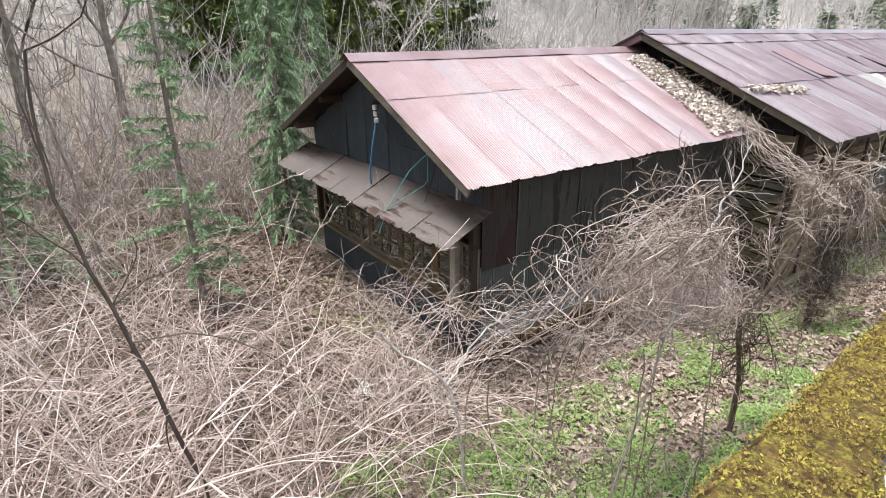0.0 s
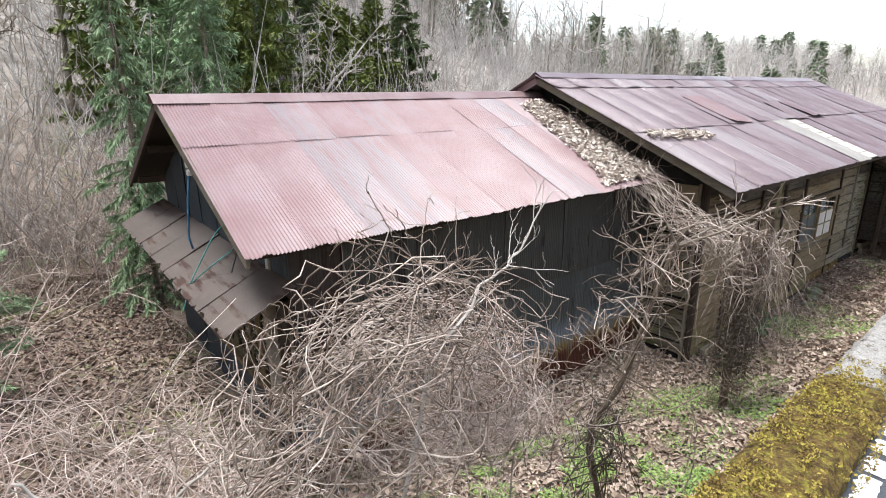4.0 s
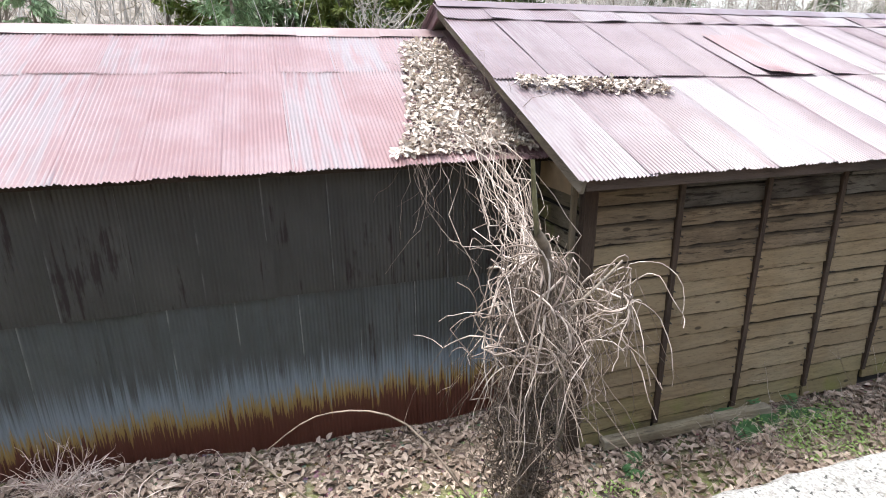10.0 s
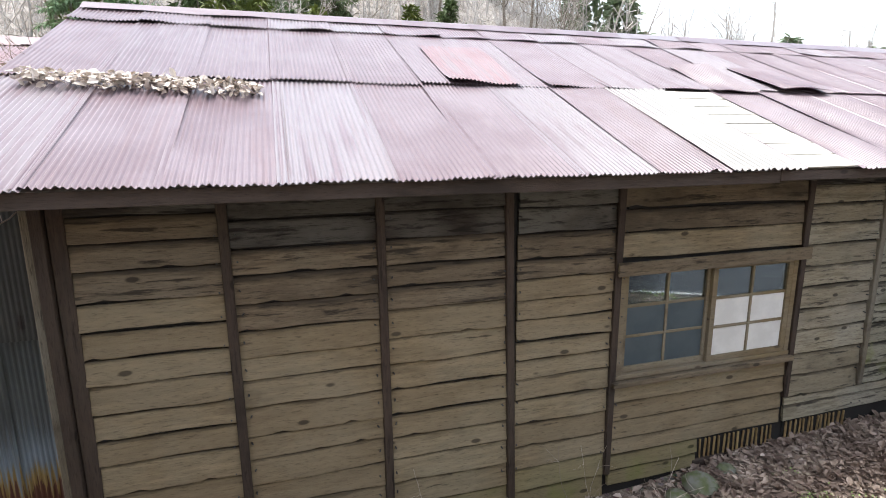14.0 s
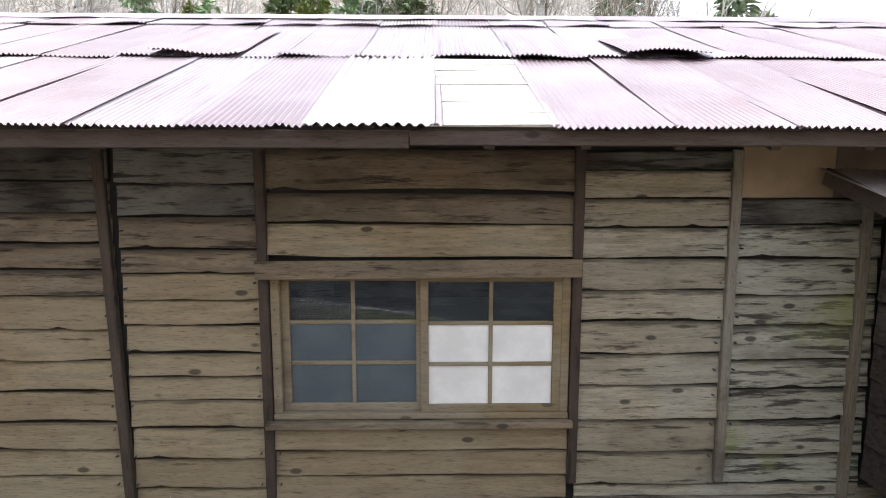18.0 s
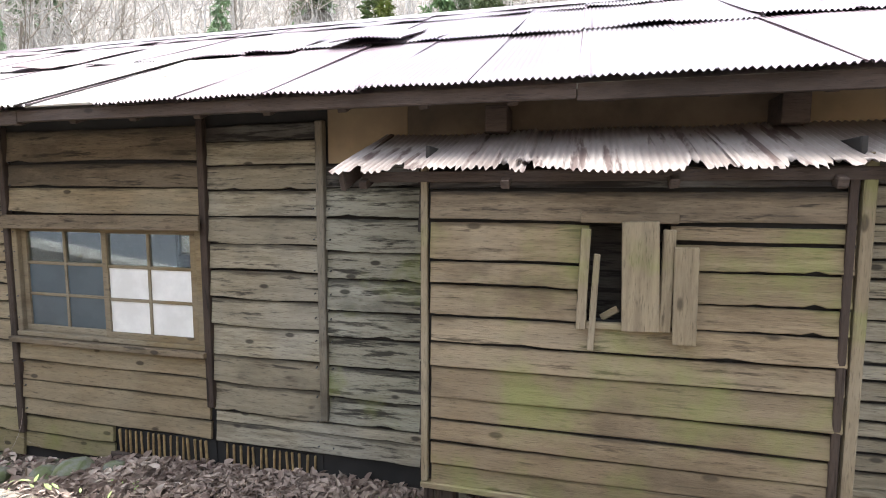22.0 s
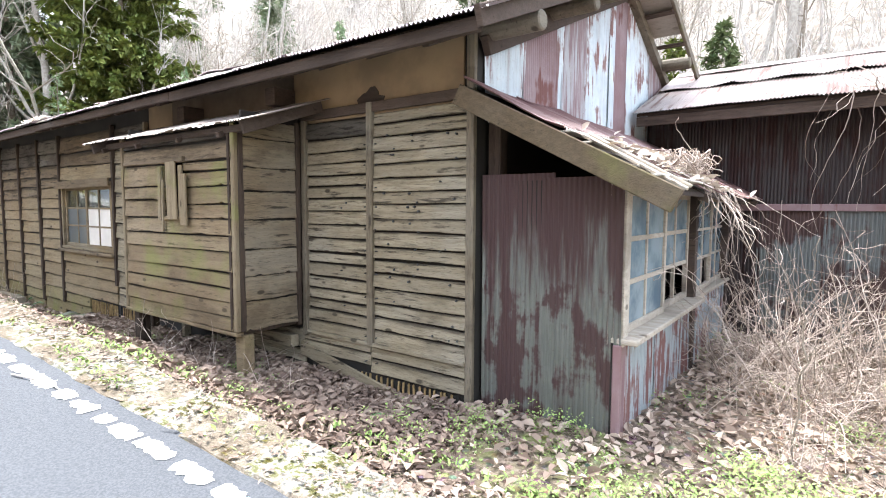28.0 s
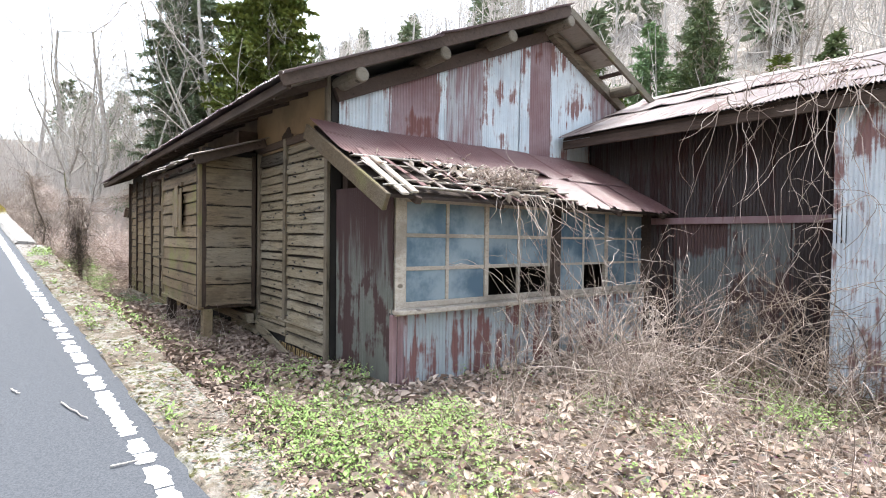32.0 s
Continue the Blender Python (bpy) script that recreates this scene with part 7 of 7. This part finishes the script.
# ---- leaves ----
def roof_leaves():
    rnd = np.random.RandomState(65)
    n = 3600
    u = rnd.rand(n)
    y = 4.0 + 2.0 * u ** 1.4
    half = 0.5 * (1 - 0.72 * u ** 0.8) + 0.08
    x = 8.32 + rnd.uniform(-1.55, 0.62, n) * half
    z = A_RIDGE[1] - 0.453 * np.abs(y - A_RIDGE[0]) + 0.02 + rnd.uniform(0, 0.09, n) * np.exp(-((x - 8.3) / 0.4) ** 2)
    s = rnd.uniform(0.03, 0.085, n)
    me = leaf_mesh("leaf_pile", np.stack([x, y, z], -1), rnd.normal(0, 1, (n, 3)) * [1, 1, 0.5], rnd.normal(0, 0.5, (n, 3)) + [0, -0.3, 1], s, s * rnd.uniform(0.45, 0.7, n))
    tagged(part("leaf_pile", me, M_LEAF_PALE), "bleached dead leaves drifted in the roof valley", "leaves", kind="stuff")
    n = 700
    x = 8.55 + 1.35 * rnd.rand(n)
    y = 4.22 - (x - 8.55) * 0.12 - rnd.rand(n) ** 2 * 0.16 - 0.02
    z = B_RIDGE[1] - 0.423 * (B_RIDGE[0] - y) + 0.02 + rnd.uniform(0, 0.05, n)
    s = rnd.uniform(0.03, 0.075, n)
    me = leaf_mesh("leaf_pile", np.stack([x, y, z], -1), rnd.normal(0, 1, (n, 3)) * [1, 1, 0.4], rnd.normal(0, 0.5, (n, 3)) + [0, -0.3, 1], s, s * 0.6)
    tagged(part("leaf_pile", me, M_LEAF_PALE), "dead leaves caught on a lap of the roof", "leaves", kind="stuff")
    v = thing("roof_vines", "dry vines creeping up the valley between the roofs", "vines", (8.4, 4.8, 2.9))
    paths, radii = [], []
    for k in range(130):
        y0 = rnd.uniform(3.95, 5.6)
        p = wander_path(rnd, (8.35 + rnd.normal(0, 0.12), y0, A_RIDGE[1] - 0.453 * abs(y0 - A_RIDGE[0]) + 0.05), (rnd.normal(0, 0.6), rnd.normal(0, 0.8), 0.5), rnd.uniform(0.3, 0.8), 9, 0.4, 0.05)
        paths.append(p)
        radii.append((rnd.uniform(0.002, 0.0045), 0.0013))
    tagged(part("stem_tangle", tubes("stem_tangle", paths, radii, 3), M_STEM_BROWN, v), kind="stuff")


roof_leaves()


def open_yard(x, y):
    """Where the yard lies open: not under the buildings."""
    return np.where(x < 3.3, 12.0, np.where(x < 8.75, 4.15, np.where(x < 19.2, 3.38, np.where(x < 20.15, 3.42, 6.85)))) > y


litter("leaf_litter", 40000, (-3, 14), (0.6, 4.3), (0.035, 0.1), M_LEAF, "fallen brown and tan leaves covering the ground", 61, lambda x, y, r: open_yard(x, y) & ~((x > 0.3) & (x < 3.6) & (y > 1.5) & (y < 3.8) & (r < 0.62)) & (r > 0.45 * (clump_noise(x, y) > 0.62)))
litter("leaf_litter", 26000, (-4, 4), (4.0, 12), (0.05, 0.1), M_LEAF_BROWN, "brown leaf litter under the young cedars", 66, lambda x, y, r: open_yard(x, y))
litter("leaf_litter", 42000, (13, 19.5), (1.9, 3.6), (0.03, 0.085), M_LEAF_BROWN, "brown fallen leaves along the house foot", 62, lambda x, y, r: open_yard(x, y) & (r > 0.75 * (y < edge_y(x) + 0.4)))
litter("leaf_litter", 20000, (19.3, 25), (2.0, 6.8), (0.03, 0.09), M_LEAF, "scattered leaves among weeds beside the porch", 67, lambda x, y, r: open_yard(x, y) & (r > 0.35))
litter("leaf_litter", 2600, (12, 25), (1.2, 3.0), (0.02, 0.06), M_LEAF, "dry bits scattered on the road's edge", 68, lambda x, y, r: (y < edge_y(x) + 0.2))
weeds("weed_patch", 80000, (1, 12.5), (1.0, 3.2), (0.014, 0.036), M_WEED, "fresh green weeds among fallen leaves", 63, lambda x, y, r: (clump_noise(x, y) > 0.55 + 0.35 * r) & open_yard(x, y))
weeds("weed_patch", 80000, (13.5, 20.5), (1.7, 3.3), (0.008, 0.022), M_WEED, "bright green weeds on the verge", 64, lambda x, y, r: (clump_noise(x, y, 1.3, 2) > 0.72 + 0.35 * r) & open_yard(x, y), tall=0.07)
weeds("weed_patch", 260000, (18.6, 25), (1.9, 6.5), (0.009, 0.022), M_WEED, "lush green weeds beside the porch", 69, lambda x, y, r: (clump_noise(x, y, 1.7, 4) + 0.3 * np.exp(-((x - 20.9) / 0.8) ** 2 - ((y - 3.0) / 0.55) ** 2) > 0.6 + 0.42 * r) & open_yard(x, y), tall=0.12)


def verge_cover():
    """Dry bits, leaves and tufts lying on the road's mossy edge."""
    rnd = np.random.RandomState(97)
    n = 26000
    x = rnd.uniform(11.5, 27, n)
    o = rnd.uniform(-0.3, 0.35, n)
    ok = rnd.rand(n) < 0.25 + 0.75 * np.clip((o + 0.3) / 0.45, 0, 1) * (clump_noise(x, o * 3, 1.0, 5) > 0.35)
    x, o = x[ok], o[ok]
    n = len(x)
    y = edge_y(x) + o
    z = np.where(o < 0.1, road_z(x) + 0.016, ground_z(x, y)) + rnd.uniform(0.002, 0.02, n)
    a = rnd.uniform(0, 6.28, n)
    s = rnd.uniform(0.01, 0.045, n)
    me = leaf_mesh("verge_litter", np.stack([x, y, z], -1), np.stack([np.cos(a), np.sin(a), rnd.normal(0, 0.2, n)], -1), rnd.normal(0, 0.3, (n, 3)) + [0, 0, 1], s, s * rnd.uniform(0.15, 0.55, n))
    tagged(part("verge_litter", me, M_LEAF_BROWN), "dry leaf bits and straw on the road's edge", "litter", kind="stuff")
    n = 26000
    x = rnd.uniform(12.5, 26, n)
    o = rnd.uniform(-0.24, 0.5, n)
    ok = clump_noise(x, o * 2.5, 1.5, 7) > 0.58 + 0.35 * rnd.rand(n)
    x, o = x[ok], o[ok]
    n = len(x)
    y = edge_y(x) + o
    z = np.where(o < 0.1, road_z(x) + 0.012, ground_z(x, y)) + rnd.uniform(0, 0.05, n)
    a = rnd.uniform(0, 6.28, n)
    s = rnd.uniform(0.014, 0.045, n)
    me = leaf_mesh("verge_tufts", np.stack([x, y, z], -1), np.stack([np.cos(a), np.sin(a), rnd.uniform(0.2, 1.2, n)], -1), rnd.normal(0, 0.3, (n, 3)) + [0, 0, 1], s, s * rnd.uniform(0.2, 0.6, n), 0.15)
    tagged(part("verge_tufts", me, M_WEED), "small green tufts on the road's edge", "weeds", kind="stuff")



def kerb_moss():
    """Cushions of moss standing up from the kerb's top and its road side."""
    rnd = np.random.RandomState(98)
    n = 30000
    x, o = rnd.uniform(-1.0, 6.4, n), rnd.uniform(-0.44, 0.02, n)
    ok = clump_noise(x * 2.2, o * 7, 1.6, 3) + rnd.normal(0, 0.12, n) > 0.42
    x, o = x[ok], o[ok]
    n = len(x)
    lump = np.clip(clump_noise(x * 3, o * 9, 1.9, 1), 0, 1)
    z = road_z(x) + 0.07 + 0.055 * smooth((6.0 - x) / 0.3) - 0.05 + 0.06 * lump * smooth((0.06 - np.abs(o + 0.2) + 0.2) / 0.1)
    a = rnd.uniform(0, 6.28, n)
    s = rnd.uniform(0.008, 0.022, n)
    me = leaf_mesh("moss_cushion", np.stack([x, edge_y(x) + o, z + rnd.uniform(0.03, 0.05, n)], -1), np.stack([np.cos(a), np.sin(a), rnd.uniform(0.1, 1.6, n)], -1), rnd.normal(0, 0.4, (n, 3)) + [0, 0, 1], s, s * rnd.uniform(0.3, 0.7, n), 0.15)
    tagged(part("moss_cushion", me, M_MOSS), "yellow-brown moss cushions on the kerb", "moss", kind="stuff")


verge_cover()
kerb_moss()
weeds("weed_patch", 90000, (1.2, 6.5), (1.3, 3.4), (0.014, 0.036), M_WEED, "patch of bright young weeds below the kerb", 70, lambda x, y, r: clump_noise(x, y, 2.3, 1) > 0.46 + 0.42 * r, tall=0.08)


def fern(at, size, seed):
    rnd = np.random.RandomState(seed)
    g = float(ground_z(*at))
    plant = thing("fern", "small green fern at the foot of the wall", "fern", (at[0], at[1], g), "ferns by the wall")
    for k in range(6):
        a = rnd.uniform(0, 6.28)
        p = wander_path(rnd, (at[0], at[1], g), (np.cos(a) * 0.8, np.sin(a) * 0.8 - 0.2, 1.0), size * rnd.uniform(0.7, 1.1), 12, 0.05, 0.17)
        d = np.gradient(p, axis=0)
        pos, way, ln = [], [], []
        for i in range(2, 13):
            for sgn in (-1, 1):
                side = np.cross(d[i], (0, 0, 1.0))
                side /= np.linalg.norm(side) + 1e-9
                pos.append(p[i])
                way.append(side * sgn + d[i] / (np.linalg.norm(d[i]) + 1e-9) * 0.4)
                ln.append(size * 0.28 * np.sin(np.pi * (i / 13.0)) + 0.01)
        ln = np.array(ln)
        frond = part("frond", leaf_mesh("frond", np.array(pos), np.array(way), np.tile([0, 0, 1.0], (len(pos), 1)), ln, ln * 0.28, 0.1), M_FERN, plant)


for k, at in enumerate(((10.45, 3.2), (10.85, 3.3), (11.25, 3.25), (9.3, 3.05), (18.9, 2.95))):
    fern(at, (0.3, 0.34, 0.36, 0.25, 0.2)[k], 95 + k)

# ---- woods ----
conifer("young_cedar", "slender young cedar with thin lower limbs", (1.05, 7.1), 5.4, 0.85, 71, M_NEEDLE_LIGHT, 1.0, 0.1, 0.3, 0.08, gaps=0.3, per=260, limb=24, slim=0.16)
conifer("young_cypress", "feathery light green young cypress", (3.3, 10.0), 6.0, 0.95, 72, M_NEEDLE_LIGHT, 1.0, 0.05, 0.7, 0.13, per=170, limb=34, slim=0.14)
conifer("young_cypress", "dense green cypress beyond the shed", (5.8, 14.6), 7.5, 1.3, 73, M_NEEDLE_LIGHT, 1.0, 0.05, 0.6, 0.16, per=110, limb=30, slim=0.16)
conifer("young_cypress", "dark cypress at the wood's edge", (-1.0, 9.4), 3.0, 1.1, 74, M_NEEDLE_LIGHT, 1.0, 0.03, 0.5, 0.1, per=190, limb=34, slim=0.16)
conifer("tall_cedar", "tall dark cedar beyond the house", (-11, 9.0), 26, 3.6, 75, M_NEEDLE_GREY, 1.0, 0.06, 0.3, 0.34, per=105, limb=19)
conifer("tall_cedar", "tall full green cedar on the slope", (-6.5, 12.2), 23, 4.4, 76, M_BROAD, 1.0, 0.05, 0.2, 0.34, per=100, limb=20, slim=0.4)
conifer("tall_cedar", "green cedar on the hillside", (12.3, 24), 8, 2.2, 77, M_NEEDLE, 1.0, 0.08, 0.25, 0.26, per=70, limb=22)
conifer("tall_cedar", "soft green cedar behind the shed", (6.2, 18), 6.5, 2.6, 78, M_NEEDLE_LIGHT, 1.0, 0.03, 0.25, 0.26, per=70, limb=22)
conifer("tall_cedar", "yellowish evergreen on the slope", (11.5, 19.0), 5.0, 1.9, 79, M_BROAD, 1.0, 0.03, 0.1, 0.24, per=70, limb=22, slim=0.4)
conifer("tall_cedar", "olive evergreen on the slope", (9.0, 20), 7.5, 2.6, 80, M_BROAD, 1.0, 0.03, 0.2, 0.26, per=70, limb=22)

for k, (label, at, h, w, mat) in enumerate((("olive evergreen crowding behind the shed", (4.6, 20.5), 6.0, 2.4, M_BROAD), ("dark evergreen behind the shed", (7.6, 22.5), 7.5, 2.8, M_NEEDLE), ("green evergreen on the slope above the shed", (9.9, 24), 7.0, 2.6, M_NEEDLE_LIGHT),
                                        ("yellow-green evergreen shrub on the slope", (12.9, 20.5), 4.2, 1.7, M_BROAD), ("yellow-green rounded evergreen above the annex", (15.6, 23), 4.8, 2.0, M_BROAD), ("dark green evergreen above the annex", (17.3, 23), 5.0, 1.7, M_NEEDLE), ("tall grey-green cedar above the house", (9.8, 28.3), 8.5, 1.8, M_NEEDLE_GREY))):
    conifer("tall_cedar", label, at, h, w, 180 + k, mat, 1.0, 0.03, 0.2, 0.26, per=60, limb=20, slim=0.34)

GREY_TREE = "bare grey deciduous tree with fine branches"
kinds = [bare_tree("bare_tree", GREY_TREE, at, h, r, 100 + k, mat, lean, 5, 0.55, 0.009, "bare trees of the wood") for k, (at, h, r, mat, lean) in enumerate((
    ((-0.7, 13.4), 6.5, 0.11, M_BARK, (0.25, 0)), ((7.5, 15.0), 5.5, 0.07, M_BARK_PALE, (0.3, -0.1)), ((-14, 4.5), 12, 0.2, M_BARK_PALE, (0.1, 0)), ((-3.5, 12.0), 9, 0.1, M_BARK_PALE, (0.05, 0)), ((-9.0, 14.5), 5.0, 0.07, M_BARK_PALE, (-0.1, 0))))]
wood_rnd = random.Random(120)
for k in range(110):
    x = wood_rnd.uniform(-42, 60)
    y = wood_rnd.uniform(13.5, 34)
    if 2 < x < 60:
        y = max(y, 21.0 if x < 13 else 31.0)
    src = kinds[wood_rnd.randrange(5)]
    z = float(ground_z(x, y)) - 0.1
    m = Matrix.LocRotScale((x, y, z), Euler((0, 0, wood_rnd.uniform(0, 6.28))), None)
    tree = copy_thing(src, m)
    tree.scale = [wood_rnd.uniform(0.55, 1.1)] * 3

for k in range(40):
    x, y = wood_rnd.uniform(-15, 42), wood_rnd.uniform(-24, -9)
    tree = copy_thing(kinds[wood_rnd.randrange(5)], Matrix.LocRotScale((x, y, float(ground_z(x, y)) - 0.1), Euler((0, 0, wood_rnd.uniform(0, 6.28))), None))
    tree.scale = [wood_rnd.uniform(0.7, 1.1)] * 3

for k in range(36):
    x, y = wood_rnd.uniform(-42, -7), wood_rnd.uniform(2.5, 12)
    tree = copy_thing(kinds[wood_rnd.choice((0, 2, 3, 3))], Matrix.LocRotScale((x, y, float(ground_z(x, y)) - 0.1), Euler((0, 0, wood_rnd.uniform(0, 6.28))), None))
    tree.scale = [wood_rnd.uniform(0.7, 1.2)] * 3


def slope_brush():
    """Twiggy scrub over the near slope."""
    rnd = np.random.RandomState(131)
    paths, radii = [], []
    for _ in range(26000):
        x = rnd.uniform(-45, 75)
        y = 12.5 + 40 * rnd.rand() ** 1.5
        h = rnd.uniform(0.8, 2.6)
        b = np.array([x, y, float(ground_z(x, y)) - 0.1])
        d = rnd.normal(0, 0.45, 3) + [0, 0, 1]
        paths.append(np.array([b, b + d * h * 0.5 + rnd.normal(0, 0.12, 3), b + d * h + rnd.normal(0, 0.3, 3)]))
        r = 0.006 + 0.00035 * y
        radii.append((r * 1.5, r * 0.7))
    tagged(part("slope_brush", tubes("slope_brush", paths, radii, 3), M_FAR_TWIG), "pale leafless scrub covering the slope", "scrub", kind="stuff")


def road_brush():
    """Tall scrub that closes the view up the road."""
    rnd = np.random.RandomState(132)
    paths, radii = [], []
    for _ in range(7000):
        x = rnd.uniform(-60, -9)
        y = float(edge_y(x)) + 0.6 + 13 * rnd.rand()
        h = rnd.uniform(1.5, 5.0)
        b = np.array([x, y, float(ground_z(x, y)) - 0.1])
        d = rnd.normal(0, 0.3, 3) + [0, 0, 1]
        paths.append(np.array([b, b + d * h * 0.5 + rnd.normal(0, 0.15, 3), b + d * h + rnd.normal(0, 0.35, 3)]))
        radii.append((0.014, 0.007))
    tagged(part("road_brush", tubes("road_brush", paths, radii, 3), M_FAR_TWIG), "pale leafless scrub beside the road uphill", "scrub", kind="stuff")


def small_things():
    """Twigs on the road, stones at the wall, a scrap on the ground."""
    rnd = np.random.RandomState(133)
    for pts in (((19.46, 1.54), (19.64, 1.6), (19.78, 1.65)), ((17.26, 1.5), (17.5, 1.6), (17.73, 1.62)), ((19.1, 1.3), (19.21, 1.34)), ((20.41, 1.69), (20.4, 1.81))):
        p = curve_path([(x, y, float(road_z(x)) + 0.012) for x, y in pts], 9, 3, 0.004)
        p[:, 2] = road_z(p[:, 0]) + 0.012
        tagged(part("fallen_twig", tubes("fallen_twig", [p], [(0.006, 0.003)], 6), M_BARK_PALE), "pale dry twig lying on the asphalt", "twig")
    for k, (x, y, r) in enumerate(((12.75, 3.15, 0.1), (13.0, 3.2, 0.13), (13.3, 3.22, 0.08), (12.4, 3.1, 0.09), (1.5, 4.5, 0.1))):
        bm = bmesh.new()
        bmesh.ops.create_icosphere(bm, subdivisions=2, radius=r)
        for v in bm.verts:
            v.co *= 1 + 0.35 * (noise.noise(v.co * 6 + Vector((k * 3.0, 0, 0))))
            v.co.z *= 0.65
        me = bpy.data.meshes.new("stone")
        bm.to_mesh(me)
        bm.free()
        tagged(part("stone", me, M_STONE, None, "", Matrix.Translation((x, y, float(ground_z(x, y)) + r * 0.25))), "mossy grey fieldstone half sunk in leaves", "stone")
    me = corrugated("scrap", 0.24, 0.16, 8, pitch=0.13, amp=0.012, rows=4, sag=0.02, ragged=0.03)
    tagged(part("scrap", me, M_WHITE, None, "", pose(1.85, 4.3, float(ground_z(1.9, 4.3)) + 0.14, 12, 8, 35)), "crumpled white plastic scrap on the ground", "litter")


def far_woods():
    """Bare woods and cedars on the far slopes, too many to count."""
    rnd = np.random.RandomState(130)
    paths, radii = [], []
    for k in range(1850):
        x, y = (rnd.uniform(-110, 190), rnd.uniform(30, 95)) if k < 1500 else (rnd.uniform(-110, -26), rnd.uniform(-45, 32))
        if abs(y + 2) < 6 and k >= 1500:
            continue
        g = float(ground_z(x, y))
        h = rnd.uniform(4.5, 9)
        base = np.array([x, y, g - 0.2])
        paths.append(np.array([base, base + [rnd.normal(0, 0.3), 0, h * 0.5], base + [rnd.normal(0, 0.6), rnd.normal(0, 0.6), h]]))
        radii.append((0.1, 0.03))
        for _ in range(16):
            k = rnd.uniform(0.3, 0.95)
            p = base + [0, 0, h * k]
            d = rnd.normal(0, 1, 3) + [0, 0, 1.1]
            d = d / np.linalg.norm(d) * h * 0.35 * rnd.uniform(0.5, 1.2)
            paths.append(np.array([p, p + d * 0.5 + rnd.normal(0, 0.15, 3), p + d]))
            radii.append((0.04, 0.018))
    tagged(part("far_woods", tubes("far_woods", paths, radii, 3), M_FAR_TWIG), "bare grey-brown woods on the far hillside", "woods", kind="stuff")
    pos, way, up, ln = [], [], [], []
    for k in range(150):
        x, y = (rnd.uniform(-90, 170), rnd.uniform(32, 95)) if k < 110 else (rnd.uniform(-100, -34), rnd.uniform(6, 34))
        g, h = float(ground_z(x, y)), rnd.uniform(4, 9)
        n = 420
        k = rnd.rand(n) ** 0.8
        a = rnd.uniform(0, 6.28, n)
        r = (1 - k) * h * 0.22 * rnd.uniform(0.5, 1.1, n) + 0.1
        pos.append(np.stack([x + r * np.cos(a), y + r * np.sin(a), g + 0.6 + k * h], -1))
        way.append(np.stack([np.cos(a), np.sin(a), rnd.normal(-0.2, 0.5, n)], -1))
        up.append(np.tile([0, 0, 1.0], (n, 1)) + rnd.normal(0, 0.4, (n, 3)))
        ln.append(rnd.uniform(0.6, 1.3, n))
    ln = np.concatenate(ln)
    tagged(part("far_cedars", leaf_mesh("far_cedars", np.concatenate(pos), np.concatenate(way), np.concatenate(up), ln, ln * 0.4, 0.25), M_NEEDLE_GREY), "grey-green cedars scattered over the far hillside", "woods", kind="stuff")


slope_brush()
road_brush()
small_things()
far_woods()
